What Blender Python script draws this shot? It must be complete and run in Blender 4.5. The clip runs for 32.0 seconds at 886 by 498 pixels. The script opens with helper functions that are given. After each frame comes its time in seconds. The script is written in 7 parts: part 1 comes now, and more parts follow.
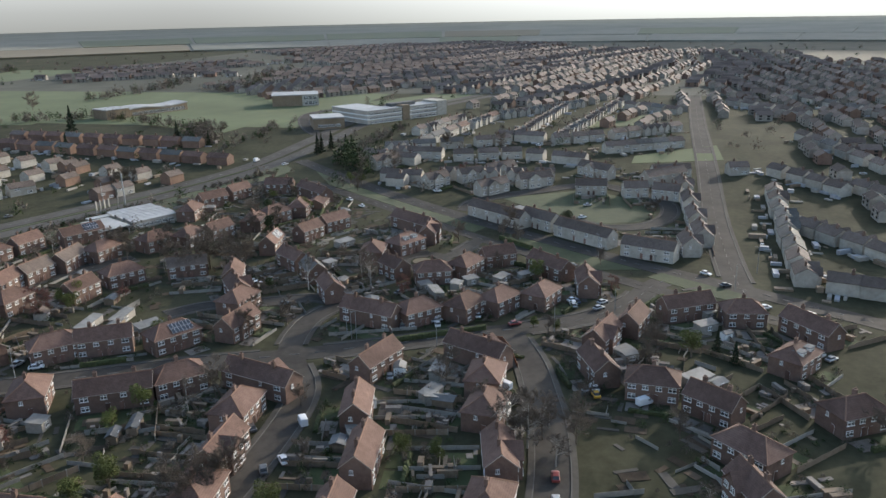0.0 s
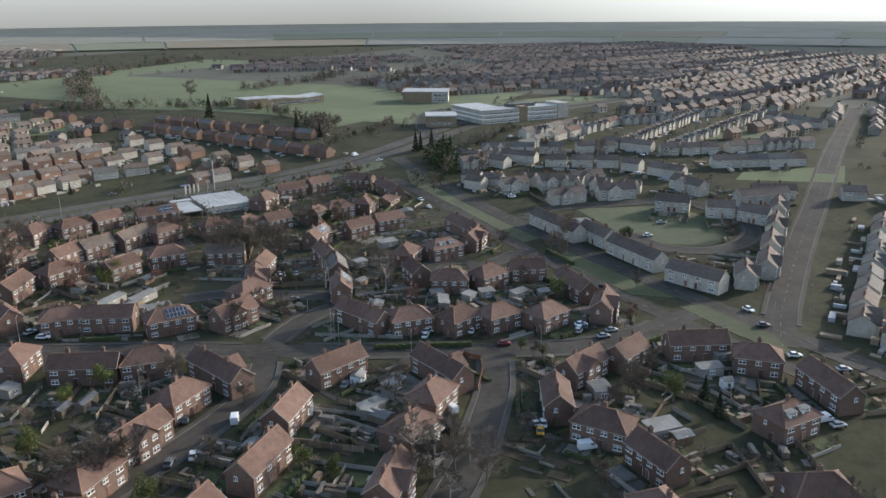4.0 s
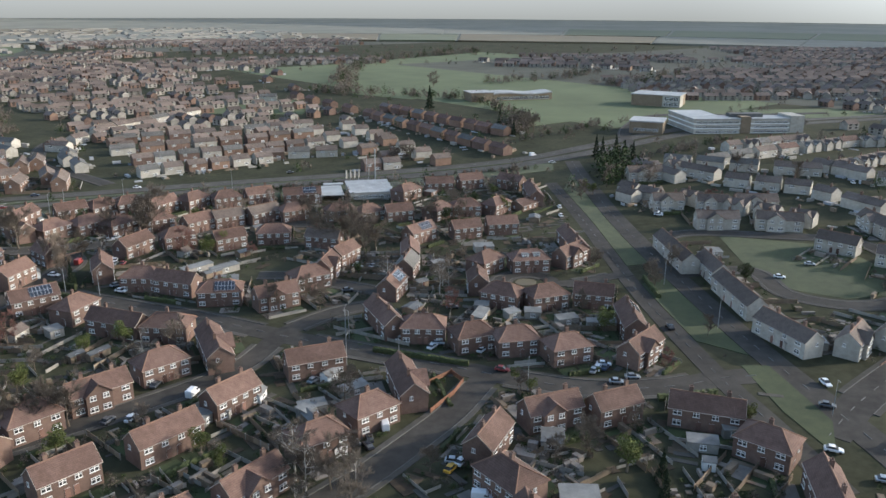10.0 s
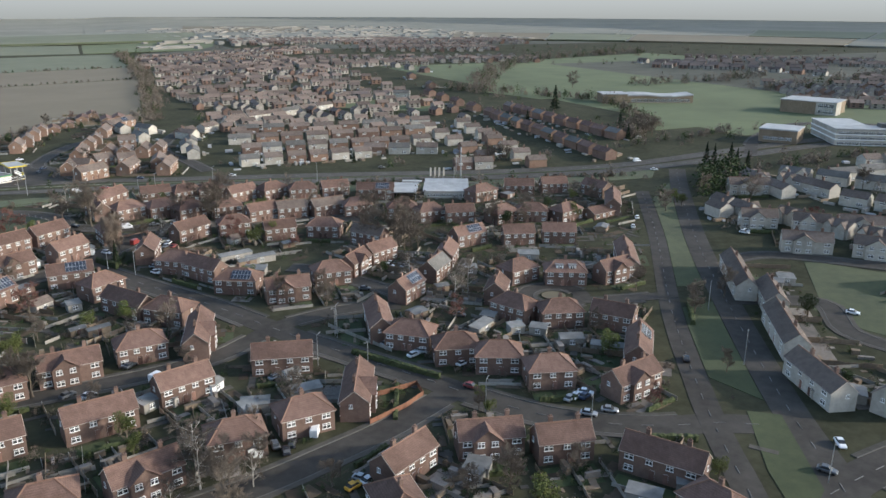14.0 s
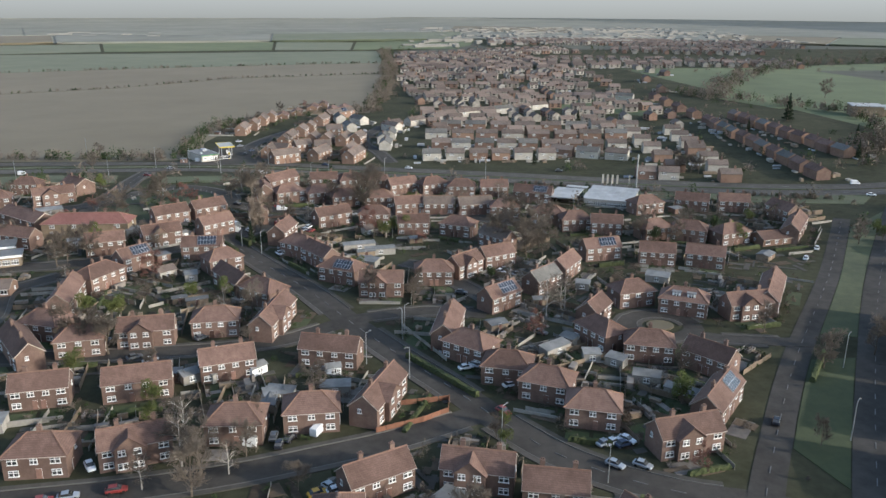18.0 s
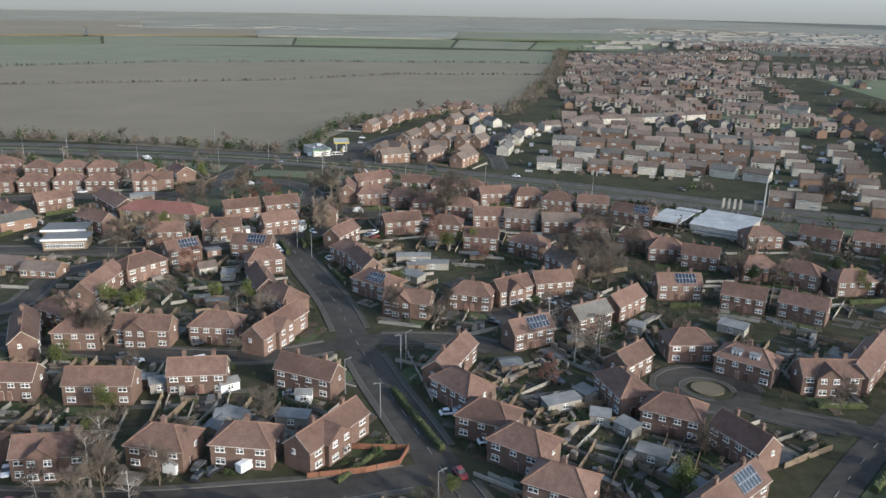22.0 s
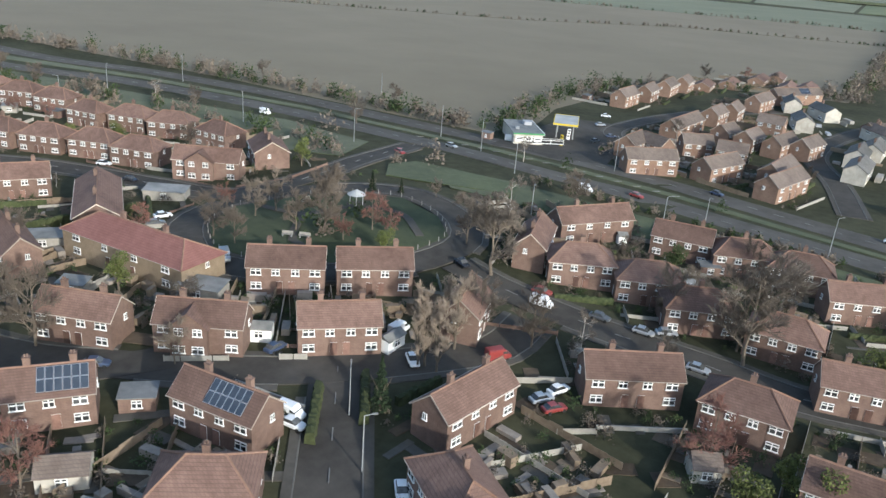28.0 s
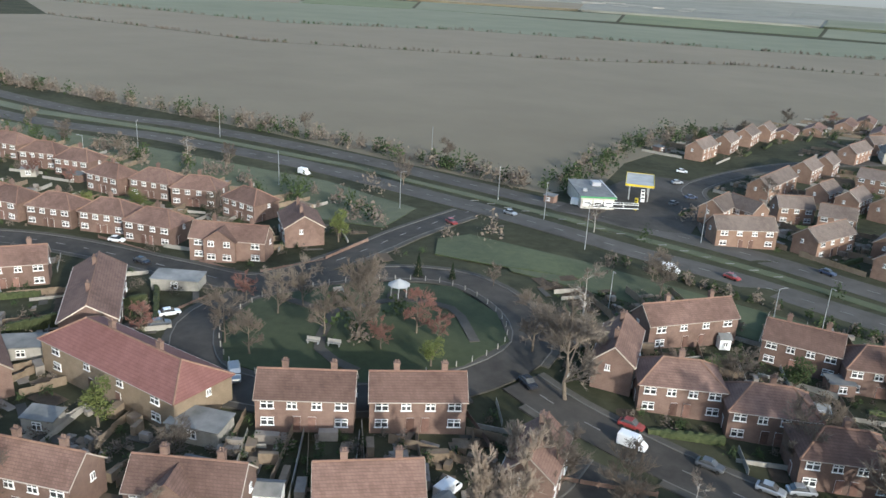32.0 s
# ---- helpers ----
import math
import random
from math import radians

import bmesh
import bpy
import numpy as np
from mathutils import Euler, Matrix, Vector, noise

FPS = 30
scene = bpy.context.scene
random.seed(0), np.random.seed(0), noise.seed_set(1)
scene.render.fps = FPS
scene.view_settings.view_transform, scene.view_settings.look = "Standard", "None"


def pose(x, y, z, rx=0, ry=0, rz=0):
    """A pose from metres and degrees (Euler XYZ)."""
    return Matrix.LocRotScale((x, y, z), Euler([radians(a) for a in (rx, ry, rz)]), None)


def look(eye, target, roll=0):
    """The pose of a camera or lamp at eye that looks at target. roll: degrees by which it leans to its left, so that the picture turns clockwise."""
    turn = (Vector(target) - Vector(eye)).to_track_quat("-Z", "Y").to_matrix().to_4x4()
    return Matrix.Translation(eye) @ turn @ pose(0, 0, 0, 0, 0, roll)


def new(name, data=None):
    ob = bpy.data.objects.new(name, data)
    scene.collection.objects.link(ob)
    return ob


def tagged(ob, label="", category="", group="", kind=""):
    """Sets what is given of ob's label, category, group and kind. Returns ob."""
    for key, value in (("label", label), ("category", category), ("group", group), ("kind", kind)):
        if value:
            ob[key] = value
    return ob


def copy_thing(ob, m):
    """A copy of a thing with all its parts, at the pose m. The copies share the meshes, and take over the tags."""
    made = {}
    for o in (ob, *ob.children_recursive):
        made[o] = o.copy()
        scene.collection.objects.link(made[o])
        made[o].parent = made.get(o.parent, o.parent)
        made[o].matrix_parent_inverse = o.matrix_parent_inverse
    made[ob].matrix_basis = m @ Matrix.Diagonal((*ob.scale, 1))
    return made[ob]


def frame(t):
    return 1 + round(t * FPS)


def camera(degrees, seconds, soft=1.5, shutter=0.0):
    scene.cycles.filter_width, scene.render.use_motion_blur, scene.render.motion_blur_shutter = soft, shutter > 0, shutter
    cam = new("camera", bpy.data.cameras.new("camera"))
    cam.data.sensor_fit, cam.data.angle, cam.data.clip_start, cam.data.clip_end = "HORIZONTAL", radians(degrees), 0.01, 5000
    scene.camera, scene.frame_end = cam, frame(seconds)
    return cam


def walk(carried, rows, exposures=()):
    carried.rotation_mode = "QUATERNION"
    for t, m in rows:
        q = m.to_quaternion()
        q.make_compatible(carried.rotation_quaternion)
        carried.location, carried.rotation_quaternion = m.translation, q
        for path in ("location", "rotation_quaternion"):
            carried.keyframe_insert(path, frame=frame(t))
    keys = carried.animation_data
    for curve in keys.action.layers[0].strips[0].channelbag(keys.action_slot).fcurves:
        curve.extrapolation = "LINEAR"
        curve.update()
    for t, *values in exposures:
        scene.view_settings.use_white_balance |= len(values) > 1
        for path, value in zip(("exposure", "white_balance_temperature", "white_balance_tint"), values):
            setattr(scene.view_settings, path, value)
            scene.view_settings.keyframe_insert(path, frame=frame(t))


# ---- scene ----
cam = camera(58.73, 32.0)
PATH = [
    (0, (-134.56, -38.87, 83.85), (-42.06, -14.81, 54.45), -1.20),
    (0.5, (-131.81, -44.50, 83.86), (-40.87, -15.01, 54.53), -0.93),
    (1, (-129.03, -49.77, 83.85), (-39.36, -16.61, 54.54), -0.72),
    (1.5, (-126.26, -55.50, 83.99), (-37.39, -20.25, 54.68), -0.65),
    (2, (-123.37, -60.79, 83.84), (-35.23, -23.74, 54.57), -0.55),
    (2.5, (-119.96, -65.98, 83.75), (-32.66, -26.94, 54.51), -0.48),
    (3, (-116.61, -70.96, 83.81), (-30.30, -29.81, 54.54), -0.49),
    (3.5, (-113.25, -76.21, 84.06), (-27.82, -33.29, 54.73), -0.49),
    (5.5, (-97.86, -94.15, 83.38), (-16.13, -44.50, 54.12), -0.40),
    (6, (-93.82, -98.53, 83.26), (-13.14, -47.18, 54.03), -0.32),
    (6.5, (-89.80, -102.76, 83.42), (-10.82, -48.87, 54.12), -0.25),
    (7, (-85.50, -106.92, 83.61), (-8.65, -50.10, 54.18), -0.14),
    (7.5, (-81.21, -110.89, 83.60), (-6.37, -51.46, 54.16), -0.07),
    (8, (-76.81, -115.04, 83.77), (-3.41, -53.86, 54.28), -0.03),
    (8.5, (-72.42, -118.90, 83.95), (-0.89, -55.56, 54.43), 0.03),
    (9, (-67.83, -122.49, 83.97), (0.85, -56.09, 54.43), 0.12),
    (9.5, (-62.98, -125.95, 84.05), (1.99, -55.94, 54.42), 0.24),
    (10, (-58.17, -129.16, 84.40), (3.47, -56.28, 54.60), 0.37),
    (10.5, (-52.83, -132.28, 84.16), (5.53, -56.75, 54.33), 0.37),
    (11, (-47.63, -135.03, 83.92), (7.26, -56.95, 54.07), 0.38),
    (11.5, (-41.94, -137.28, 83.50), (9.77, -57.07, 53.63), 0.36),
    (12, (-36.56, -139.58, 83.34), (12.20, -57.55, 53.45), 0.35),
    (12.5, (-30.80, -141.72, 83.22), (16.86, -59.06, 53.28), 0.31),
    (13, (-25.31, -143.36, 83.03), (22.26, -60.66, 53.09), 0.24),
    (13.5, (-19.52, -144.71, 82.98), (27.50, -61.69, 53.03), 0.24),
    (14, (-13.83, -146.01, 82.51), (29.33, -60.91, 52.60), 0.29),
    (14.5, (-8.01, -147.09, 82.19), (31.45, -60.21, 52.29), 0.34),
    (16.5, (15.30, -149.10, 81.19), (39.54, -56.83, 51.24), 0.42),
    (17, (20.98, -148.96, 80.94), (41.75, -55.84, 50.96), 0.48),
    (17.5, (26.87, -148.74, 80.69), (43.52, -54.79, 50.74), 0.46),
    (18, (32.84, -148.14, 80.18), (45.13, -53.50, 50.30), 0.35),
    (18.5, (38.80, -147.19, 79.70), (47.22, -52.11, 49.88), 0.28),
    (19, (44.41, -145.92, 79.25), (49.34, -50.57, 49.52), 0.32),
    (19.5, (49.86, -144.21, 78.97), (51.65, -48.73, 49.30), 0.44),
    (20, (55.09, -141.71, 78.68), (51.07, -46.30, 48.99), 0.65),
    (20.5, (59.95, -138.53, 78.66), (54.09, -43.25, 48.86), 0.83),
    (21, (64.36, -134.79, 78.80), (58.37, -39.57, 48.83), 0.94),
    (21.5, (68.88, -130.53, 79.03), (61.05, -35.49, 48.94), 1.04),
    (22, (73.56, -126.37, 79.49), (62.73, -31.65, 49.31), 1.13),
    (22.5, (77.98, -121.59, 79.79), (64.98, -27.12, 49.67), 1.22),
    (22.6, (78.68, -120.71, 79.84), (65.39, -26.27, 49.77), 1.26),
    (22.7, (79.37, -119.79, 79.91), (65.82, -25.37, 49.88), 1.28),
    (22.8, (80.06, -118.76, 79.97), (66.20, -24.38, 49.97), 1.29),
    (22.9, (80.73, -117.56, 80.02), (66.43, -23.24, 50.02), 1.30),
    (23, (81.37, -116.07, 80.03), (66.43, -21.86, 50.00), 1.29),
    (23.1, (81.94, -114.18, 79.99), (66.14, -20.14, 49.87), 1.28),
    (23.2, (82.35, -111.79, 79.85), (65.52, -17.98, 49.58), 1.28),
    (23.3, (82.50, -108.87, 79.57), (64.57, -15.33, 49.09), 1.30),
    (23.4, (82.37, -105.51, 79.13), (63.38, -12.25, 48.43), 1.35),
    (23.5, (82.04, -101.89, 78.60), (62.06, -8.91, 47.68), 1.42),
    (23.6, (81.58, -98.18, 78.01), (60.68, -5.47, 46.90), 1.51),
    (23.7, (81.03, -94.47, 77.41), (59.27, -2.01, 46.15), 1.60),
    (23.8, (80.41, -90.77, 76.81), (57.82, 1.45, 45.42), 1.71),
    (23.9, (79.71, -87.08, 76.22), (56.31, 4.89, 44.70), 1.82),
    (24, (78.94, -83.41, 75.63), (54.75, 8.31, 43.98), 1.93),
    (24.1, (78.11, -79.75, 75.04), (53.14, 11.72, 43.26), 2.03),
    (24.2, (77.27, -76.09, 74.46), (51.52, 15.12, 42.54), 2.11),
    (24.3, (76.44, -72.42, 73.90), (49.89, 18.50, 41.85), 2.18),
    (24.4, (75.65, -68.74, 73.36), (48.25, 21.89, 41.19), 2.26),
    (24.5, (74.91, -65.05, 72.86), (46.60, 25.26, 40.59), 2.34),
    (24.6, (74.21, -61.35, 72.38), (44.93, 28.63, 40.04), 2.44),
    (24.7, (73.53, -57.64, 71.93), (43.24, 31.99, 39.53), 2.57),
    (24.8, (72.86, -53.92, 71.48), (41.56, 35.35, 39.06), 2.71),
    (24.9, (72.21, -50.21, 71.03), (39.92, 38.71, 38.61), 2.86),
    (25, (71.57, -46.49, 70.56), (38.35, 42.09, 38.17), 3.03),
    (25.1, (70.93, -42.78, 70.08), (36.85, 45.51, 37.75), 3.21),
    (25.2, (70.30, -39.06, 69.57), (35.43, 48.95, 37.35), 3.41),
    (25.3, (69.68, -35.35, 69.05), (34.07, 52.41, 36.95), 3.63),
    (25.4, (69.07, -31.64, 68.52), (32.77, 55.88, 36.53), 3.83),
    (25.5, (68.46, -27.92, 67.99), (31.52, 59.35, 36.07), 4.00),
    (25.6, (67.85, -24.21, 67.45), (30.31, 62.82, 35.57), 4.12),
    (25.7, (67.22, -20.51, 66.91), (29.14, 66.29, 35.03), 4.20),
    (25.8, (66.56, -16.80, 66.38), (27.98, 69.76, 34.44), 4.24),
    (25.9, (65.86, -13.10, 65.85), (26.83, 73.22, 33.82), 4.23),
    (26, (65.10, -9.42, 65.32), (25.67, 76.67, 33.15), 4.20),
    (26.1, (64.26, -5.75, 64.80), (24.49, 80.11, 32.45), 4.14),
    (26.2, (63.35, -2.10, 64.28), (23.28, 83.53, 31.70), 4.05),
    (26.3, (62.34, 1.53, 63.77), (22.02, 86.94, 30.92), 3.96),
    (26.4, (61.23, 5.12, 63.27), (20.73, 90.32, 30.10), 3.87),
    (26.5, (60.01, 8.68, 62.77), (19.38, 93.68, 29.23), 3.78),
    (26.6, (58.66, 12.20, 62.28), (17.98, 97.01, 28.33), 3.71),
    (26.7, (57.17, 15.65, 61.81), (16.53, 100.29, 27.40), 3.67),
    (26.8, (55.56, 18.98, 61.37), (15.05, 103.48, 26.45), 3.67),
    (26.9, (53.87, 22.10, 60.97), (13.58, 106.49, 25.54), 3.72),
    (27, (52.17, 24.94, 60.63), (12.18, 109.26, 24.71), 3.82),
    (27.1, (50.55, 27.43, 60.35), (10.89, 111.72, 23.99), 3.94),
    (27.2, (49.08, 29.60, 60.15), (9.73, 113.87, 23.40), 4.08),
    (27.3, (47.81, 31.45, 60.01), (8.74, 115.72, 22.96), 4.21),
    (27.4, (46.79, 33.04, 59.92), (7.90, 117.29, 22.67), 4.32),
    (27.5, (46.01, 34.37, 59.88), (7.21, 118.62, 22.50), 4.41),
    (27.6, (45.43, 35.47, 59.88), (6.64, 119.70, 22.45), 4.47),
    (27.7, (44.97, 36.37, 59.92), (6.18, 120.59, 22.48), 4.52),
    (27.8, (44.58, 37.11, 59.99), (5.78, 121.33, 22.57), 4.57),
    (27.9, (44.23, 37.75, 60.06), (5.39, 121.98, 22.70), 4.61),
    (28, (43.90, 38.35, 60.13), (5.00, 122.59, 22.83), 4.65),
    (28.5, (42.09, 41.53, 60.39), (2.47, 125.58, 23.41), 4.80),
    (29, (40.03, 44.82, 60.57), (-1.67, 127.88, 23.68), 4.86),
    (29.5, (38.02, 48.06, 60.95), (-4.87, 130.56, 24.16), 4.83),
    (30, (36.25, 51.18, 61.20), (-8.89, 132.56, 24.59), 4.65),
    (30.5, (34.34, 54.20, 61.31), (-13.17, 134.38, 25.05), 4.31),
    (31, (32.07, 57.58, 60.99), (-16.61, 137.35, 25.40), 3.90),
    (31.5, (30.15, 61.11, 60.61), (-18.86, 141.07, 25.90), 3.54),
    (32, (29.25, 64.88, 60.50), (-16.50, 147.23, 26.94), 3.32),
]
EXPOSURES = ((0, 1.15, 6500, 8), (10, 1.2, 6250, 7), (23, 1.08, 6100, 6), (27.5, 1.25, 5950, 4), (32, 1.25, 5950, 4))
walk(cam, [(t, look(eye, target, roll)) for t, eye, target, roll in PATH], EXPOSURES)

# ---- light ----
SUN_AZ, SUN_EL = 119.0, 18.0          # degrees clockwise from +y, degrees up
world = bpy.data.worlds.new("hazy_winter_sky")
scene.world = world
world.use_nodes = True
wn, wl = world.node_tree.nodes, world.node_tree.links
sky = wn.new("ShaderNodeTexSky")
sky.sky_type = "NISHITA"
sky.sun_disc = False
sky.sun_elevation = radians(SUN_EL)
sky.sun_rotation = radians(SUN_AZ)
sky.air_density, sky.dust_density, sky.ozone_density = 1.0, 1.9, 1.3
wl.new(sky.outputs["Color"], wn["Background"].inputs["Color"])
wn["Background"].inputs["Strength"].default_value = 0.135
sun_data = bpy.data.lights.new("sun", "SUN")
sun_data.energy, sun_data.angle, sun_data.color = 2.0, radians(0.9), (1.0, 0.91, 0.81)
sun = new("sun", sun_data)
_az, _el = radians(SUN_AZ), radians(SUN_EL)
sun_way = Vector((math.sin(_az) * math.cos(_el), math.cos(_az) * math.cos(_el), math.sin(_el)))
sun.matrix_world = look(sun_way * 300, (0, 0, 0))

# ---- materials ----
def surface(name, dark, light, scale=1.0, rough=0.8, bump=0.0, bump_scale=20.0, metal=0.0, vary=0.0, large=0.06, spec=0.3, sheen=0.0, island=False):
    """Two-scale mottled surface: dark to light by noise, a slower noise over it, and a shift from object to object."""
    m = bpy.data.materials.new(name)
    m.use_nodes = True
    nt = m.node_tree
    n, l = nt.nodes, nt.links
    b = n["Principled BSDF"]
    co = n.new("ShaderNodeTexCoord")
    n1, n2 = n.new("ShaderNodeTexNoise"), n.new("ShaderNodeTexNoise")
    n1.inputs["Scale"].default_value, n1.inputs["Detail"].default_value, n1.inputs["Roughness"].default_value = scale, 6.0, 0.65
    n2.inputs["Scale"].default_value, n2.inputs["Detail"].default_value = large, 3.0
    geo = n.new("ShaderNodeNewGeometry")
    l.new(geo.outputs["Position"], n1.inputs["Vector"])
    l.new(geo.outputs["Position"], n2.inputs["Vector"])
    add = n.new("ShaderNodeMath")
    add.operation = "ADD"
    l.new(n1.outputs["Fac"], add.inputs[0])
    l.new(n2.outputs["Fac"], add.inputs[1])
    span = n.new("ShaderNodeMapRange")
    span.inputs["From Min"].default_value, span.inputs["From Max"].default_value = 0.68, 1.32
    l.new(add.outputs[0], span.inputs["Value"])
    mix = n.new("ShaderNodeMix")
    mix.data_type = "RGBA"
    mix.inputs["A"].default_value, mix.inputs["B"].default_value = (*dark, 1), (*light, 1)
    l.new(span.outputs["Result"], mix.inputs["Factor"])
    last = mix.outputs["Result"]
    if vary:
        info, hsv = n.new("ShaderNodeObjectInfo"), n.new("ShaderNodeHueSaturation")
        r = n.new("ShaderNodeMapRange")
        r.inputs["To Min"].default_value, r.inputs["To Max"].default_value = 1 - vary, 1 + vary
        l.new(geo.outputs["Random Per Island"] if island else info.outputs["Random"], r.inputs["Value"])
        l.new(r.outputs["Result"], hsv.inputs["Value"])
        l.new(last, hsv.inputs["Color"])
        last = hsv.outputs["Color"]
    l.new(last, b.inputs["Base Color"])
    b.inputs["Roughness"].default_value, b.inputs["Metallic"].default_value = rough, metal
    b.inputs["Specular IOR Level"].default_value = spec
    b.inputs["Sheen Weight"].default_value = sheen
    b.inputs["Sheen Roughness"].default_value = 0.45
    if bump:
        n3, bp = n.new("ShaderNodeTexNoise"), n.new("ShaderNodeBump")
        n3.inputs["Scale"].default_value, n3.inputs["Detail"].default_value = bump_scale, 4.0
        l.new(geo.outputs["Position"], n3.inputs["Vector"])
        bp.inputs["Strength"].default_value, bp.inputs["Distance"].default_value = bump, 0.05
        l.new(n3.outputs["Fac"], bp.inputs["Height"])
        l.new(bp.outputs["Normal"], b.inputs["Normal"])
    return m


def coursed(m, across, high, depth=0.6, tone=0.75):
    """Adds courses (tiles or bricks) to a mottled surface: a Brick Texture in the object's own axes drives relief and a slight tone."""
    nt = m.node_tree
    n, l = nt.nodes, nt.links
    b = n["Principled BSDF"]
    co, mp, br = n.new("ShaderNodeTexCoord"), n.new("ShaderNodeVectorMath"), n.new("ShaderNodeTexBrick")
    sep, comb, addn = n.new("ShaderNodeSeparateXYZ"), n.new("ShaderNodeCombineXYZ"), n.new("ShaderNodeMath")
    l.new(co.outputs["Object"], sep.inputs[0])
    addn.operation = "ADD"
    l.new(sep.outputs["X"], addn.inputs[0])
    l.new(sep.outputs["Y"], addn.inputs[1])
    l.new(addn.outputs[0], comb.inputs["X"])
    l.new(sep.outputs["Z"], comb.inputs["Y"])
    l.new(comb.outputs[0], br.inputs["Vector"])
    br.inputs["Scale"].default_value = 1.0
    br.inputs["Brick Width"].default_value, br.inputs["Row Height"].default_value = across, high
    br.inputs["Mortar Size"].default_value = high * 0.12
    br.inputs["Color1"].default_value = (1, 1, 1, 1)
    br.inputs["Color2"].default_value = (tone + 0.12, tone + 0.12, tone + 0.12, 1)
    br.inputs["Mortar"].default_value = (tone, tone, tone, 1)
    old = b.inputs["Base Color"].links[0].from_socket
    mul = n.new("ShaderNodeMix")
    mul.data_type, mul.blend_type = "RGBA", "MULTIPLY"
    mul.inputs["Factor"].default_value = 1.0
    l.new(old, mul.inputs["A"])
    l.new(br.outputs["Color"], mul.inputs["B"])
    l.new(mul.outputs["Result"], b.inputs["Base Color"])
    bp = n.new("ShaderNodeBump")
    bp.inputs["Strength"].default_value, bp.inputs["Distance"].default_value = depth, 0.03
    l.new(br.outputs["Fac"], bp.inputs["Height"])
    bp.invert = True
    l.new(bp.outputs["Normal"], b.inputs["Normal"])
    return m


M_GRASS = surface("garden_grass", (0.03, 0.032, 0.018), (0.072, 0.07, 0.042), 0.35, 0.95, large=0.05, spec=0.1)
M_LAWN = surface("lawn", (0.034, 0.048, 0.018), (0.07, 0.086, 0.036), 0.6, 0.95, 0.4, 6.0, vary=0.25, sheen=0.04)
M_VERGE = surface("verge_grass", (0.034, 0.046, 0.018), (0.07, 0.084, 0.034), 0.3, 0.95, 0.4, 5.0, large=0.04, sheen=0.06)
M_SOIL = surface("ploughed_field", (0.125, 0.104, 0.066), (0.165, 0.139, 0.092), 0.02, 0.95, large=0.006, sheen=0.03)
M_PASTURE = surface("pasture", (0.062, 0.084, 0.033), (0.108, 0.132, 0.056), 0.03, 0.95, large=0.006, sheen=0.03)
M_CROP = surface("winter_crop", (0.098, 0.112, 0.066), (0.135, 0.148, 0.092), 0.02, 0.95, large=0.005, sheen=0.03)
M_ROAD = surface("asphalt", (0.046, 0.042, 0.037), (0.088, 0.08, 0.07), 0.35, 0.8, 0.2, 8.0, large=0.08, spec=0.08)
M_MAIN = surface("worn_pale_asphalt", (0.07, 0.065, 0.057), (0.118, 0.11, 0.098), 0.3, 0.8, 0.2, 8.0, large=0.08, spec=0.08)
M_PAVE = surface("pavement_concrete", (0.062, 0.057, 0.049), (0.105, 0.097, 0.084), 0.6, 0.85, 0.2, 10.0, vary=0.1, spec=0.1)
M_KERB = surface("kerb_concrete", (0.10, 0.096, 0.086), (0.16, 0.152, 0.136), 1.0, 0.85)
M_DRIVE = surface("drive_paving", (0.12, 0.105, 0.09), (0.24, 0.21, 0.18), 0.7, 0.85, vary=0.35)
M_WALL = coursed(surface("red_brick", (0.13, 0.083, 0.065), (0.225, 0.152, 0.12), 0.9, 0.9, vary=0.16, large=0.15), 0.6, 0.2, 0.3, 0.82)
M_WALL2 = coursed(surface("orange_brick", (0.185, 0.115, 0.082), (0.285, 0.188, 0.138), 0.9, 0.9, vary=0.18, large=0.15), 0.6, 0.2, 0.3, 0.84)
M_WALL3 = coursed(surface("buff_brick", (0.22, 0.165, 0.11), (0.32, 0.25, 0.175), 0.9, 0.9, vary=0.12, large=0.15), 0.6, 0.2, 0.3, 0.84)
M_RENDER = surface("cream_render", (0.33, 0.305, 0.26), (0.5, 0.47, 0.41), 0.8, 0.9, vary=0.15, large=0.2)
M_ROOF = coursed(surface("clay_tiles", (0.12, 0.073, 0.057), (0.225, 0.142, 0.112), 0.7, 0.88, vary=0.22, large=0.12), 0.34, 0.2, 0.8, 0.72)
M_ROOFB = coursed(surface("brown_tiles", (0.12, 0.092, 0.076), (0.21, 0.168, 0.142), 0.7, 0.85, vary=0.22, large=0.12), 0.34, 0.2, 0.8, 0.74)
M_ROOFG = coursed(surface("grey_tiles", (0.11, 0.105, 0.095), (0.19, 0.18, 0.165), 0.7, 0.8, vary=0.2, large=0.12), 0.34, 0.2, 0.8, 0.74)
M_ROOFR = coursed(surface("bright_red_tiles", (0.19, 0.085, 0.07), (0.27, 0.13, 0.11), 0.7, 0.85, large=0.12), 0.34, 0.2, 0.7, 0.78)
M_RIDGE = surface("ridge_tiles", (0.15, 0.085, 0.06), (0.27, 0.165, 0.12), 1.2, 0.85, vary=0.1)
M_VERGEBOARD = surface("bargeboard_paint", (0.34, 0.28, 0.23), (0.52, 0.46, 0.40), 1.5, 0.7, vary=0.3)
M_WHITE = surface("white_plastic", (0.74, 0.74, 0.72), (0.86, 0.86, 0.84), 1.5, 0.45, vary=0.08, spec=0.5)
M_GLASS = surface("window_glass", (0.018, 0.02, 0.022), (0.1, 0.1, 0.098), 1.6, 0.1, vary=0.4, spec=0.7)
M_DOOR = surface("painted_door", (0.09, 0.05, 0.04), (0.22, 0.13, 0.1), 1.5, 0.5, vary=0.6)
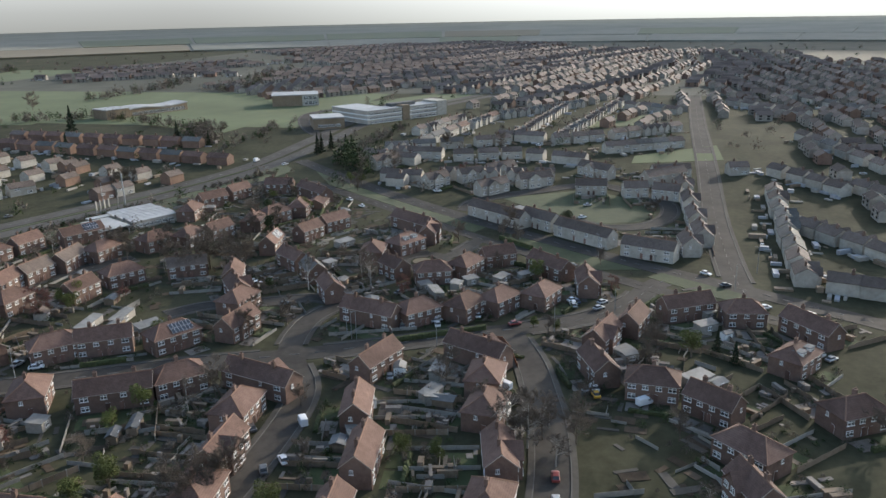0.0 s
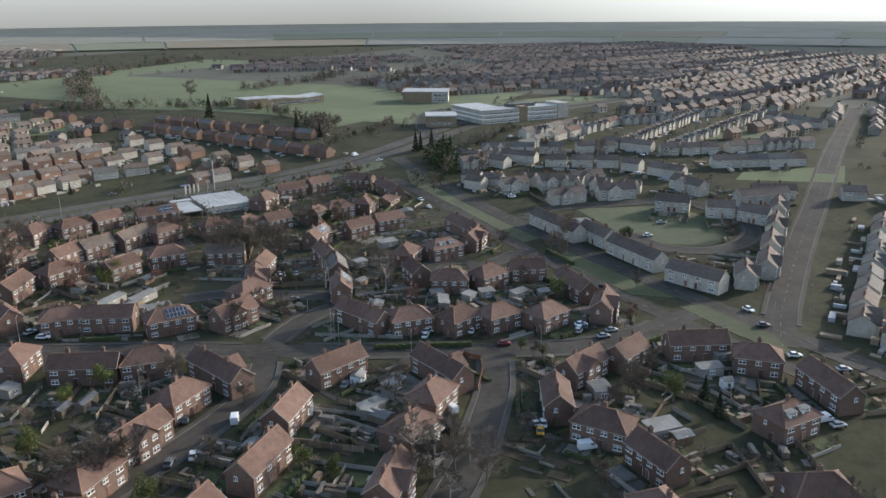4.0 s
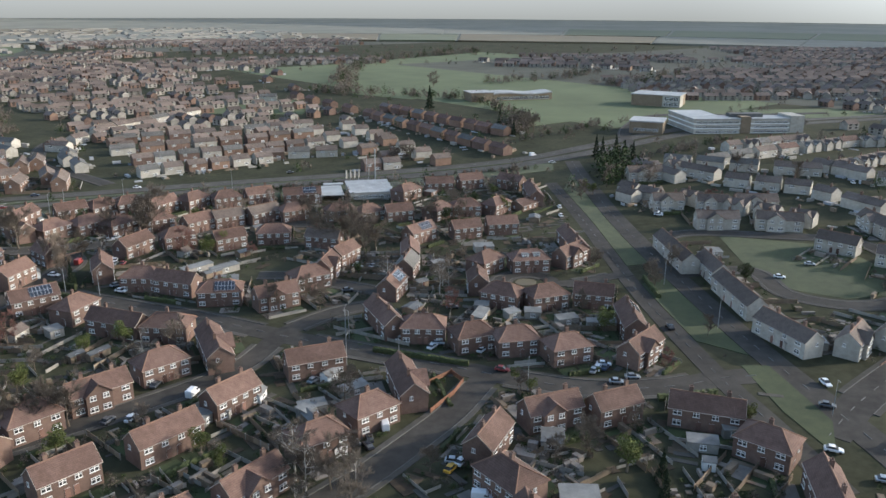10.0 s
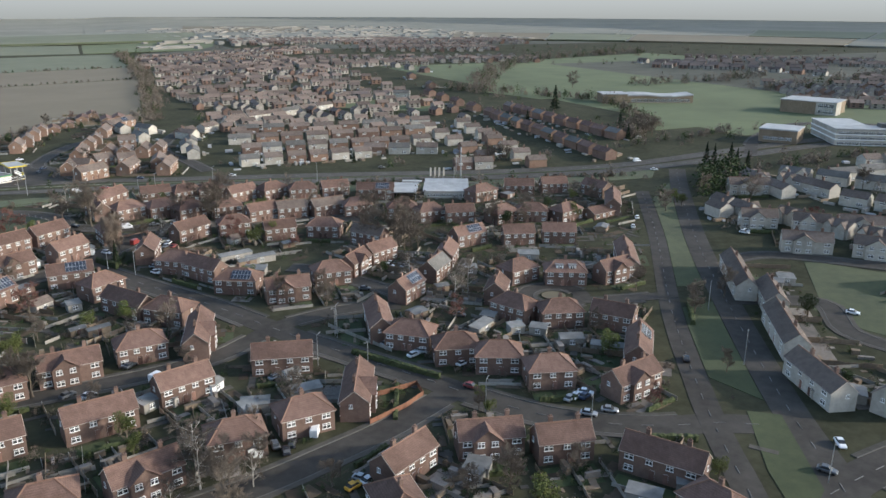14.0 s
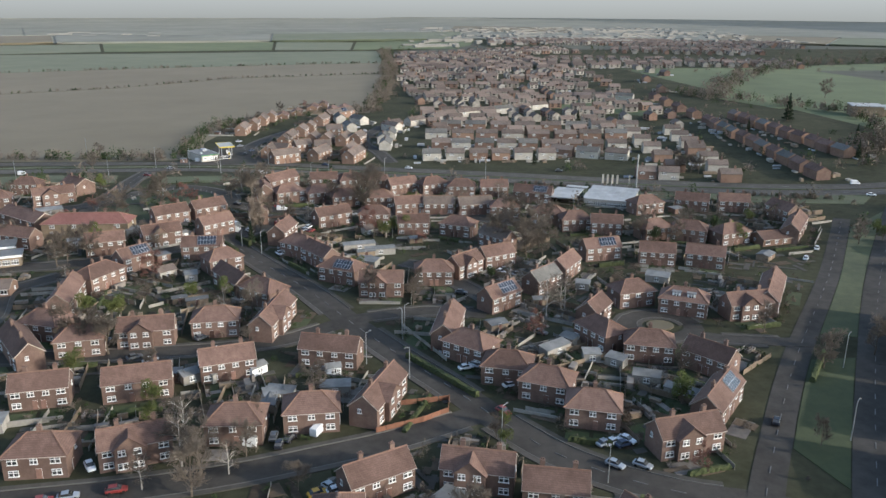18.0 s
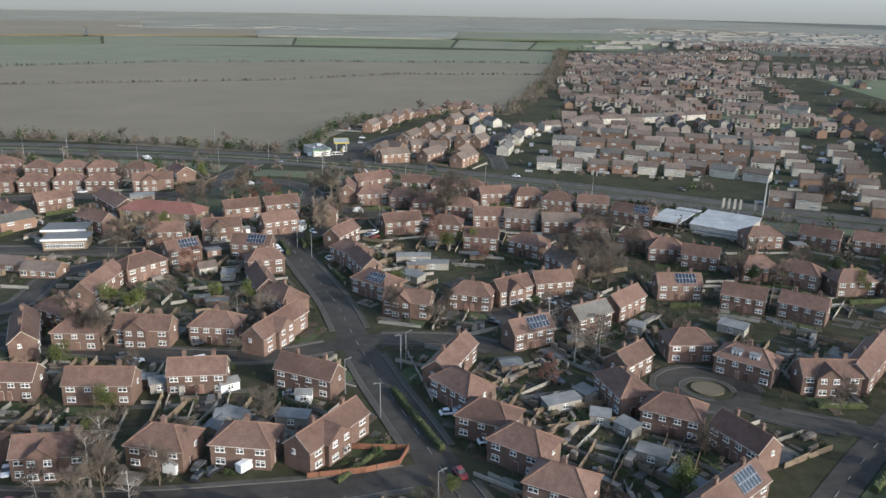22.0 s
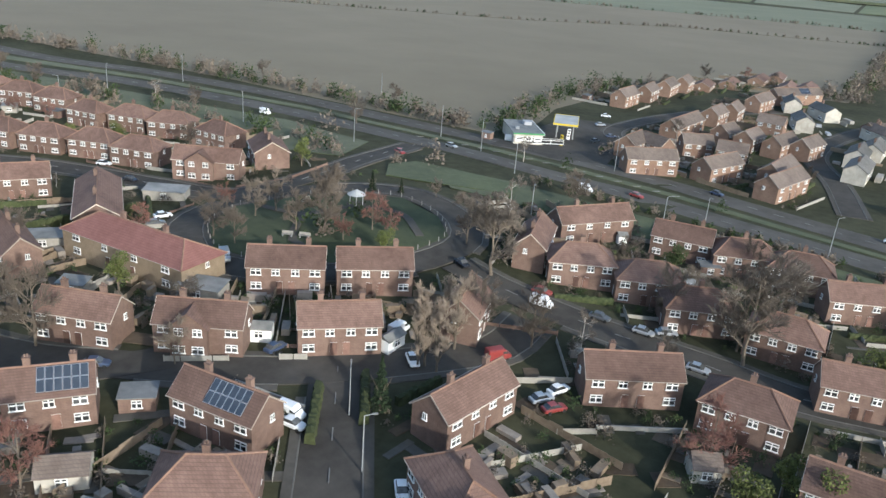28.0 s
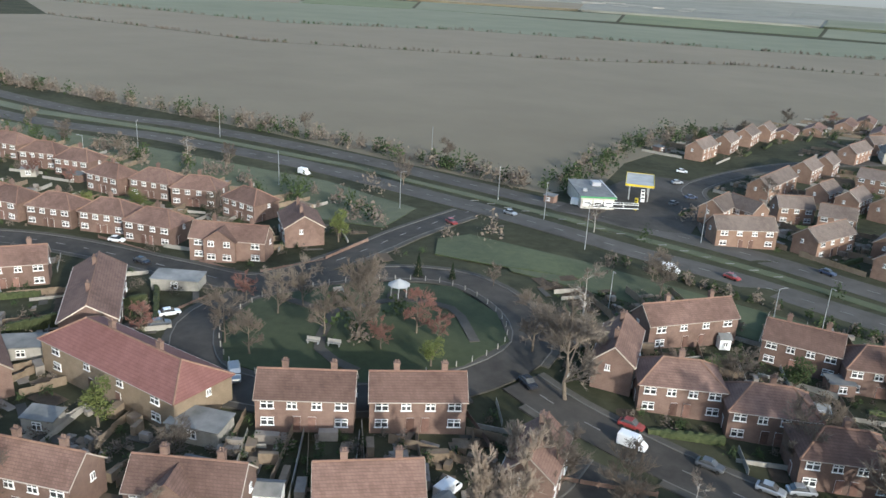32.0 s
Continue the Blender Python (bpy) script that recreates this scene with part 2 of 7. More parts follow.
M_SOLAR = surface("solar_cells", (0.022, 0.028, 0.04), (0.05, 0.06, 0.075), 1.0, 0.15, spec=0.8)
M_ALU = surface("aluminium", (0.5, 0.5, 0.5), (0.65, 0.65, 0.65), 1.0, 0.4, metal=0.8)
M_WOOD = surface("weathered_fence_wood", (0.17, 0.125, 0.085), (0.32, 0.25, 0.18), 1.2, 0.85, vary=0.3)
M_FENCE = surface("concrete_fence", (0.22, 0.205, 0.18), (0.36, 0.34, 0.3), 1.2, 0.85, vary=0.15)
M_REDFENCE = surface("red_stained_fence", (0.16, 0.075, 0.045), (0.25, 0.12, 0.075), 1.5, 0.8, vary=0.12)
M_HEDGE = surface("hedge", (0.025, 0.035, 0.014), (0.075, 0.085, 0.035), 1.6, 0.95, 1.0, 5.0, vary=0.3)
M_BARK = surface("bark", (0.085, 0.068, 0.052), (0.18, 0.145, 0.11), 2.0, 0.95, vary=0.2)
M_TWIG = surface("bare_twigs", (0.1, 0.08, 0.062), (0.18, 0.148, 0.118), 0.8, 0.95, vary=0.3)
M_TWIGR = surface("russet_twigs", (0.13, 0.065, 0.05), (0.2, 0.105, 0.085), 0.8, 0.95, vary=0.2)
M_LEAF = surface("evergreen_leaves", (0.018, 0.032, 0.012), (0.06, 0.08, 0.028), 0.9, 0.9, vary=0.25)
M_LEAFY = surface("yellow_green_leaves", (0.06, 0.075, 0.02), (0.13, 0.145, 0.045), 0.9, 0.9, vary=0.2)
M_CONIFER = surface("conifer_needles", (0.010, 0.020, 0.010), (0.035, 0.05, 0.022), 0.9, 0.95, vary=0.2)
M_LINE = surface("road_paint", (0.11, 0.108, 0.1), (0.24, 0.235, 0.22), 0.7, 0.7)
M_METAL = surface("galvanised_steel", (0.28, 0.29, 0.29), (0.42, 0.43, 0.43), 2.0, 0.5, metal=0.4)
M_SHEET = surface("pale_roof_sheet", (0.12, 0.12, 0.113), (0.27, 0.265, 0.25), 0.5, 0.6, vary=0.12, large=0.2)
# Far land: distance haze is put into its paler base colour.
M_FAR = surface("haze_paled_land", (0.18, 0.18, 0.15), (0.27, 0.265, 0.225), 0.02, 0.95, large=0.004, spec=0.1)
# Ground of the far town, its colour lightened to paint in some haze.
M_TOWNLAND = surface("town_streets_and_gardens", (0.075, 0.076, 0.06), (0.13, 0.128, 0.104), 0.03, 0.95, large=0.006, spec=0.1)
M_EARTH = surface("dug_earth", (0.06, 0.045, 0.032), (0.12, 0.092, 0.066), 0.8, 0.95, vary=0.3, island=True, spec=0.1)
M_PALE = surface("white_roof_sheet", (0.3, 0.305, 0.3), (0.46, 0.465, 0.46), 0.5, 0.6, vary=0.1, large=0.2)
M_TOWNROOF = surface("town_roof_tiles", (0.1, 0.078, 0.066), (0.2, 0.155, 0.13), 0.7, 0.85, vary=0.35, large=0.05, island=True)
M_TOWNWALL = surface("town_render", (0.2, 0.18, 0.15), (0.4, 0.37, 0.325), 0.5, 0.9, vary=0.25, island=True)
M_FELT = surface("roof_felt", (0.10, 0.105, 0.105), (0.22, 0.22, 0.215), 0.6, 0.9, vary=0.3)
M_CLAD = surface("grey_cladding", (0.30, 0.31, 0.33), (0.44, 0.45, 0.47), 0.4, 0.6, large=0.1)
M_RUBBER = surface("tyre_rubber", (0.015, 0.015, 0.015), (0.03, 0.03, 0.03), 3.0, 0.9)
M_YELLOW = surface("yellow_fascia", (0.55, 0.42, 0.03), (0.65, 0.50, 0.05), 1.0, 0.5)
PAINTS = {
    "white": surface("white_car_paint", (0.70, 0.71, 0.72), (0.80, 0.80, 0.80), 1.0, 0.3, spec=0.6),
    "silver": surface("silver_car_paint", (0.38, 0.40, 0.42), (0.5, 0.51, 0.52), 1.0, 0.3, metal=0.5, spec=0.6),
    "black": surface("black_car_paint", (0.012, 0.012, 0.014), (0.03, 0.03, 0.035), 1.0, 0.25, spec=0.6),
    "blue": surface("blue_car_paint", (0.03, 0.042, 0.08), (0.05, 0.07, 0.12), 1.0, 0.3, spec=0.6),
    "red": surface("red_car_paint", (0.19, 0.03, 0.025), (0.27, 0.05, 0.045), 1.0, 0.3, spec=0.6),
    "grey": surface("grey_car_paint", (0.10, 0.105, 0.11), (0.16, 0.165, 0.17), 1.0, 0.3, metal=0.4, spec=0.6),
    "yellow": surface("yellow_car_paint", (0.55, 0.30, 0.03), (0.65, 0.38, 0.05), 1.0, 0.4, spec=0.5),
}

# ---- helpers for meshes ----
def gz(x, y):
    """Height of the ground: level, with a gentle rise towards the school and a low swell under the oval green."""
    u = min(1.0, max(0.0, (x - 130.0) / 170.0))
    return 6.0 * u * u * (3 - 2 * u) + 4.0 * math.exp(-((x + 30.0) / 42.0) ** 2 - ((y - 150.0) / 60.0) ** 2)


def part(name, bm, material, parent=None, label=""):
    me = bpy.data.meshes.new(name)
    bm.to_mesh(me)
    bm.free()
    for m in material if isinstance(material, (list, tuple)) else [material]:
        me.materials.append(m)
    ob = new(name, me)
    ob.parent = parent
    if label:
        ob["label"] = label
    return ob


def thing(name, label, category, group="", kind=""):
    return tagged(new(name), label, category, group, kind)


def shared(name, mesh, parent, x=0.0, y=0.0, z=0.0, turn=0.0):
    ob = new(name, mesh)
    ob.parent = parent
    ob.matrix_basis = pose(x, y, z, 0, 0, turn)
    return ob


def mesh_of(name, bm, *materials):
    me = bpy.data.meshes.new(name)
    bm.to_mesh(me)
    bm.free()
    for m in materials:
        me.materials.append(m)
    return me


def box(bm, x0, x1, y0, y1, z0, z1, mi=0):
    v = [bm.verts.new(p) for p in ((x0, y0, z0), (x1, y0, z0), (x1, y1, z0), (x0, y1, z0), (x0, y0, z1), (x1, y0, z1), (x1, y1, z1), (x0, y1, z1))]
    for f in ((3, 2, 1, 0), (4, 5, 6, 7), (0, 1, 5, 4), (1, 2, 6, 5), (2, 3, 7, 6), (3, 0, 4, 7)):
        bm.faces.new([v[i] for i in f]).material_index = mi
    return v


def prism(bm, ring, z0, z1, mi=0, lift=None):
    """A flat plate with the outline ring (anticlockwise), from z0 to z1 over the ground."""
    lift = lift or (lambda x, y: 0.0)
    lo = [bm.verts.new((x, y, z0 + lift(x, y))) for x, y in ring]
    hi = [bm.verts.new((x, y, z1 + lift(x, y))) for x, y in ring]
    bm.faces.new(hi).material_index = mi
    bm.faces.new(lo[::-1]).material_index = mi
    for i in range(len(ring)):
        j = (i + 1) % len(ring)
        bm.faces.new((lo[i], lo[j], hi[j], hi[i])).material_index = mi


def tube(bm, a, b, ra, rb, sides=6, mi=0, cap=True):
    a, b = Vector(a), Vector(b)
    w = (b - a).normalized()
    u = w.orthogonal().normalized()
    v = w.cross(u)
    lo, hi = [], []
    for i in range(sides):
        c, s = math.cos(2 * math.pi * i / sides), math.sin(2 * math.pi * i / sides)
        lo.append(bm.verts.new(a + (u * c + v * s) * ra))
        hi.append(bm.verts.new(b + (u * c + v * s) * rb))
    for i in range(sides):
        j = (i + 1) % sides
        bm.faces.new((lo[i], lo[j], hi[j], hi[i])).material_index = mi
    if cap:
        bm.faces.new(hi).material_index = mi
        bm.faces.new(lo[::-1]).material_index = mi


# ---- the ground: one sheet to the horizon ----
def build_ground():
    far = [760, 900, 1200, 1700, 2500, 3300, 3990]
    lines = [-v for v in far[::-1]] + [-660, -560, -480] + [-400 + 20 * i for i in range(56)] + far
    bm = bmesh.new()
    grid = [[bm.verts.new((x, y, gz(x, y))) for y in lines] for x in lines]
    for i in range(len(lines) - 1):
        for j in range(len(lines) - 1):
            bm.faces.new((grid[i][j], grid[i + 1][j], grid[i + 1][j + 1], grid[i][j + 1]))
    tagged(part("ground", bm, M_GRASS), "dull winter grass and garden soil between the houses", "ground", kind="structure")


build_ground()


def field(label, ring, material, z=0.05):
    """A plate of land that follows the ground: cut into strips, then lifted."""
    bm = bmesh.new()
    prism(bm, ring, -0.05, z)
    for axis in (0, 1):
        lo, hi = min(p[axis] for p in ring), max(p[axis] for p in ring)
        cut = max(20.0, (hi - lo) / 30)
        at = lo + cut
        while at < hi:
            co, no = [0.0, 0.0, 0.0], [0.0, 0.0, 0.0]
            co[axis], no[axis] = at, 1.0
            bmesh.ops.bisect_plane(bm, geom=bm.verts[:] + bm.edges[:] + bm.faces[:], plane_co=co, plane_no=no)
            at += cut
    for v in bm.verts:
        v.co.z += gz(v.co.x, v.co.y)
    return tagged(part("field", bm, material), label, "field", kind="structure")


# ---- roads ----
ROADS = []
ROAD_NP = {}


def smooth(points, step=3.0):
    """Catmull-Rom through the points, resampled."""
    p = [Vector(q) for q in points]
    p = [2 * p[0] - p[1]] + p + [2 * p[-1] - p[-2]]
    out = []
    for i in range(1, len(p) - 2):
        n = max(1, int((p[i + 1] - p[i]).length / step))
        for k in range(n):
            t = k / n
            out.append(0.5 * (2 * p[i] + (p[i + 1] - p[i - 1]) * t + (2 * p[i - 1] - 5 * p[i] + 4 * p[i + 1] - p[i + 2]) * t * t + (3 * p[i] - p[i - 1] - 3 * p[i + 1] + p[i + 2]) * t ** 3))
    out.append(p[-2])
    return out


def sides_of(line):
    ways = []
    for i in range(len(line)):
        d = (line[min(i + 1, len(line) - 1)] - line[max(i - 1, 0)]).normalized()
        ways.append(Vector((-d.y, d.x)))
    return ways


def on_road(x, y, margin=0.0, skip=None):
    """Whether a place lies on one of the roads."""
    for line, half in ROADS:
        if line is skip:
            continue
        if id(line) not in ROAD_NP:
            ROAD_NP[id(line)] = np.array([(p.x, p.y) for p in line])
        d = ROAD_NP[id(line)] - (x, y)
        if (d * d).sum(1).min() < (half + margin) ** 2 + 1.5:
            return True
    return False


def ribbon(line, lo, hi, z0, z1):
    """A strip between two offsets from a line, with thickness."""
    bm = bmesh.new()
    way = sides_of(line)
    rows = []
    for p, w in zip(line, way):
        a, b = p + w * lo, p + w * hi
        rows.append([bm.verts.new((q.x, q.y, z + gz(q.x, q.y))) for q, z in ((a, z0), (a, z1), (b, z1), (b, z0))])
    for r, s in zip(rows, rows[1:]):
        for k in range(3):
            bm.faces.new((r[k], s[k], s[k + 1], r[k + 1]))
    for r, flip in ((rows[0], 1), (rows[-1], 0)):
        bm.faces.new(r[::-1] if flip else r)
    bmesh.ops.recalc_face_normals(bm, faces=bm.faces)
    return bm


def road(label, points, width, name="road", material=None):
    line = smooth(points)
    ROADS.append((line, width / 2))
    z = 0.05 + 0.005 * len(ROADS)
    return tagged(part(name, ribbon(line, -width / 2, width / 2, -0.1, z), material or M_ROAD), label, "road", kind="structure")


def pavements(index, wide=1.15, gap=0.0, material=None):
    """Kerb and footway down both sides of a road, broken where another road joins."""
    line, half = ROADS[index]
    way = sides_of(line)
    for sign in (-1, 1):
        run = []
        for p, w in list(zip(line, way)) + [(None, None)]:
            q = p + w * sign * (half + gap + wide / 2) if p is not None else None
            if p is not None and not on_road(q.x, q.y, wide / 2 + 0.4, line):
                run.append(p)
                continue
            if len(run) > 2:
                lo, hi = sorted((sign * (half + 0.15 + gap), sign * (half + gap + wide)))
                tagged(part("pavement", ribbon(run, lo, hi, -0.1, 0.16), material or M_PAVE), "grey concrete footway beside the road", "pavement", kind="structure")
                lo, hi = sorted((sign * half, sign * (half + 0.15)))
                tagged(part("kerb", ribbon(run, lo, hi, -0.1, 0.2), M_KERB), "pale concrete kerb along the carriageway", "kerb", kind="structure")
            run = []


field("wide bare brown field beyond the main road", [(-44, 226), (-36, 244), (-40, 275), (-34, 311), (-22, 358), (20, 376), (45, 378), (65, 526), (76, 664), (-69, 622), (-150, 541), (-247, 490), (-335, 445), (-560, 450), (-600, 330), (-420, 262), (-265, 237), (-140, 236)], M_SOIL)
field("second bare brown field past the low hedge", [(-560, 452), (-335, 447), (-247, 492), (-150, 543), (-69, 624), (76, 666), (80, 800), (28, 799), (-153, 746), (-315, 683), (-430, 581), (-760, 560)], M_SOIL, 0.06)
field("dull green far field", [(-760, 562), (-430, 583), (-315, 685), (-153, 748), (28, 801), (80, 802), (92, 1040), (-160, 1000), (-600, 930), (-1100, 700)], M_CROP, 0.06)
field("school playing field of mown grass", [(272.5, 193.9), (323.7, 188.9), (370.7, 201.4), (451, 227.2), (478.9, 316.5), (382.2, 329.3), (325.6, 301.2)], M_PASTURE)
field("open green parkland by the school", [(346.2, 341.3), (406.7, 382.3), (500, 370.5), (584.5, 402.8), (730.3, 517.9), (712.8, 712.4), (496.6, 658.7), (375.6, 534.2), (280.7, 386.2), (293, 331.9)], M_PASTURE)
field("long green strip beside the school", [(375.5, 146.9), (443.7, 100.2), (506, 77.5), (519.3, 98.1), (467.7, 132.3), (403.7, 175)], M_PASTURE, 0.06)

AVENUE = [(-7.5, 100.6), (4, 81.5), (17.5, 59.2), (27.6, 38), (35.6, 22.2), (45.9, 3.7), (53.7, -11.4), (61.6, -22.5), (73.3, -31.2), (85.2, -36), (92.7, -40.7)]
road("worn grey estate road that bends between brick houses", AVENUE, 6.4)
road("narrow residential street between two rows of semis", [(-69.9, 29.4), (-44.1, 26.6), (-22.9, 25.6), (0.1, 26.3), (13.6, 28.9), (22.8, 34.5), (28.6, 38.5), (37, 40.9), (48.2, 41.6), (58.4, 38.3)], 5.2)
road("residential street that climbs to the bend", [(-52.8, -24.6), (-21.5, -22.5), (-5.9, -21.5), (9.7, -19.2), (22.4, -15.9), (33.6, -12.6), (42.4, -8.8), (52.4, -4.2)], 5.6)
road("cul-de-sac lane behind the semis", [(58.4, 38.3), (61.2, 45.4), (55.8, 57.9), (50.3, 70.6), (42.7, 77.1)], 4.6)
road("service road of a wide tree-lined avenue", [(64, -68.8), (75, -51.5), (81.3, -40.7), (91.5, -24.8), (114, 7.2), (149.7, 52.6), (172.6, 83.9), (185.2, 101.7)], 5.0)
road("carriageway of a wide avenue with a green verge", [(67.9, -89.1), (88.1, -57.4), (101.5, -35.6), (126.7, 1), (160.4, 47.6), (199.8, 97.3), (220, 121)], 6.6)
road("broad avenue lined with white gabled houses", [(79.2, -59.4), (96.8, -57.4), (128.2, -56.8), (163.8, -56.8), (219.9, -58.1), (327.1, -59.9), (477.6, -65.1)], 6.8)
road("street in front of the flats", [(-92.8, 77.9), (-70.9, 80.6), (-42.6, 82.4), (-29.9, 87), (-19.2, 92.2), (-9.3, 98.7), (1.3, 108.9), (6.6, 116.2), (7.4, 125.3)], 5.6)
road("street from the green to the estate", [(81.4, 112.6), (58.5, 127.6), (42.3, 127), (32.8, 128.6), (22.9, 129.2), (12, 129.9), (-0.8, 132), (-8.3, 134.5)], 6.0)
RING = [(-54.3, 135), (-52.3, 123.6), (-41.9, 114.3), (-30.8, 114.7), (-20.3, 121.1), (-12.7, 131.9), (-10.9, 143.5), (-17.2, 152.6), (-28.6, 157.6), (-38.8, 154.1), (-48.1, 145.8), (-54.3, 135)]
road("looping road round an oval green", RING, 5.4)
road("side road to the main dual carriageway", [(-49.5, 197.3), (-50.7, 175.6), (-50.6, 161.3), (-52.5, 147.6), (-57.8, 138.6), (-72.9, 138), (-91.8, 137.1), (-108.1, 133.5), (-132.4, 122.2), (-171.7, 120.5)], 6.0)
road("near carriageway of the main road", [(-489.1, 200.6), (-334.9, 202), (-210.2, 198.9), (-156.7, 208.9), (-91.8, 210.2), (-20.9, 195.7), (12.7, 193.6), (79.1, 178.8), (139.7, 156.8), (203.4, 132.2), (264.8, 124.1), (348.1, 120.3), (473.1, 78.2)], 7.6, material=M_MAIN)
road("far carriageway of the main road", [(-509.6, 228.7), (-347.2, 226.2), (-216, 218.2), (-160.7, 225.9), (-94.3, 226), (-22.6, 214.1), (12.4, 209.8), (79.4, 190.6), (140.3, 168.3), (204.2, 141.6), (265.9, 134.8), (350, 131.8), (475.5, 88.7)], 7.6, material=M_MAIN)
road("turning circle with a round island", [(94.7 + 7.2 * math.cos(a * math.pi / 8), 27.7 + 6.6 * math.sin(a * math.pi / 8)) for a in range(17)], 4.2)
road("short close to the turning circle", [(99, 22.7), (105.2, 19.3), (116.7, 16.4), (121.9, 15.3)], 4.4)
road("crescent beside the left-hand gardens", [(-75, 33.6), (-51.4, 42.6), (-53.3, 62.8), (-45.5, 71.9), (-30.7, 85.1), (-24.9, 91.7)], 5.0)
road("crescent round the small green", [(130.6, 6.2), (149.3, -5.2), (140.1, -20.1), (144.6, -34.9), (159.4, -42.1), (177.2, -38.6), (194.2, -15.1), (182, 8.2), (167.4, 26.3), (152.7, 29)], 4.6)
road("street of the estate north of the main road", [(48.1, 214.7), (44.2, 241), (37.8, 269.5), (43.6, 300.9), (58.9, 334.2), (87.2, 344.1)], 5.0)
road("forecourt road by the filling station", [(-0.5, 216.5), (-10.3, 242.1), (-16, 263.1), (-1.3, 304.3), (23.1, 333.8)], 5.0)
road("road to the school", [(264.8, 124.1), (297.6, 150.7), (346.4, 173.8), (375, 170.6), (406.8, 143), (455.9, 117.2)], 5.5)
for i in range(len(ROADS)):
    if i not in (4, 5, 11, 12):
        pavements(i)
def verge_between(label, left, right, a, b, first, last):
    """Grass from offset a right of one road to offset b left of another, over a stretch of both."""
    one = [p - w * a for p, w in zip(left, sides_of(left))]
    two = [p + w * b for p, w in zip(right, sides_of(right))]
    one, two = one[int(first * len(one)):int(last * len(one))], two[int(first * len(two)):int(last * len(two))]
    field(label, [(p.x, p.y) for p in two[::4]] + [(p.x, p.y) for p in one[::-4]], M_VERGE, 0.09)


verge_between("verge of mown grass between two carriageways", ROADS[4][0], ROADS[5][0], 2.7, 3.5, 0.24, 0.46)
verge_between("verge of mown grass between two carriageways", ROADS[4][0], ROADS[5][0], 2.7, 3.5, 0.48, 0.95)
field("grass verge by the junction", [(73.9, -63.1), (84.6, -57.5), (97.1, -38.8), (92.8, -35.1), (81.2, -50.1)], M_VERGE, 0.09)
field("grass verge between estate and main road", [(53.2, 164.7), (138.7, 138.8), (202.1, 115.6), (213.5, 126.5), (139.3, 150), (78.9, 170.6), (33.3, 182.1), (-16.6, 181), (-38.3, 180.7), (-24.8, 166.4), (8.2, 169.8)], M_VERGE, 0.08)
field("grassed central reservation", [(-494.6, 208.2), (-212.1, 205.8), (-158.2, 215.2), (-92.8, 216.8), (-21.7, 203.7), (12.5, 200.6), (79.3, 184.2), (140, 162.1), (203.7, 136.3), (203.8, 137.4), (140, 163.7), (79.3, 185.9), (12.5, 203.5), (-22, 206.9), (-93.3, 219.7), (-159, 218.7), (-213.8, 211.3), (-503.7, 220.7)], M_VERGE, 0.1)
field("broad grass strip beside the main road", [(-454, 188.1), (-232.2, 190.5), (-157.3, 198), (-90.4, 201.7), (-59.9, 193), (-56.7, 175.4), (-78.9, 173.9), (-151.6, 174.6), (-236.9, 172), (-439.5, 167.1)], M_VERGE, 0.08)
field("small green lawn inside the crescent", [(144.2, -7), (151.1, -3.4), (171.6, 18.3), (187.4, -11.7), (174.5, -33.2), (157.4, -37.5), (148, -32.1), (144.3, -21.1)], M_VERGE, 0.08)

# ---- houses ----
def window_mesh(w, h):
    """A white frame with dark panes, in one piece; it stands on y = 0 and looks to -y."""
    bm = bmesh.new()
    cols, rows = (3 if w > 1.4 else 2), (2 if h > 0.9 else 1)
    box(bm, -w / 2, w / 2, -0.09, 0.03, 0, h, 0)
    box(bm, -w / 2 - 0.08, w / 2 + 0.08, -0.15, 0.02, -0.08, 0, 0)
    zs = [0, h] if rows == 1 else [0, h * 0.66, h]
    for i in range(cols):
        for z0, z1 in zip(zs, zs[1:]):
            x0, x1 = -w / 2 + w * i / cols + 0.07, -w / 2 + w * (i + 1) / cols - 0.07
            bm.faces.new([bm.verts.new((x, -0.096, z)) for x, z in ((x0, z0 + 0.07), (x1, z0 + 0.07), (x1, z1 - 0.07), (x0, z1 - 0.07))]).material_index = 1
    return mesh_of("window", bm, M_WHITE, M_GLASS)


WIN_L, WIN_S, WIN_M, WIN_W = window_mesh(1.4, 0.95), window_mesh(0.6, 0.75), window_mesh(1.05, 0.92), window_mesh(1.9, 1.0)


def door_mesh():
    bm = bmesh.new()
    v = box(bm, -0.42, 0.42, -0.05, 0.03, 0, 1.65, 0)
    f = [f for f in bm.faces if all(abs(q.co.y + 0.05) < 1e-6 for q in f.verts)]
    bmesh.ops.inset_individual(bm, faces=f, thickness=0.13, depth=-0.03)
    for q in f:
        q.material_index = 1
    return mesh_of("door", bm, M_WHITE, M_DOOR)


DOOR = door_mesh()


def chimney_mesh(h=1.5):
    bm = bmesh.new()
    box(bm, -0.34, 0.34, -0.27, 0.27, -0.8, h)
    box(bm, -0.4, 0.4, -0.33, 0.33, h, h + 0.1)
    tube(bm, (-0.12, 0, h + 0.1), (-0.12, 0, h + 0.42), 0.11, 0.09, 8)
    tube(bm, (0.14, 0, h + 0.1), (0.14, 0, h + 0.42), 0.11, 0.09, 8)
    return mesh_of("chimney", bm, M_WALL)


CHIMNEY = chimney_mesh(0.95)


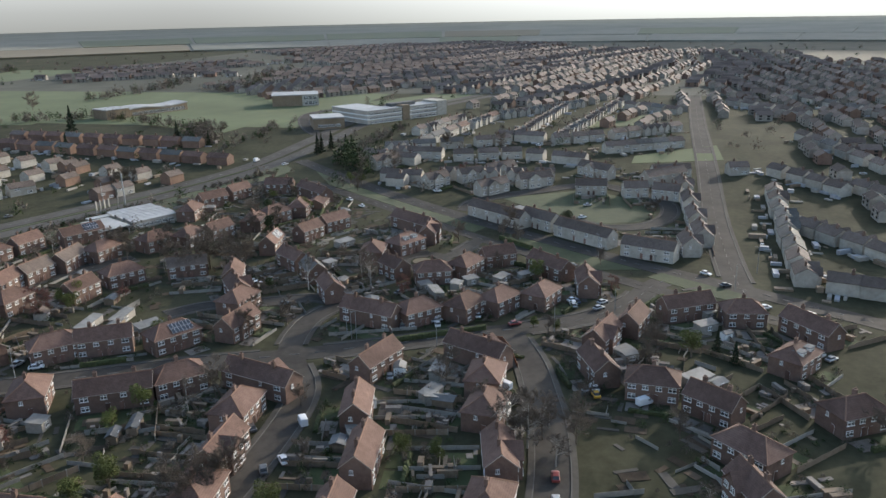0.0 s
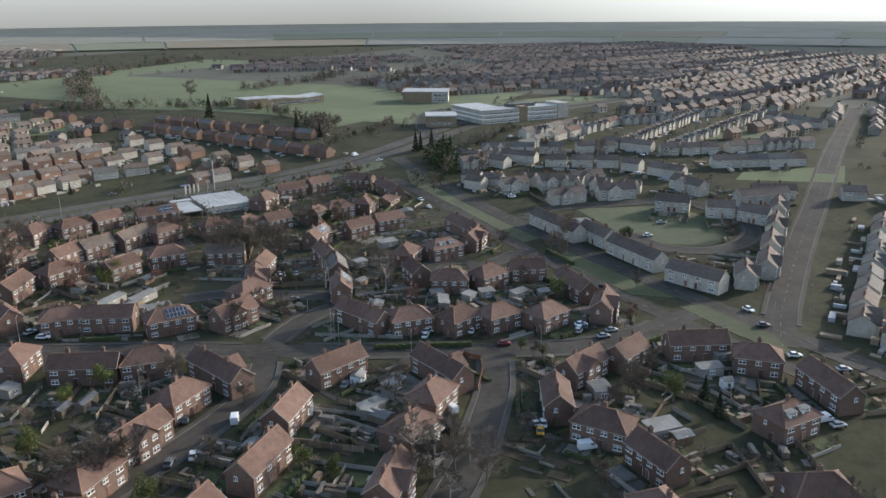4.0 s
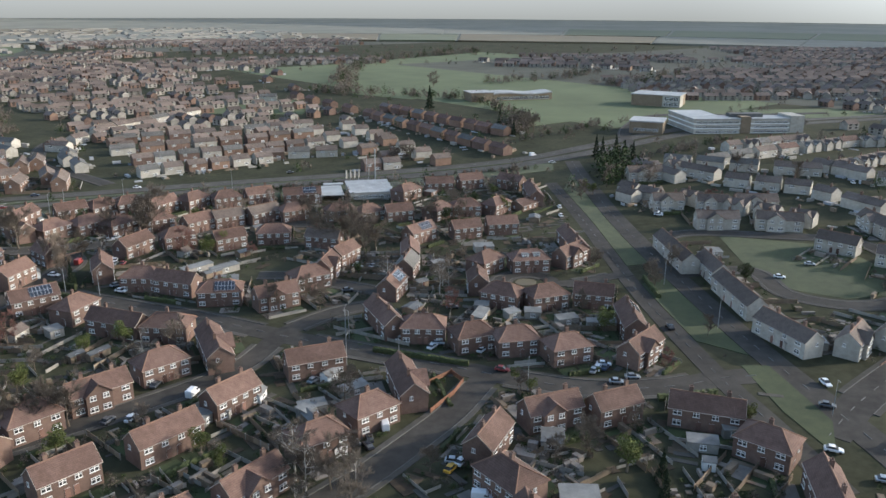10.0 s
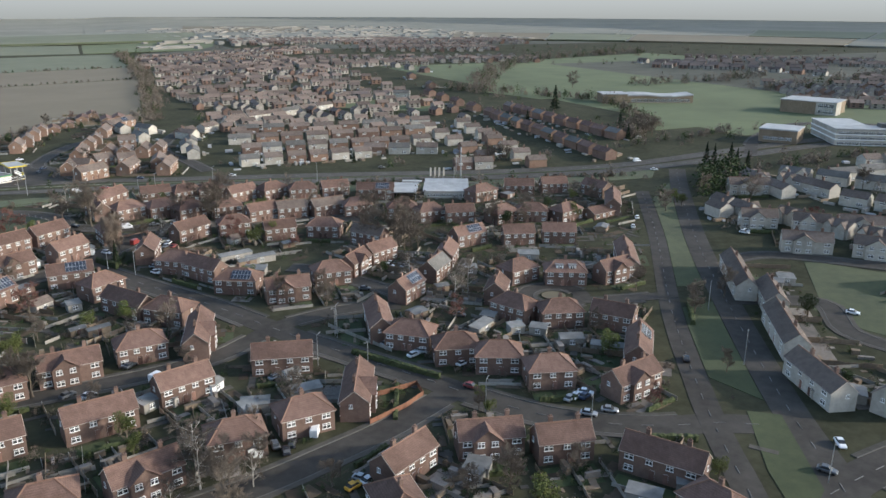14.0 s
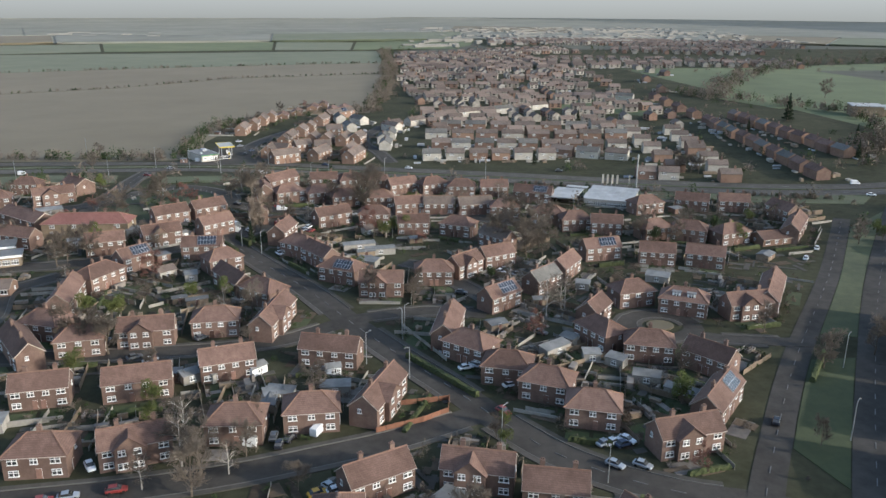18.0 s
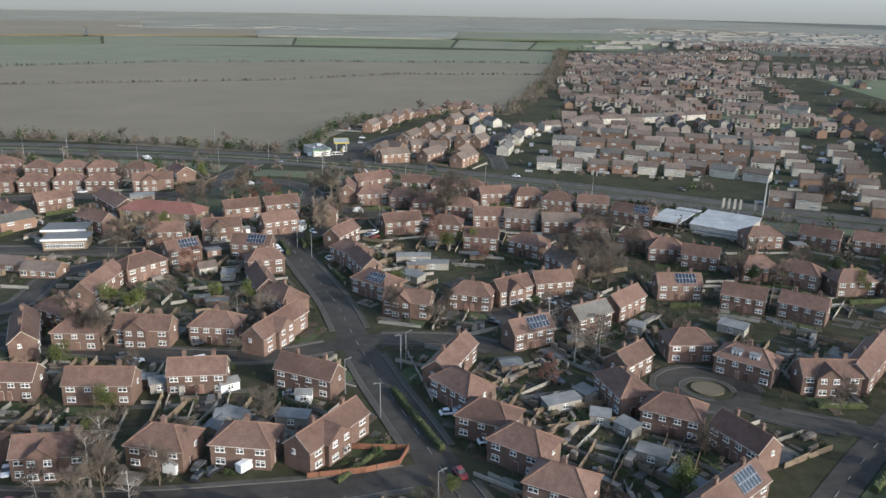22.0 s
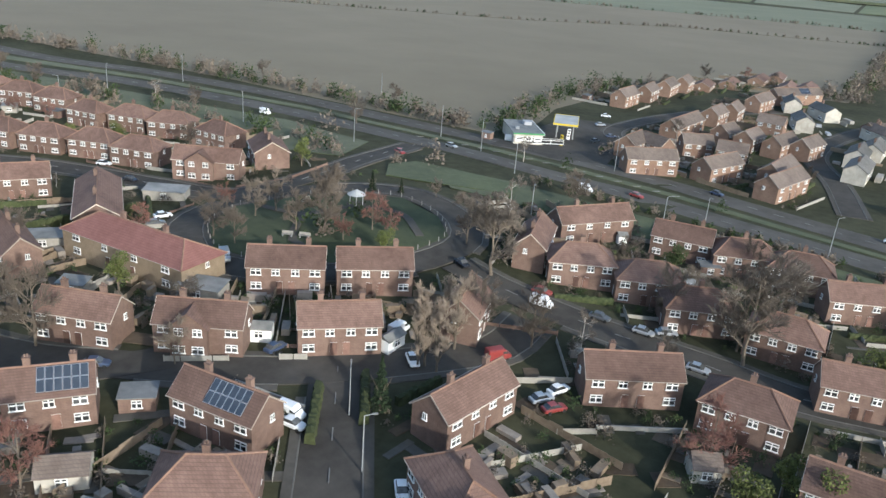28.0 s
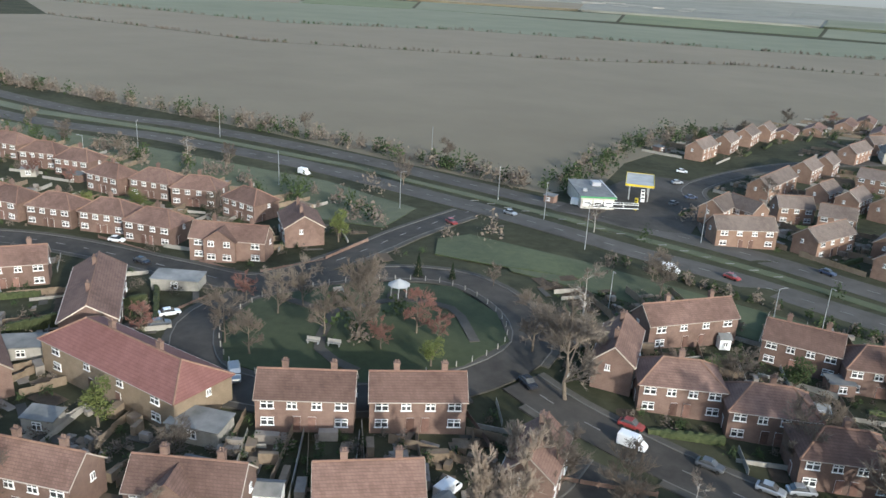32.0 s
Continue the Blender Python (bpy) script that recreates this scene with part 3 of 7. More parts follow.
def slab(bm, quad, thick, mi=0):
    """A sloping plate under the corners of quad (3 or 4 points)."""
    hi = [bm.verts.new(p) for p in quad]
    lo = [bm.verts.new((p[0], p[1], p[2] - thick)) for p in quad]
    bm.faces.new(hi).material_index = mi
    bm.faces.new(lo[::-1]).material_index = mi
    for i in range(len(quad)):
        j = (i + 1) % len(quad)
        bm.faces.new((lo[i], lo[j], hi[j], hi[i])).material_index = mi


def gable_wall(L, D, eave, ridge):
    bm = bmesh.new()
    a, b = L / 2, D / 2
    v = {}
    for i, x in enumerate((-a, a)):
        v[i] = [bm.verts.new(p) for p in ((x, -b, -0.4), (x, b, -0.4), (x, b, eave), (x, 0, ridge - 0.14), (x, -b, eave))]
        bm.faces.new(v[i] if i else v[i][::-1])
    for k in (1, 2, 3, 4, 0):
        j = (k + 1) % 5
        bm.faces.new((v[0][k], v[0][j], v[1][j], v[1][k]))
    bmesh.ops.recalc_face_normals(bm, faces=bm.faces)
    return bm


def gable_roof(L, D, eave, ridge, over=0.25, lip=0.12):
    bm = bmesh.new()
    a, b = L / 2 + lip, D / 2 + over
    drop = (ridge - eave) / (D / 2) * over
    for s in (-1, 1):
        q = [(-a, s * b, eave - drop), (a, s * b, eave - drop), (a, 0, ridge), (-a, 0, ridge)]
        slab(bm, q if s < 0 else q[::-1], 0.13)
    return bm


def hip_roof(L, D, eave, ridge, over=0.28):
    bm = bmesh.new()
    a, b = L / 2 + over, D / 2 + over
    drop = (ridge - eave) / (D / 2) * over
    r = max(0.3, L / 2 - D / 2 * 0.86)
    e = eave - drop
    lo = [(-a, -b, e), (a, -b, e), (a, b, e), (-a, b, e)]
    slab(bm, [lo[0], lo[1], (r, 0, ridge), (-r, 0, ridge)], 0.13)
    slab(bm, [lo[2], lo[3], (-r, 0, ridge), (r, 0, ridge)], 0.13)
    slab(bm, [lo[1], lo[2], (r, 0, ridge)], 0.13)
    slab(bm, [lo[3], lo[0], (-r, 0, ridge)], 0.13)
    return bm, r


def ridge_bar(points, wide=0.13):
    bm = bmesh.new()
    for p, q in points:
        tube(bm, p, q, wide, wide, 5)
    return bm


def gutter(L, y, z):
    bm = bmesh.new()
    box(bm, -L / 2, L / 2, y - 0.06, y + 0.06, z - 0.1, z - 0.02)
    return bm


BUILT = {}
HOUSE_SPOTS = []
LOOKS = {
    "brick": (M_WALL, "red brick"),
    "orange": (M_WALL2, "orange brick"),
    "buff": (M_WALL3, "buff brick"),
    "white": (M_RENDER, "cream rendered"),
}
ROOFS = {"clay": (M_ROOF, "red clay tile"), "brown": (M_ROOFB, "brown tile"), "grey": (M_ROOFG, "grey tile"), "red": (M_ROOFR, "red tile")}


def build_house(shape, L, D, eave, ridge, wall, roof, extras, name):
    wm, wtext = LOOKS[wall]
    rm, rtext = ROOFS[roof]
    form = "hipped" if shape == "hip" else "gabled"
    text = f"{wtext} semis, {form} {rtext} roof"
    if "solar" in extras:
        text += ", solar panels"
    h = thing(name, text, "house", "houses of the estate")
    shell = gable_wall(L, D, eave, ridge) if shape == "gable" else None
    if shell is None:
        shell = bmesh.new()
        box(shell, -L / 2, L / 2, -D / 2, D / 2, -0.4, eave)
    part("wall", shell, wm, h)
    if shape == "gable":
        part("roof", gable_roof(L, D, eave, ridge), rm, h)
        part("ridge_tiles", ridge_bar([((-L / 2 - 0.12, 0, ridge), (L / 2 + 0.12, 0, ridge))]), M_RIDGE, h)
        r = L / 2
        for s in (-1, 1):
            bm = bmesh.new()
            b, drop = D / 2 + 0.25, (ridge - eave) / (D / 2) * 0.25
            for t in (-1, 1):
                x0, x1 = sorted((s * (L / 2 + 0.13), s * (L / 2 + 0.17)))
                q = [(x0, t * b, eave - drop - 0.04), (x1, t * b, eave - drop - 0.04), (x1, 0, ridge - 0.04), (x0, 0, ridge - 0.04)]
                slab(bm, q, 0.16)
            part("bargeboard", bm, M_VERGEBOARD, h)
    else:
        bm, r = hip_roof(L, D, eave, ridge)
        part("roof", bm, rm, h)
        a, b = L / 2 + 0.28, D / 2 + 0.28
        e = eave - (ridge - eave) / (D / 2) * 0.28
        bars = [((-r, 0, ridge), (r, 0, ridge))] + [((s * r, 0, ridge), (s * a, t * b, e)) for s in (-1, 1) for t in (-1, 1)]
        part("ridge_tiles", ridge_bar(bars), M_RIDGE, h)
    drop = (ridge - eave) / (D / 2) * 0.25
    for s in (-1, 1):
        if ("blindfront" if s < 0 else "blindback") in extras:
            continue
        part("gutter", gutter(L + 0.3, s * (D / 2 + 0.28), eave - drop), M_VERGEBOARD, h)
    # chimneys straddle the ridge
    if "nochimney" not in extras:
        for x in ((-r * 0.45, r * 0.55) if r > 2.5 else (0.0,)):
            shared("chimney", CHIMNEY, h, x, 0.25, ridge - 0.1)
    # openings, front and back
    n = 4 if L > 9 else 3
    cx = -L * 0.08
    for s, turn in ((-1, 0), (1, 180)):
        y = s * (D / 2 + 0.02)
        if ("blindfront" if s < 0 else "blindback") in extras:
            continue
        for k in range(n):
            x = -L / 2 + L * (k + 0.5) / n
            if s < 0 and "cross" in extras and abs(x - cx) < min(5.4, L * 0.42) / 2 + 0.5:
                continue
            if s > 0 and k in (1, 2) and n == 4:
                if k == 1:
                    shared("window", WIN_S, h, x, y, eave - 1.25, turn)
                    shared("door", DOOR, h, x, y, 0.1, turn)
                continue
            shared("window", WIN_L if k in (0, n - 1) else WIN_M, h, x, y, eave - 1.32, turn)
            if s < 0 and 0 < k < n - 1:
                if k == 1 or n == 4:
                    shared("door", DOOR, h, x + (0.5 if k == 1 else -0.5), y, 0.1, turn)
            else:
                shared("window", WIN_L, h, x, y, 0.65, turn)
    for side in (-1, 1):
        shared("window", WIN_S, h, side * (L / 2 + 0.02), 0.6, eave - 1.25, 90 * side)
        if shape == "hip":
            shared("door", DOOR, h, side * (L / 2 + 0.02), -0.8, 0.1, 90 * side)
    if "cross" in extras:
        # a pair of front gables under one cross roof
        w, pr = min(5.4, L * 0.42), 0.9
        top = ridge - 0.25
        bm = bmesh.new()
        x0, y0 = -L * 0.08, -D / 2 - pr
        ring = [(x0 - w / 2, y0), (x0 + w / 2, y0)]
        v0 = [bm.verts.new(p) for p in ((x0 - w / 2, y0, -0.4), (x0 + w / 2, y0, -0.4), (x0 + w / 2, y0, eave), (x0, y0, top - 0.14), (x0 - w / 2, y0, eave))]
        v1 = [bm.verts.new((q.co.x, 0.0, q.co.z)) for q in v0]
        bm.faces.new(v0)
        bm.faces.new(v1[::-1])
        for k in range(5):
            bm.faces.new((v0[(k + 1) % 5], v0[k], v1[k], v1[(k + 1) % 5]))
        part("front_gable", bm, wm, h)
        bm = bmesh.new()
        dr = (top - eave) / (w / 2) * 0.3
        for s in (-1, 1):
            q = [(x0 + s * (w / 2 + 0.3), y0 - 0.25, eave - dr), (x0, y0 - 0.25, top), (x0, 0.3, top), (x0 + s * (w / 2 + 0.3), 0.3, eave - dr)]
            slab(bm, q if s < 0 else q[::-1], 0.12)
        part("front_gable_roof", bm, rm, h)
        for k in (-1, 1):
            shared("window", WIN_M, h, x0 + k * w / 4, y0 - 0.02, eave - 1.1)
            shared("window", WIN_L, h, x0 + k * w / 4, y0 - 0.02, 0.6)
    if "solar" in extras:
        nx, ny, pw, ph = 6, 2, 0.8, 1.35
        slope = math.atan2(ridge - eave, D / 2)
        for i in range(nx):
            for j in range(ny):
                bm = bmesh.new()
                box(bm, 0, pw - 0.05, 0, ph - 0.05, 0.08, 0.13, 1)
                box(bm, 0.04, pw - 0.09, 0.04, ph - 0.09, 0.13, 0.136, 0)
                p = part("solar_panel", bm, [M_SOLAR, M_ALU], h)
                d = 0.35 + j * ph
                p.matrix_basis = Matrix.Translation((L * 0.02 + i * pw - (0 if L > 11 else 1.2), -D / 2 + d * math.cos(slope), eave + d * math.sin(slope))) @ Matrix.Rotation(slope, 4, "X")
    if "dormer" in extras:
        for s in (-1, 1):
            bm = bmesh.new()
            box(bm, s * 1.6 - 0.9, s * 1.6 + 0.9, -D / 2 + 0.9, -0.3, eave + 0.3, eave + 1.35)
            d = part("dormer", bm, M_WHITE, h)
            bm = bmesh.new()
            box(bm, s * 1.6 - 1.05, s * 1.6 + 1.05, -D / 2 + 0.75, -0.2, eave + 1.35, eave + 1.46)
            part("dormer_roof", bm, M_FELT, d)
            shared("window", WIN_M, d, s * 1.6, -D / 2 + 0.88, eave + 0.42)
    return h


def house(x, y, turn, L, D=5.0, shape="gable", wall="brick", roof="clay", extras=(), eave=3.9, ridge=6.0, name="semi_detached_house"):
    """One block of houses, its length along its own x axis, its street front towards -y."""
    L, D = round(L * 2) / 2, round(D * 2) / 2
    key = (shape, L, D, wall, roof, tuple(extras), eave, ridge, name)
    m = pose(x, y, gz(x, y), 0, 0, turn)
    if key in BUILT:
        h = copy_thing(BUILT[key], m)
    else:
        h = BUILT[key] = build_house(shape, L, D, eave, ridge, wall, roof, extras, name)
        h.matrix_basis = m
    HOUSE_SPOTS.append((x, y, turn, L, D))
    return h


# ---- the houses, row by row ----
house(-165.8, 169.8, 8, 11.0, 6.5, shape="hip", extras=("blindback",), eave=4, ridge=6.1)
house(-151, 169, 20, 9.3, 6.5, shape="hip", extras=("blindback",), eave=4, ridge=6.1)
house(-138.8, 169.6, 13, 9.6, 6.5, shape="hip", extras=("blindback",), eave=4, ridge=6.1)
house(-121.8, 165.3, 3, 9.3, 6.5, shape="hip", extras=("blindback",), eave=4, ridge=6.1)
house(-111.2, 168.5, 12, 9.9, 6.5, shape="hip", extras=("blindback",), eave=4, ridge=6.1)
house(-99.9, 169.7, 22, 10.0, 6.5, shape="hip", extras=("blindback",), eave=4, ridge=6.1)
house(-84.5, 168.6, -6, 9.3, 6.5, shape="hip", extras=("blindback",), eave=4, ridge=6.1)
house(-133.6, 140.8, 21, 10.5, 6.5, shape="hip", extras=("blindback",), eave=4, ridge=6.1)
house(-121.1, 141.5, 9, 9.2, 6.5, shape="hip", extras=("blindback",), eave=4, ridge=6.1)
house(-110.4, 143.9, 18, 9.4, 6.5, shape="hip", extras=("blindback",), eave=4, ridge=6.1)
house(-99.6, 147.3, 17, 9.7, 6.5, shape="hip", extras=("blindback",), eave=4, ridge=6.1)
house(-87.4, 147.7, 12, 10.2, 6.5, shape="hip", extras=("blindback",), eave=4, ridge=6.1)
house(-68.7, 147.2, 25, 12.8, extras=("cross", "blindback"), eave=4, ridge=6.1)
house(-65.1, 161.1, 137, 10, 7, extras=("blindfront",), eave=4, ridge=6.1)
house(-89, 120.3, 51, 10.8, extras=("blindback",), eave=4, ridge=6.1)
house(-66.9, 118.8, 138, 20.2, 7, eave=4, ridge=6.1)
house(-46.1, 108.2, -3, 24, 8, shape="hip", wall="buff", roof="red", eave=4, ridge=6.2, name="shop_row")
house(-24.5, 113.4, 32, 10.4, extras=("blindback",), eave=4, ridge=6.1)
house(-14.5, 120.1, 35, 10.6, extras=("blindback",), eave=4, ridge=6.1)
house(-10.2, 104.7, 38, 9.8, extras=("blindback",), eave=4, ridge=6.1)
house(-37, 90.1, 17, 9.8, extras=("blindback",), eave=4, ridge=6.1)
house(-23.6, 95.9, 26, 10.6, extras=("cross", "blindback"), eave=4, ridge=6.1)
house(-26.8, 77.3, 46, 8.6, extras=("solar", "blindback"), eave=4, ridge=6.1)
house(-10.5, 84.7, 0, 10.4, extras=("solar", "blindback"), eave=4, ridge=6.1)
house(1, 117.9, 101, 8.5, eave=4, ridge=6.1)
house(9.6, 99.4, 74, 11.4, eave=4, ridge=6.1)
house(23.5, 115.3, 29, 11.6, extras=("blindback",), eave=4, ridge=6.1)
house(8.6, 143.1, 24, 9.9, 6.5, shape="hip", extras=("blindback",), eave=4, ridge=6.1)
house(19, 144.2, 21, 10.1, 6.5, shape="hip", extras=("blindback",), eave=4, ridge=6.1)
house(27.2, 139.5, 22, 10.2, 6.5, shape="hip", extras=("blindback",), eave=4, ridge=6.1)
house(39.2, 138.1, -3, 9.6, 6.5, shape="hip", extras=("blindback",), eave=4, ridge=6.1)
house(36.7, 116.3, -3, 9.4, 6.5, shape="hip", extras=("blindback",), eave=4, ridge=6.1)
house(20.3, 165.2, 2, 9.9, extras=("blindback",), eave=4, ridge=6.1)
house(30.2, 165.5, 19, 10.5, 6.5, shape="hip", extras=("blindback",), eave=4, ridge=6.1)
house(39.4, 165.3, 5, 10.1, 6.5, shape="hip", extras=("blindback",), eave=4, ridge=6.1)
house(0.2, 145.6, 101, 11.3, eave=4, ridge=6.1)
house(4.8, 161.6, 48, 14.6, extras=("blindback",), eave=4, ridge=6.1)
house(2.7, 217.5, 33, 12.4, 5.5, wall="orange", roof="brown", extras=("blindback", "nochimney"), eave=4, ridge=6.1)
house(17.6, 225, 64, 13.4, 5.5, wall="orange", roof="brown", extras=("blindback", "nochimney"), eave=4, ridge=6.1)
house(32.4, 221.1, 70, 16.4, 5.5, wall="orange", roof="brown", extras=("blindback", "nochimney"), eave=4, ridge=6.1)
house(-4.7, 231.5, 80, 9.7, 5.5, wall="orange", roof="brown", extras=("blindback", "nochimney"), eave=4, ridge=6.1)
house(0.5, 234.2, -28, 7.8, 5.5, wall="orange", roof="brown", extras=("blindback", "nochimney"), eave=4, ridge=6.1)
house(1.3, 268.1, 79, 21.2, 5.5, wall="orange", roof="brown", extras=("blindback", "nochimney"), eave=4, ridge=6.1)
house(6.7, 292.7, 80, 10.3, 5.5, wall="orange", roof="brown", extras=("blindback", "nochimney"), eave=4, ridge=6.1)
house(10.6, 304.6, 84, 9.7, 5.5, wall="orange", roof="brown", extras=("blindback", "nochimney"), eave=4, ridge=6.1)
house(16.5, 331.4, 75, 14.3, 5.5, wall="orange", roof="brown", extras=("blindback", "nochimney"), eave=4, ridge=6.1)
house(26.3, 356.6, 49, 22.3, 5.5, wall="orange", roof="brown", extras=("solar", "blindback", "nochimney"), eave=4, ridge=6.1)
house(13.6, 266.8, 72, 7.8, 5.5, wall="orange", roof="brown", extras=("blindback", "nochimney"), eave=4, ridge=6.1)
house(20.4, 264.1, 75, 9.5, 5.5, wall="orange", roof="brown", extras=("blindback", "nochimney"), eave=4, ridge=6.1)
house(9, 244.6, 27, 7.8, 5.5, wall="orange", roof="brown", extras=("blindback", "nochimney"), eave=4, ridge=6.1)
house(18.5, 242.6, 4, 7.7, 5.5, wall="orange", roof="brown", extras=("blindback", "nochimney"), eave=4, ridge=6.1)
house(23.8, 291.1, -8, 8.2, 5.5, wall="orange", roof="brown", extras=("blindback", "nochimney"), eave=4, ridge=6.1)
house(28.6, 264.1, 72, 12.3, 5.5, wall="orange", roof="brown", extras=("blindback", "nochimney"), eave=4, ridge=6.1)
house(35.4, 266.5, 72, 11.4, 5.5, wall="orange", roof="brown", extras=("blindback", "nochimney"), eave=4, ridge=6.1)
house(30.6, 232.7, 78, 14.9, 5.5, wall="orange", roof="brown", extras=("blindback", "nochimney"), eave=4, ridge=6.1)
house(-24.1, 300.5, 82, 12.4, 5.5, wall="orange", roof="brown", extras=("blindback", "nochimney"), eave=4, ridge=6.1)
house(-20, 316.5, 87, 11.2, 5.5, wall="orange", roof="brown", extras=("blindback", "nochimney"), eave=4, ridge=6.1)
house(-16.8, 334.9, 87, 12.4, 5.5, wall="orange", roof="brown", extras=("blindback", "nochimney"), eave=4, ridge=6.1)
house(-13.1, 348.3, 87, 9.9, 5.5, wall="orange", roof="brown", extras=("blindback", "nochimney"), eave=4, ridge=6.1)
house(-7.3, 360.3, 90, 13.7, 6.5, wall="orange", extras=("nochimney",), eave=2.1, ridge=3.7)
house(0.5, 375.2, 88, 13.4, 6.5, wall="orange", extras=("nochimney",), eave=2.1, ridge=3.7)
house(9.5, 398.4, 86, 15.5, 6.5, wall="orange", extras=("blindback", "nochimney"), eave=2.1, ridge=3.7)
house(15.7, 412.2, 88, 14.9, 6.5, wall="orange", extras=("nochimney",), eave=2.1, ridge=3.7)
house(22, 386.4, 88, 16.2, 6.5, wall="orange", extras=("nochimney",), eave=2.1, ridge=3.7)
house(29.2, 393.6, 85, 15.2, 6.5, wall="orange", extras=("nochimney",), eave=2.1, ridge=3.7)
house(48.4, 157.9, 22, 10.9, extras=("blindback",))
house(59.6, 157.9, 22, 10.4, 6.5, shape="hip", extras=("blindback",))
house(69.9, 153.3, -8, 9.8, 6.5, shape="hip", extras=("blindback",))
house(81.4, 150.8, -5, 10, extras=("blindback",))
house(93.6, 140.4, -26, 13.5, extras=("solar", "blindback"))
house(48.5, 128.8, 10, 10.2, extras=("blindback",))
house(58.4, 128, -3, 9.9, roof="brown", extras=("blindback",))
house(70.2, 126.4, 8, 11.4, roof="brown", extras=("blindback",))
house(79.5, 122.3, -8, 9.6, 6.5, shape="hip", extras=("blindback",))
house(91.7, 112.3, -20, 9.8, 6.5, shape="hip", extras=("blindback",))
house(98, 104.7, 0, 9.4, 6.5, shape="hip", extras=("blindback",))
house(48, 105.3, -4, 9.7, extras=("blindback",))
house(61.4, 102.4, -31, 9.9, 6.5, shape="hip", extras=("blindback",))
house(70.5, 88.3, -55, 10.3, roof="brown", extras=("blindback",))
house(15.4, 85.8, -41, 9.9, 6.5, shape="hip", extras=("blindback",))
house(20.8, 77.7, -58, 11.7, extras=("blindback",))
house(26.5, 65, -32, 10.4, 6.5, shape="hip", extras=("solar", "blindback"))
house(35.7, 54.2, -7, 10.7, extras=("cross", "blindback"))
house(49.1, 61.2, -6, 9.4, 6.5, shape="hip", extras=("blindback",))
house(57.5, 66.1, 40, 9.7, extras=("cross",))
house(66.9, 72.1, 23, 9.5, extras=("blindback",))
house(62, 42.5, 35, 9.5, extras=("solar",))
house(74.5, 52.6, 40, 9.6, roof="grey")
house(82.8, 62.1, 53, 11)
house(48.1, 26.8, 74, 14.7)
house(96.6, 75.3, 8, 10.4, extras=("solar", "blindback"))
house(110.5, 69.5, -19, 9.3, extras=("blindback",))
house(122.5, 65.7, -29, 9.8, extras=("blindback",))
house(127.4, 121.9, 12, 10.5, 6.5, shape="hip", extras=("blindback",))
house(144.3, 122.9, -29, 10.8, extras=("blindback",))
house(157.2, 119.2, -19, 9.8, extras=("blindback",))
house(167.6, 106.6, -80, 11, extras=("blindback",))
house(161.5, 89.2, 52, 19.6)
house(152, 83.7, 9, 12, 6.5, wall="orange", extras=("blindback", "nochimney"), eave=2.1, ridge=3.7)
house(106.3, 99, -17, 9.5, extras=("blindback",))
house(118.7, 92.8, 13, 9.4, 6.5, shape="hip", extras=("blindback",))
house(128.8, 90.1, -29, 9.8, 6.5, shape="hip", extras=("blindback",))
house(139, 85.4, 13, 9.8, 6.5, shape="hip", extras=("blindback",))
house(125.9, 38.6, 56, 19.8)
house(115.9, 31.1, 6, 10.7, extras=("cross", "blindback"))
house(103.1, 35, -29, 10.6, 6.5, shape="hip", extras=("dormer", "blindback"))
house(93.1, 41.8, 9, 9.1, 6.5, shape="hip", extras=("blindback",))
house(80.9, 31.6, 51, 8.6)
house(-4.3, 75, 31, 9.2, 6.5, shape="hip", extras=("blindback",))
house(0.4, 60.3, -59, 13.7)
house(8.3, 52, -43, 10.0, 6.5, shape="hip", extras=("blindback",))
house(11.6, 36.2, 75, 16.1, extras=("cross",))
house(-32.1, 65.7, 60, 11.0, 6.5, shape="hip", extras=("blindback",))
house(-35.7, 53.1, 94, 16.1)
house(-34.6, 37, -20, 9.1, 6.5, shape="hip", extras=("blindback",))
house(-62.7, 99.9, -25, 11.8, extras=("blindback",))
house(-55.8, 63.6, 1, 9.4, 5.5, wall="orange", roof="brown", extras=("blindback", "nochimney"), eave=2.1, ridge=3.6)
house(-18.4, -13.8, -1, 9.0, 6.5, shape="hip", extras=("blindback",))
house(-5.2, -13, 14, 10.5, extras=("cross",))
house(9.2, -8, -4, 9.2, 6.5, shape="hip", extras=("blindback",))
house(21, -5.6, 1, 9.1, 6.5, shape="hip", extras=("blindback",))
house(-25.6, 7.1, 8, 9.3, extras=("blindback",))
house(-9.7, 8.1, 9, 11.3, extras=("blindback",))
house(4.8, 14.3, 14, 9.9, extras=("blindback",))
house(24, 17.2, -17, 11.4, extras=("blindback",))
house(-13.2, 30.9, 4, 11.1, extras=("cross", "blindback"))
house(-0.1, 35, 3, 9.4, 6.5, shape="hip", extras=("blindback",))
house(-25.2, 28.1, 8, 9.1, 6.5, shape="hip", extras=("blindback",))
house(-35.7, 25.9, 122, 14.9)
house(30.6, -26, 25, 10)
house(45.4, -26, -18, 10.5, extras=("cross", "blindback"))
house(55.2, -32.1, -16, 9, extras=("blindback",))
house(32.3, -1.7, 65, 14, extras=("cross",))
house(51.2, 16.6, -42, 9.7, 6.5, shape="hip", extras=("blindback",))
house(56.5, 6.6, -19, 9.1, 6.5, shape="hip", extras=("blindback",))
house(62.2, -0.6, -28, 9.1, 6.5, shape="hip", extras=("blindback",))
house(67.6, -10.1, -20, 8.9, 6.5, shape="hip", extras=("blindback",))
house(78.9, 20.3, -66, 9.7, 6.5, shape="hip", extras=("blindback",))
house(86.2, 13, -19, 9.4, 6.5, shape="hip", extras=("blindback",))
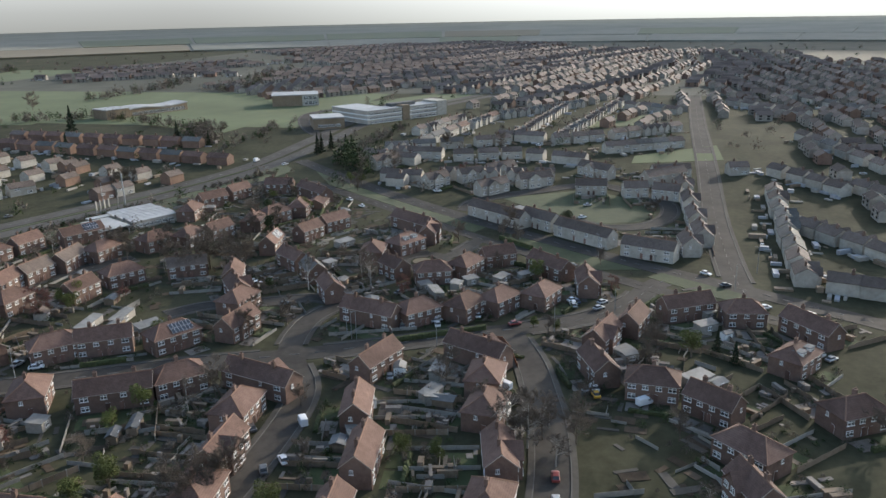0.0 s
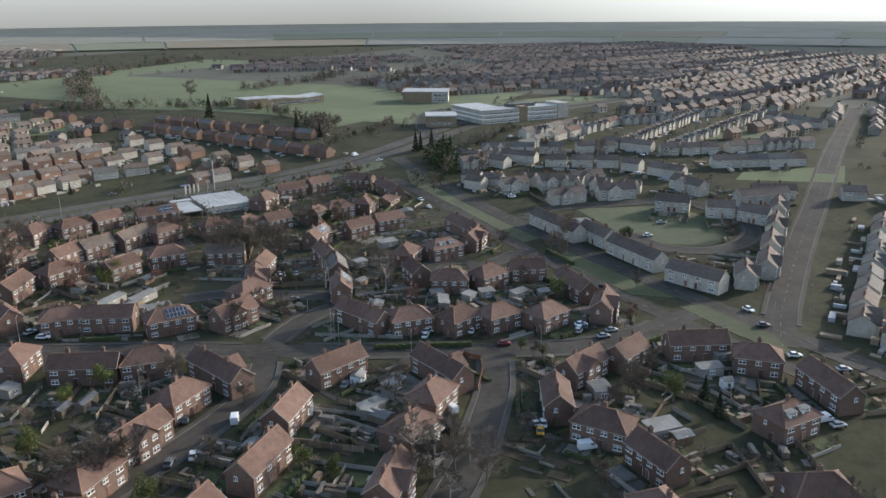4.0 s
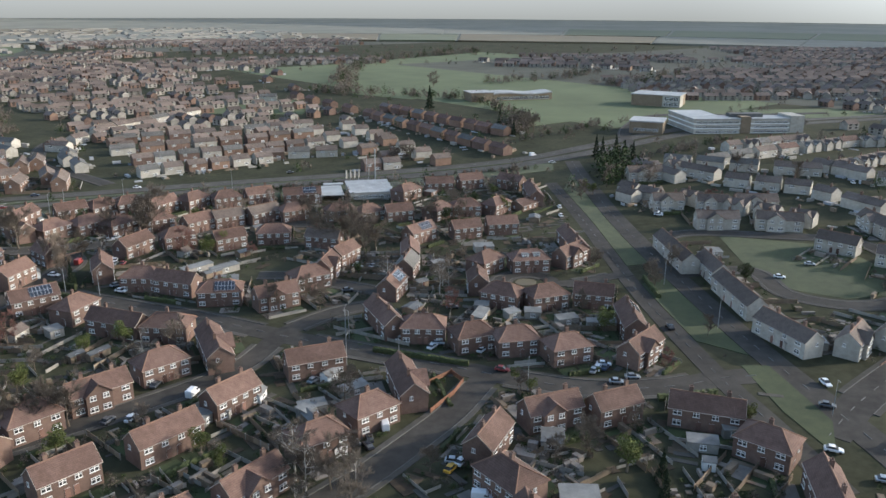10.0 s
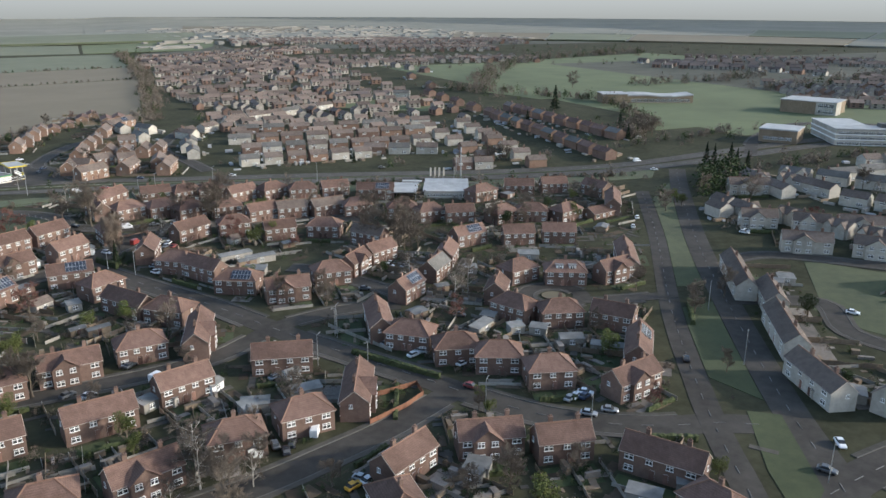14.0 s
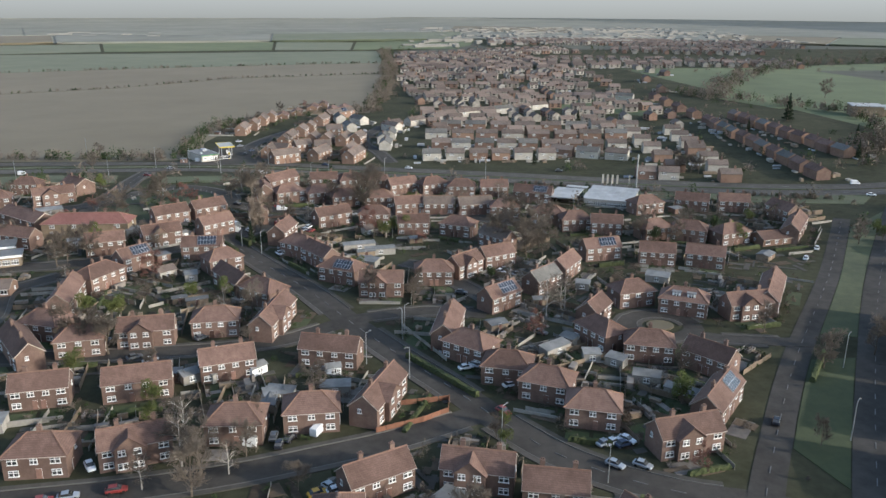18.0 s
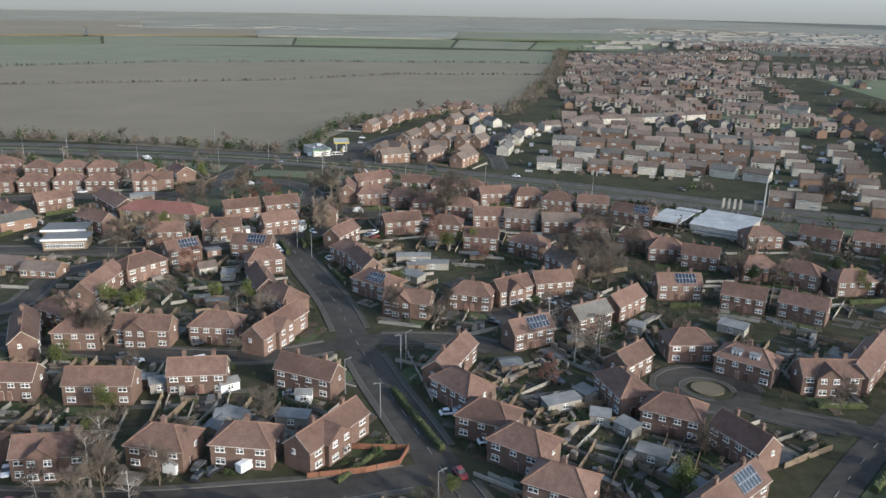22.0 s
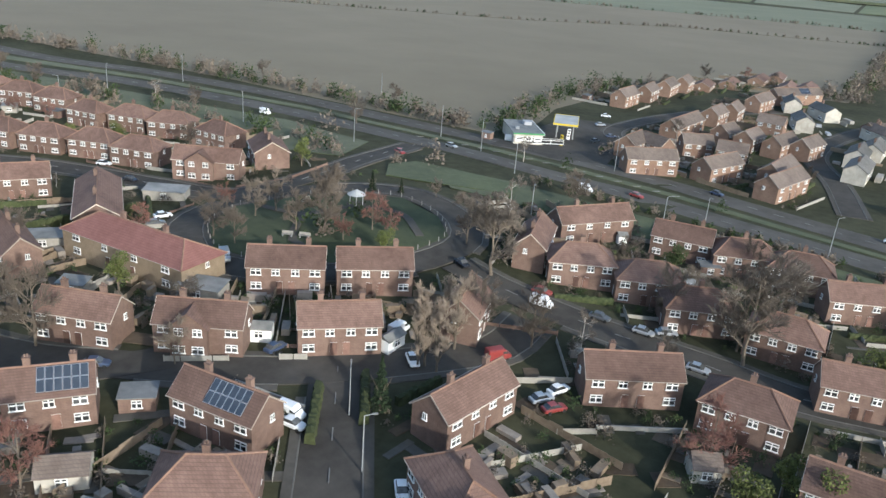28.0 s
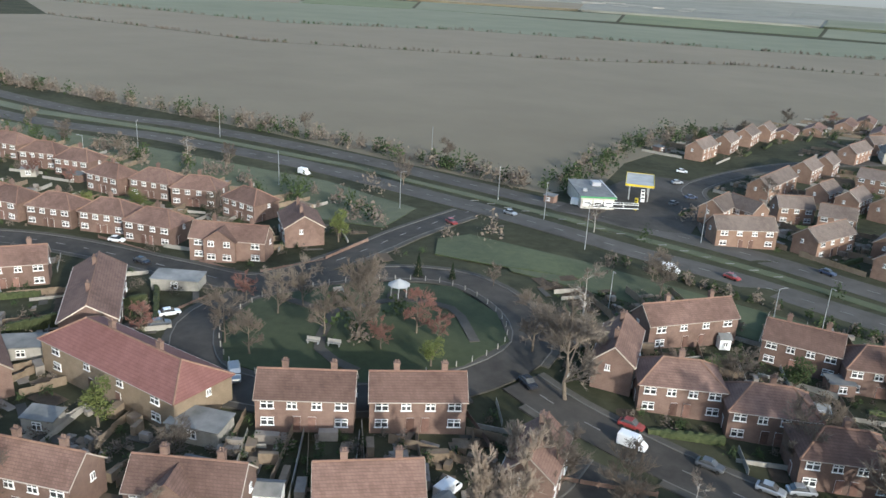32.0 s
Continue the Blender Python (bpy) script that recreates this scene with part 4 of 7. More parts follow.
house(79.2, -20.1, 9, 10.8, extras=("cross",))
house(89.7, -9.6, 48, 14.1, extras=("solar",))
house(95.6, 5.8, -54, 9.3, extras=("blindback",))
house(65.9, -43.7, -59, 12.4, extras=("blindback",))
house(25.2, -36.3, -93, 9.7, 6.5, shape="hip")
house(19.1, -46.6, -125, 9.6, extras=("blindback",))
house(64.5, -55.9, -80, 9.2, 6.5, shape="hip", extras=("blindback",))
house(58, -69.1, -142, 13.1, extras=("blindback",))
house(41.3, -63.3, -34, 8.9, 6.5, shape="hip", extras=("dormer", "blindback"))
house(20.6, -69.2, -59, 9.6, 6.5, shape="hip", extras=("blindback",))
house(4.6, -51.2, -133, 10.0, 6.5, shape="hip", extras=("blindback",))
house(-6.7, -50.3, -156, 8.5, extras=("cross", "blindback"))
house(117.5, -46.5, 9, 10, wall="white", roof="brown", extras=("cross",))
house(110.3, -35.5, -110, 15.6, wall="white", roof="brown", extras=("blindback",))
house(123.9, -16.2, -127, 21.6, wall="white", roof="brown", extras=("blindback",))
house(142.1, 14.2, -127, 25.3, wall="white", roof="brown", extras=("blindback",))
house(137.2, -0.8, -128, 14.1, wall="white", roof="brown", extras=("blindback",))
house(178.4, 23.4, -43, 13.6, wall="white", roof="brown", extras=("cross", "blindback"))
house(190.5, 8.7, -56, 13.8, wall="white", roof="brown", extras=("cross", "blindback"))
house(185.6, 47.4, -35, 11.1, wall="white", roof="brown", extras=("cross", "blindback"))
house(194.8, 35.3, -49, 10.4, wall="white", roof="brown", extras=("cross", "blindback"))
house(204.9, 24.8, -42, 14.2, wall="white", roof="brown", extras=("cross", "blindback"))
house(213.8, 77.9, -30, 14.6, wall="white", roof="brown", extras=("cross", "blindback"))
house(181, -30, -74, 9.1, wall="white", roof="brown", extras=("blindback",))
house(178.9, -41.4, -106, 10.2, wall="white", roof="brown", extras=("blindback",))
house(182.2, -13.9, -85, 11.7, wall="white", roof="brown", extras=("blindback",))
house(208.6, -14.1, -127, 15.8, wall="white", roof="brown", extras=("cross", "blindback"))
house(129.5, -50.6, 4, 13.7, wall="white", roof="brown", extras=("cross",))
house(148.8, -49.5, 4, 13.6, wall="white", roof="brown", extras=("cross",))
house(168.5, -48.7, 2, 13.6, wall="white", roof="brown", extras=("cross",))
house(188.7, -47.3, 4, 14.1, wall="white", roof="brown", extras=("cross",))
house(202.3, -40.5, -47, 20.2, wall="white", roof="brown", extras=("blindback",))
house(-110.7, 116.5, 24, 9.9, extras=("blindback",))
house(-105.2, 103.7, 44, 9.8, extras=("blindback",))
house(-93.3, 92.5, 73, 10.1, extras=("blindback",))
house(-146.1, 138.7, 5, 13.9, extras=("cross", "blindback"))
NEAR = len(HOUSE_SPOTS)

# ---- simpler houses for the estates further off ----
FAR_BUILT = {}
TOWN_SPOTS = []


def far_house(x, y, turn, L, D, wall, roof, eave=3.5, ridge=5.2, cross=False):
    L, D = round(L), round(D * 2) / 2
    if y > 420 or x > 470:
        TOWN_SPOTS.append((x, y, turn, L, D))
        HOUSE_SPOTS.append((x, y, turn, L, D))
        return None
    key = (L, D, wall, roof, eave, cross)
    m = pose(x, y, gz(x, y), 0, 0, turn)
    HOUSE_SPOTS.append((x, y, turn, L, D))
    if key in FAR_BUILT:
        return copy_thing(FAR_BUILT[key], m)
    wm, wtext = LOOKS[wall]
    rm, rtext = ROOFS[roof]
    h = thing("house", f"{wtext} house with a gabled {rtext} roof", "house", "houses of the far estate")
    part("wall", gable_wall(L, D, eave, ridge), wm, h)
    part("roof", gable_roof(L, D, eave, ridge), rm, h)
    shared("chimney", CHIMNEY, h, -L * 0.2, 0.2, ridge - 0.1)
    for s, turned in ((-1, 0),):
        shared("window", WIN_W, h, s * L * 0.22, s * (D / 2 + 0.02), eave - 1.25, turned)
        if s < 0:
            shared("window", WIN_W, h, L * 0.24, -D / 2 - 0.02, 0.6, turned)
    if cross:
        for s in (-1, 1):
            bm = bmesh.new()
            x0, w, y0, top = s * L * 0.27, L * 0.34, -D / 2 - 0.8, ridge - 0.2
            v0 = [bm.verts.new(p) for p in ((x0 - w / 2, y0, -0.4), (x0 + w / 2, y0, -0.4), (x0 + w / 2, y0, eave), (x0, y0, top), (x0 - w / 2, y0, eave))]
            v1 = [bm.verts.new((q.co.x, 0.0, q.co.z)) for q in v0]
            bm.faces.new(v0)
            for k in range(5):
                bm.faces.new((v0[(k + 1) % 5], v0[k], v1[k], v1[(k + 1) % 5]))
            part("front_gable", bm, wm, h)
            bm = bmesh.new()
            for t in (-1, 1):
                q = [(x0 + t * (w / 2 + 0.25), y0 - 0.25, eave - 0.25), (x0, y0 - 0.25, top + 0.12), (x0, 0.2, top + 0.12), (x0 + t * (w / 2 + 0.25), 0.2, eave - 0.25)]
                slab(bm, q if t < 0 else q[::-1], 0.12)
            part("front_gable_roof", bm, rm, h)
    FAR_BUILT[key] = h
    h.matrix_basis = m
    return h


def taken(x, y, gap):
    return any((x - a) ** 2 + (y - b) ** 2 < gap * gap for a, b, *_ in HOUSE_SPOTS)


def row(x0, y0, x1, y1, n, kind, roof):
    """n houses on a line. N: brick, ridge along it; T: a terrace; S: gable ends to the line; W, X: rendered; L: low."""
    if x1 < x0:
        x0, y0, x1, y1 = x1, y1, x0, y0
    span = math.hypot(x1 - x0, y1 - y0)
    way = math.degrees(math.atan2(y1 - y0, x1 - x0))
    rng = random.Random(int(x0 * 7 + y0 * 13 + n))
    for i in range(n):
        t = (i + 0.5) / n if n == 1 else i / (n - 1)
        x, y = x0 + (x1 - x0) * t + rng.uniform(-0.5, 0.5), y0 + (y1 - y0) * t + rng.uniform(-0.6, 0.6)
        step = span / max(1, n - 1) if n > 1 else 12
        if taken(x, y, 6.5) or on_road(x, y, 2.5):
            continue
        L = max(7.5, min(11.5, step * 0.82))
        tiles = roof if roof in ROOFS and rng.random() < 0.7 else rng.choice(("brown", "grey", "grey"))
        wall = {"N": rng.choice(("brick", "orange", "white", "white")) if roof != "clay" else rng.choice(("brick", "orange", "orange")), "T": "white", "S": rng.choice(("orange", "white")), "W": "white", "X": "white", "L": "brick"}[kind]
        if kind == "S":
            far_house(x, y, way + 90 + rng.uniform(-3, 3), 7.5, 5.5, wall, tiles)
        elif kind == "T":
            far_house(x, y, way, min(step + 0.4, 14), 5.5, wall, tiles)
        elif kind == "L":
            far_house(x, y, way, 12, 5.5, wall, tiles, 2.1, 3.5)
        else:
            far_house(x, y, way + rng.uniform(-3, 3), L, 5.5, wall, tiles, cross=kind == "X" or (kind == "W" and rng.random() < 0.4))


# ---- rows of houses beyond the main road and along the far avenues ----
row(63, 199, 156, 170, 12, "N", "orange")
row(67, 221, 118, 218, 6, "N", "brown")
row(127, 224, 149, 213, 3, "N", "brown")
row(74, 249, 157, 236, 9, "N", "brown")
row(76, 278, 166, 264, 8, "N", "brown")
row(87, 308, 182, 290, 8, "N", "brown")
row(90, 350, 155, 385, 6, "T", "brown")
row(52, 281, 44, 222, 3, "T", "white")
row(40, 199, 48, 270, 4, "T", "white")
row(55, 312, 84, 338, 3, "N", "brown")
row(37, 333, 55, 306, 3, "N", "orange")
row(26, 341, 37, 274, 3, "N", "orange")
row(176, 267, 163, 183, 5, "S", "brown")
row(198, 268, 176, 160, 7, "S", "brown")
row(189, 222, 172, 161, 3, "S", "brown")
row(228, 288, 210, 157, 11, "N", "clay")
row(249, 300, 242, 189, 10, "N", "clay")
row(240, 397, 228, 288, 5, "N", "clay")
row(206, 576, 188, 425, 5, "S", "brown")
row(225, 553, 205, 434, 4, "S", "brown")
row(247, 564, 228, 423, 5, "S", "brown")
row(197, 420, 221, 405, 3, "N", "brown")
row(86, 464, 149, 462, 6, "N", "brown")
row(94, 529, 167, 519, 7, "N", "clay")
row(93, 626, 163, 593, 6, "N", "brown")
row(104, 719, 202, 671, 8, "N", "clay")
row(102, 849, 231, 736, 9, "N", "brown")
row(207, 645, 315, 648, 7, "N", "clay")
row(312, 625, 313, 559, 3, "N", "brown")
row(277, 510, 261, 437, 2, "N", "white")
row(256, 72, 341, 54, 7, "W", "clay")
row(243, 82, 254, 57, 3, "W", "brown")
row(255, 52, 265, 35, 3, "W", "brown")
row(267, 31, 381, 19, 9, "X", "brown")
row(351, 48, 405, 12, 6, "X", "brown")
row(278, 8, 415, -14, 9, "X", "brown")
row(270, 7, 279, -9, 3, "W", "brown")
row(280, -12, 311, -47, 6, "W", "brown")
row(252, -18, 270, -53, 6, "W", "brown")
row(401, -24, 373, -57, 5, "W", "brown")
row(226, 86, 221, 70, 2, "W", "brown")
row(230, 46, 236, 26, 3, "W", "brown")
row(185, 63, 183, 43, 3, "W", "brown")
row(211, -40, 219, -69, 5, "W", "brown")
row(489, 234, 551, 118, 11, "S", "brown")
row(483, 97, 510, 49, 6, "S", "brown")
row(559, 266, 628, 158, 9, "S", "brown")
row(700, 372, 813, 202, 11, "S", "clay")
row(724, 492, 893, 339, 9, "W", "brown")
row(684, 134, 810, 32, 9, "S", "brown")
row(485, 43, 619, 6, 8, "W", "brown")
row(587, 573, 629, 379, 10, "W", "brown")
row(575, -7, 694, -29, 5, "W", "brown")
row(186, -79, 97, -74, 9, "W", "brown")
row(233, 76, 233, 28, 7, "W", "brown")
row(197, 45, 201, 6, 8, "X", "brown")
row(189, 4, 187, -17, 4, "W", "brown")
row(287, 82, 328, 71, 6, "W", "brown")
row(235, 21, 229, -5, 5, "W", "brown")
row(275, 34, 272, 10, 4, "W", "brown")
row(192, 68, 191, 50, 3, "W", "brown")
row(288, -106, 230, -124, 6, "W", "brown")
row(90, -82, 88, -90, 3, "W", "brown")
row(217, -85, 194, -101, 4, "W", "brown")
row(195, -110, 181, -119, 3, "W", "brown")
row(142, -84, 120, -98, 4, "W", "brown")
row(78, -73, 67, -87, 4, "W", "brown")
row(424, -87, 372, -118, 5, "W", "brown")
row(462, -126, 372, -159, 5, "W", "brown")
row(173, -52, 104, -51, 4, "S", "brown")
row(-101, 112, -88, 105, 1, "N", "clay")
row(-89, 95, -85, 101, 1, "N", "clay")
row(-68, 67, -51, 67, 2, "L", "clay")
row(-66, 102, -58, 101, 1, "N", "clay")
row(-69, 79, -67, 82, 1, "L", "brown")

# ---- single buildings ----
def block(h, name, x0, x1, y0, y1, z0, z1, material, label=""):
    bm = bmesh.new()
    box(bm, x0, x1, y0, y1, z0, z1)
    return part(name, bm, material, h, label)


def strip_windows(h, x0, x1, y, zs, n, turn=0, high=1.3):
    """A band of n windows on a wall that looks to -y (turn 0) or +y (180)."""
    w = (x1 - x0) / n
    me = window_mesh(w * 0.86, high)
    for z in zs:
        for k in range(n):
            shared("window", me, h, x0 + w * (k + 0.5), y, z, turn)


def school():
    h = thing("school_building", "long pale school with grey cladding, glass bands and flat roofs", "school")
    h.matrix_basis = pose(316.5, 122, gz(330, 110) - 0.4, 0, 0, -34.5) @ Matrix.Diagonal((0.9, 0.9, 0.9, 1))
    block(h, "wing", 0, 66, 0, 14, -1, 8.5, M_RENDER, "grey clad long wing")
    block(h, "roof", -0.4, 66.4, -0.4, 14.4, 8.5, 9.0, M_PALE)
    block(h, "wing", 0, 20, 14, 40, -1, 8.5, M_RENDER)
    block(h, "roof", -0.4, 20.4, 14.4, 40.4, 8.5, 9.0, M_PALE)
    block(h, "stair_block", 28, 34, -0.6, 10, -1, 10, M_WALL3, "buff brick stair block")
    block(h, "plant_room", 24, 44, 6, 12, 9.0, 11, M_FELT)
    block(h, "end_wall", 58, 66.6, -0.6, 14.6, -1, 10.4, M_RENDER, "white rendered end block")
    for z in (0.9, 4.0, 6.6):
        block(h, "white_band", -0.12, 58, -0.14, 0, z - 0.9, z - 0.2, M_WHITE)
        block(h, "white_band", -0.14, 0, 0, 40, z - 0.9, z - 0.2, M_WHITE)
    strip_windows(h, 1, 27, -0.05, (0.8, 3.6, 6.2), 7)
    strip_windows(h, 36, 57, -0.05, (0.8, 3.6, 6.2), 6)
    g = thing("school_hall", "brown flat-roofed hall with a pale rim", "hall")
    g.matrix_basis = pose(292.5, 145, gz(295, 140), 0, 0, -60)
    block(g, "wall", 0, 17, 0, 17, -2, 6.0, M_WALL3)
    block(g, "roof", -0.3, 17.3, -0.3, 17.3, 6.0, 6.6, M_PALE)
    strip_windows(g, 2, 15, -0.05, (1.5,), 4)
    b = thing("college_block", "cube of brown brick with a white framed corner", "school")
    b.matrix_basis = pose(391, 218, 6.0, 0, 0, -66) @ Matrix.Diagonal((1.2, 0.9, 0.85, 1))
    block(b, "wall", 0, 26, 0, 26, -1, 8.5, M_WALL3)
    block(b, "roof", -0.4, 26.4, -0.4, 26.4, 8.5, 9.1, M_PALE)
    block(b, "white_frame", 17, 26.5, -0.5, 12, -1, 9.0, M_RENDER)
    strip_windows(b, 18, 25.5, -0.55, (1.0, 5.0), 3, 0, 2.6)
    c = thing("sports_hall", "tan sports hall with wavy roof and grey base", "hall")
    c.matrix_basis = pose(316.5, 295, 6.0, 0, 0, -23) @ Matrix.Diagonal((0.95, 0.95, 0.9, 1))
    block(c, "wall", 0, 17, 0, 16, -1, 6.5, M_WALL3)
    block(c, "roof", -0.4, 17.4, -0.4, 16.4, 6.5, 7.0, M_PALE)
    block(c, "wing", 17, 64, 2, 16, -1, 5.0, M_WALL3)
    for k in range(12):
        bm = bmesh.new()
        x0, x1 = 17 + 47 * k / 12, 17 + 47 * (k + 1) / 12
        z0, z1 = 5.0 + 0.7 * math.sin(k * 0.6), 5.0 + 0.7 * math.sin((k + 1) * 0.6)
        slab(bm, [(x0, 1.5, z0 + 0.6), (x1, 1.5, z1 + 0.6), (x1, 16.5, z1 + 1.0), (x0, 16.5, z0 + 1.0)], 0.8)
        part("roof_sheet", bm, M_PALE, c)
    strip_windows(c, 20, 62, 1.95, (0.8,), 10, 0, 2.2)


def commercial():
    h = thing("car_showroom", "white sheet-roofed showroom with a lower loading bay", "shop")
    h.matrix_basis = pose(109.6, 132.8, gz(110, 133), 0, 0, -28) @ Matrix.Diagonal((1, 1, 0.78, 1))
    block(h, "wall", 0, 16, 0, 19, -0.3, 3.4, M_RENDER)
    for k in range(3):
        bm = bmesh.new()
        y0 = k * 6.33
        slab(bm, [(-0.4, y0, 3.5), (16.4, y0, 3.5), (16.4, y0 + 5.6, 4.5), (-0.4, y0 + 5.6, 4.5)], 0.15)
        slab(bm, [(-0.4, y0 + 5.6, 4.5), (16.4, y0 + 5.6, 4.5), (16.4, y0 + 6.33, 3.6), (-0.4, y0 + 6.33, 3.6)], 0.15)
        part("roof_bay", bm, M_PALE, h)
    for k in range(8):
        block(h, "roof_rib", 0.2 + k * 2.2, 0.32 + k * 2.2, 0.2, 18.6, 4.5, 4.58, M_CLAD)
    strip_windows(h, 1, 15, -0.05, (0.9,), 6)
    a = thing("canopy", "pale flat canopy over a yard of parked cars", "canopy")
    a.matrix_basis = pose(97.5, 135.6, gz(98, 136), 0, 0, -28)
    block(a, "canopy_roof", 0, 9.5, 0, 16, 2.7, 3.0, M_PALE)
    block(a, "canopy_roof", 3, 10.5, 16, 19, 3.1, 3.4, M_PALE)
    for x in (0.4, 9.1):
        for y in (0.4, 8, 15.6):
            block(a, "post", x - 0.1, x + 0.1, y - 0.1, y + 0.1, -0.2, 2.7, M_METAL)
    for i in range(5):
        f = thing("flagpole", "white flagpole with a slim hanging flag", "flagpole", "flagpoles")
        f.matrix_basis = pose(124.4 + i * 1.7 + (3 if i == 4 else 0), 158.3 - i * 0.5, 0)
        bm = bmesh.new()
        tube(bm, (0, 0, -0.3), (0, 0, 5.5), 0.07, 0.05, 8)
        part("pole", bm, M_METAL, f)
        bm = bmesh.new()
        box(bm, 0.06, 0.75, -0.015, 0.015, 1.9, 5.3)
        part("flag", bm, M_FENCE, f)
    m = thing("phone_mast", "tall white tapered mast beside the road", "mast")
    m.matrix_basis = pose(136.8, 155.2, 0)
    bm = bmesh.new()
    tube(bm, (0, 0, -0.3), (0, 0, 11.5), 0.32, 0.2, 12)
    part("pole", bm, M_PALE, m)
    bm = bmesh.new()
    tube(bm, (0, 0, 11.5), (0, 0, 13.2), 0.32, 0.3, 12)
    part("antenna_head", bm, M_PALE, m)


def filling_station():
    s = thing("filling_station_shop", "low shop with dark flat roof, white front and green rim", "shop")
    s.matrix_basis = pose(-31.9, 217.7, gz(-32, 218), 0, 0, 33)
    block(s, "wall", 0, 7.6, 0, 15, -0.3, 2.9, M_RENDER)
    block(s, "roof", -0.2, 7.8, -0.2, 15.2, 2.9, 3.1, M_FELT)
    green = surface("green_fascia", (0.05, 0.22, 0.08), (0.08, 0.30, 0.12), 1.0, 0.5)
    block(s, "fascia", -0.3, 7.9, -0.32, -0.2, 2.75, 3.1, green)
    block(s, "fascia", 7.8, 7.95, -0.3, 15.2, 2.5, 3.2, M_WHITE)
    for k in range(3):
        block(s, "sign_panel", 0.4 + k * 2.4, 2.4 + k * 2.4, -0.38, -0.32, 1.0, 2.3, M_WHITE)
        block(s, "bar", 0.7 + k * 2.4, 2.1 + k * 2.4, -0.41, -0.38, 1.5, 1.8, M_GLASS)
    strip_windows(s, 2, 14, 0, (0.6,), 1)
    block(s, "roof_unit", 4.5, 6.5, 9, 11.5, 3.1, 4.0, M_CLAD)
    block(s, "roof_unit", 1.2, 2.2, 4, 5, 3.1, 3.7, M_METAL)
    c = thing("station_canopy", "pale flat canopy with a bright yellow rim on posts", "canopy")
    c.matrix_basis = pose(-26.3, 231.7, gz(-26, 232), 0, 0, 16)
    block(c, "roof", 0, 6.4, 0, 12, 4.1, 4.6, M_PALE)
    for a in ((-0.12, 6.52, -0.12, 0), (-0.12, 6.52, 12, 12.12), (-0.12, 0, 0, 12), (6.4, 6.52, 0, 12)):
        block(c, "rim", *a, 4.2, 4.68, M_YELLOW)
    for x in (1.0, 5.4):
        for y in (2, 10):
            block(c, "post", x - 0.15, x + 0.15, y - 0.15, y + 0.15, -0.2, 4.1, M_METAL)
    for k in range(3):
        p = thing("fuel_pump", "white and dark fuel pump on a kerbed island", "fuel pump", "fuel pumps")
        p.matrix_basis = pose(-22.6 - k * 0.9, 234.3 + k * 3.2, gz(-23, 234), 0, 0, 16)
        block(p, "plinth", -0.7, 0.7, -0.5, 0.5, 0, 0.2, M_KERB)
        block(p, "body", -0.45, 0.45, -0.25, 0.25, 0.2, 1.7, M_WHITE)
        block(p, "screen", -0.3, 0.3, -0.28, -0.25, 1.1, 1.5, M_GLASS)
    t = thing("price_sign", "tall yellow and dark price sign at the forecourt", "sign")
    t.matrix_basis = pose(-21.6, 225.3, gz(-22, 225), 0, 0, -20)
    block(t, "board", -0.4, 0.4, -0.1, 0.1, 0, 3.2, M_YELLOW)
    for k in range(4):
        block(t, "bar", -0.3, 0.3, -0.13, -0.1, 0.7 + k * 0.6, 1.0 + k * 0.6, M_GLASS)
    forecourt = bmesh.new()
    prism(forecourt, [(-36.4, 211.9), (-19.1, 210.2), (-6.8, 215.9), (-9.6, 250), (-19.7, 266.5), (-32.4, 263.7)], -0.1, 0.13, 0, gz)
    tagged(part("forecourt", forecourt, M_ROAD), "dark asphalt forecourt of a filling station", "forecourt", kind="structure")


def flat_roofed():
    h = thing("community_hall", "low buff building with two stepped flat roofs and white rims", "hall")
    h.matrix_basis = pose(-66.8, 80.1, gz(-67, 80), 0, 0, 16)
    block(h, "wall", 0, 11, 0, 6, -0.3, 3.0, M_WALL3)
    block(h, "roof", -0.4, 11.4, -0.4, 6.4, 3.0, 3.35, M_FELT)
    block(h, "rim", -0.45, 11.45, -0.47, -0.4, 2.85, 3.4, M_WHITE)
    block(h, "wall", -2, 9, 7, 14, -0.3, 3.6, M_WALL3)
    block(h, "roof", -2.4, 9.4, 6.6, 14.4, 3.6, 3.95, M_FELT)
    block(h, "rim", -2.45, 9.45, 6.53, 6.6, 3.45, 4.0, M_WHITE)
    strip_windows(h, 0.5, 10.5, -0.05, (0.9,), 5)


def bandstand():
    h = thing("bandstand", "small open shelter with a pale cone roof on posts", "shelter")
    h.matrix_basis = pose(-33.5, 145.5, gz(-33.5, 145.5))
    bm = bmesh.new()
    tube(bm, (0, 0, 2.0), (0, 0, 2.9), 1.7, 0.1, 10)
    part("roof", bm, M_PALE, h)
    for k in range(6):
        a = k * math.pi / 3
        bm = bmesh.new()
        tube(bm, (1.3 * math.cos(a), 1.3 * math.sin(a), 0), (1.3 * math.cos(a), 1.3 * math.sin(a), 2.1), 0.07, 0.07, 6)
        part("post", bm, M_METAL, h)
    bm = bmesh.new()
    tube(bm, (0, 0, -0.1), (0, 0, 0.22), 1.8, 1.8, 16)
    part("base", bm, M_PAVE, h)


school()
commercial()
filling_station()
flat_roofed()
bandstand()
field("oval green inside the loop road", [(-50.8, 133.5), (-48.9, 125), (-41.3, 117.5), (-31.8, 117.7), (-22.2, 123.3), (-15.6, 133.1), (-13.8, 142.7), (-19, 149.2), (-28.4, 153.6), (-36.9, 150.1), (-45.3, 142.8)], M_LAWN, 0.22)
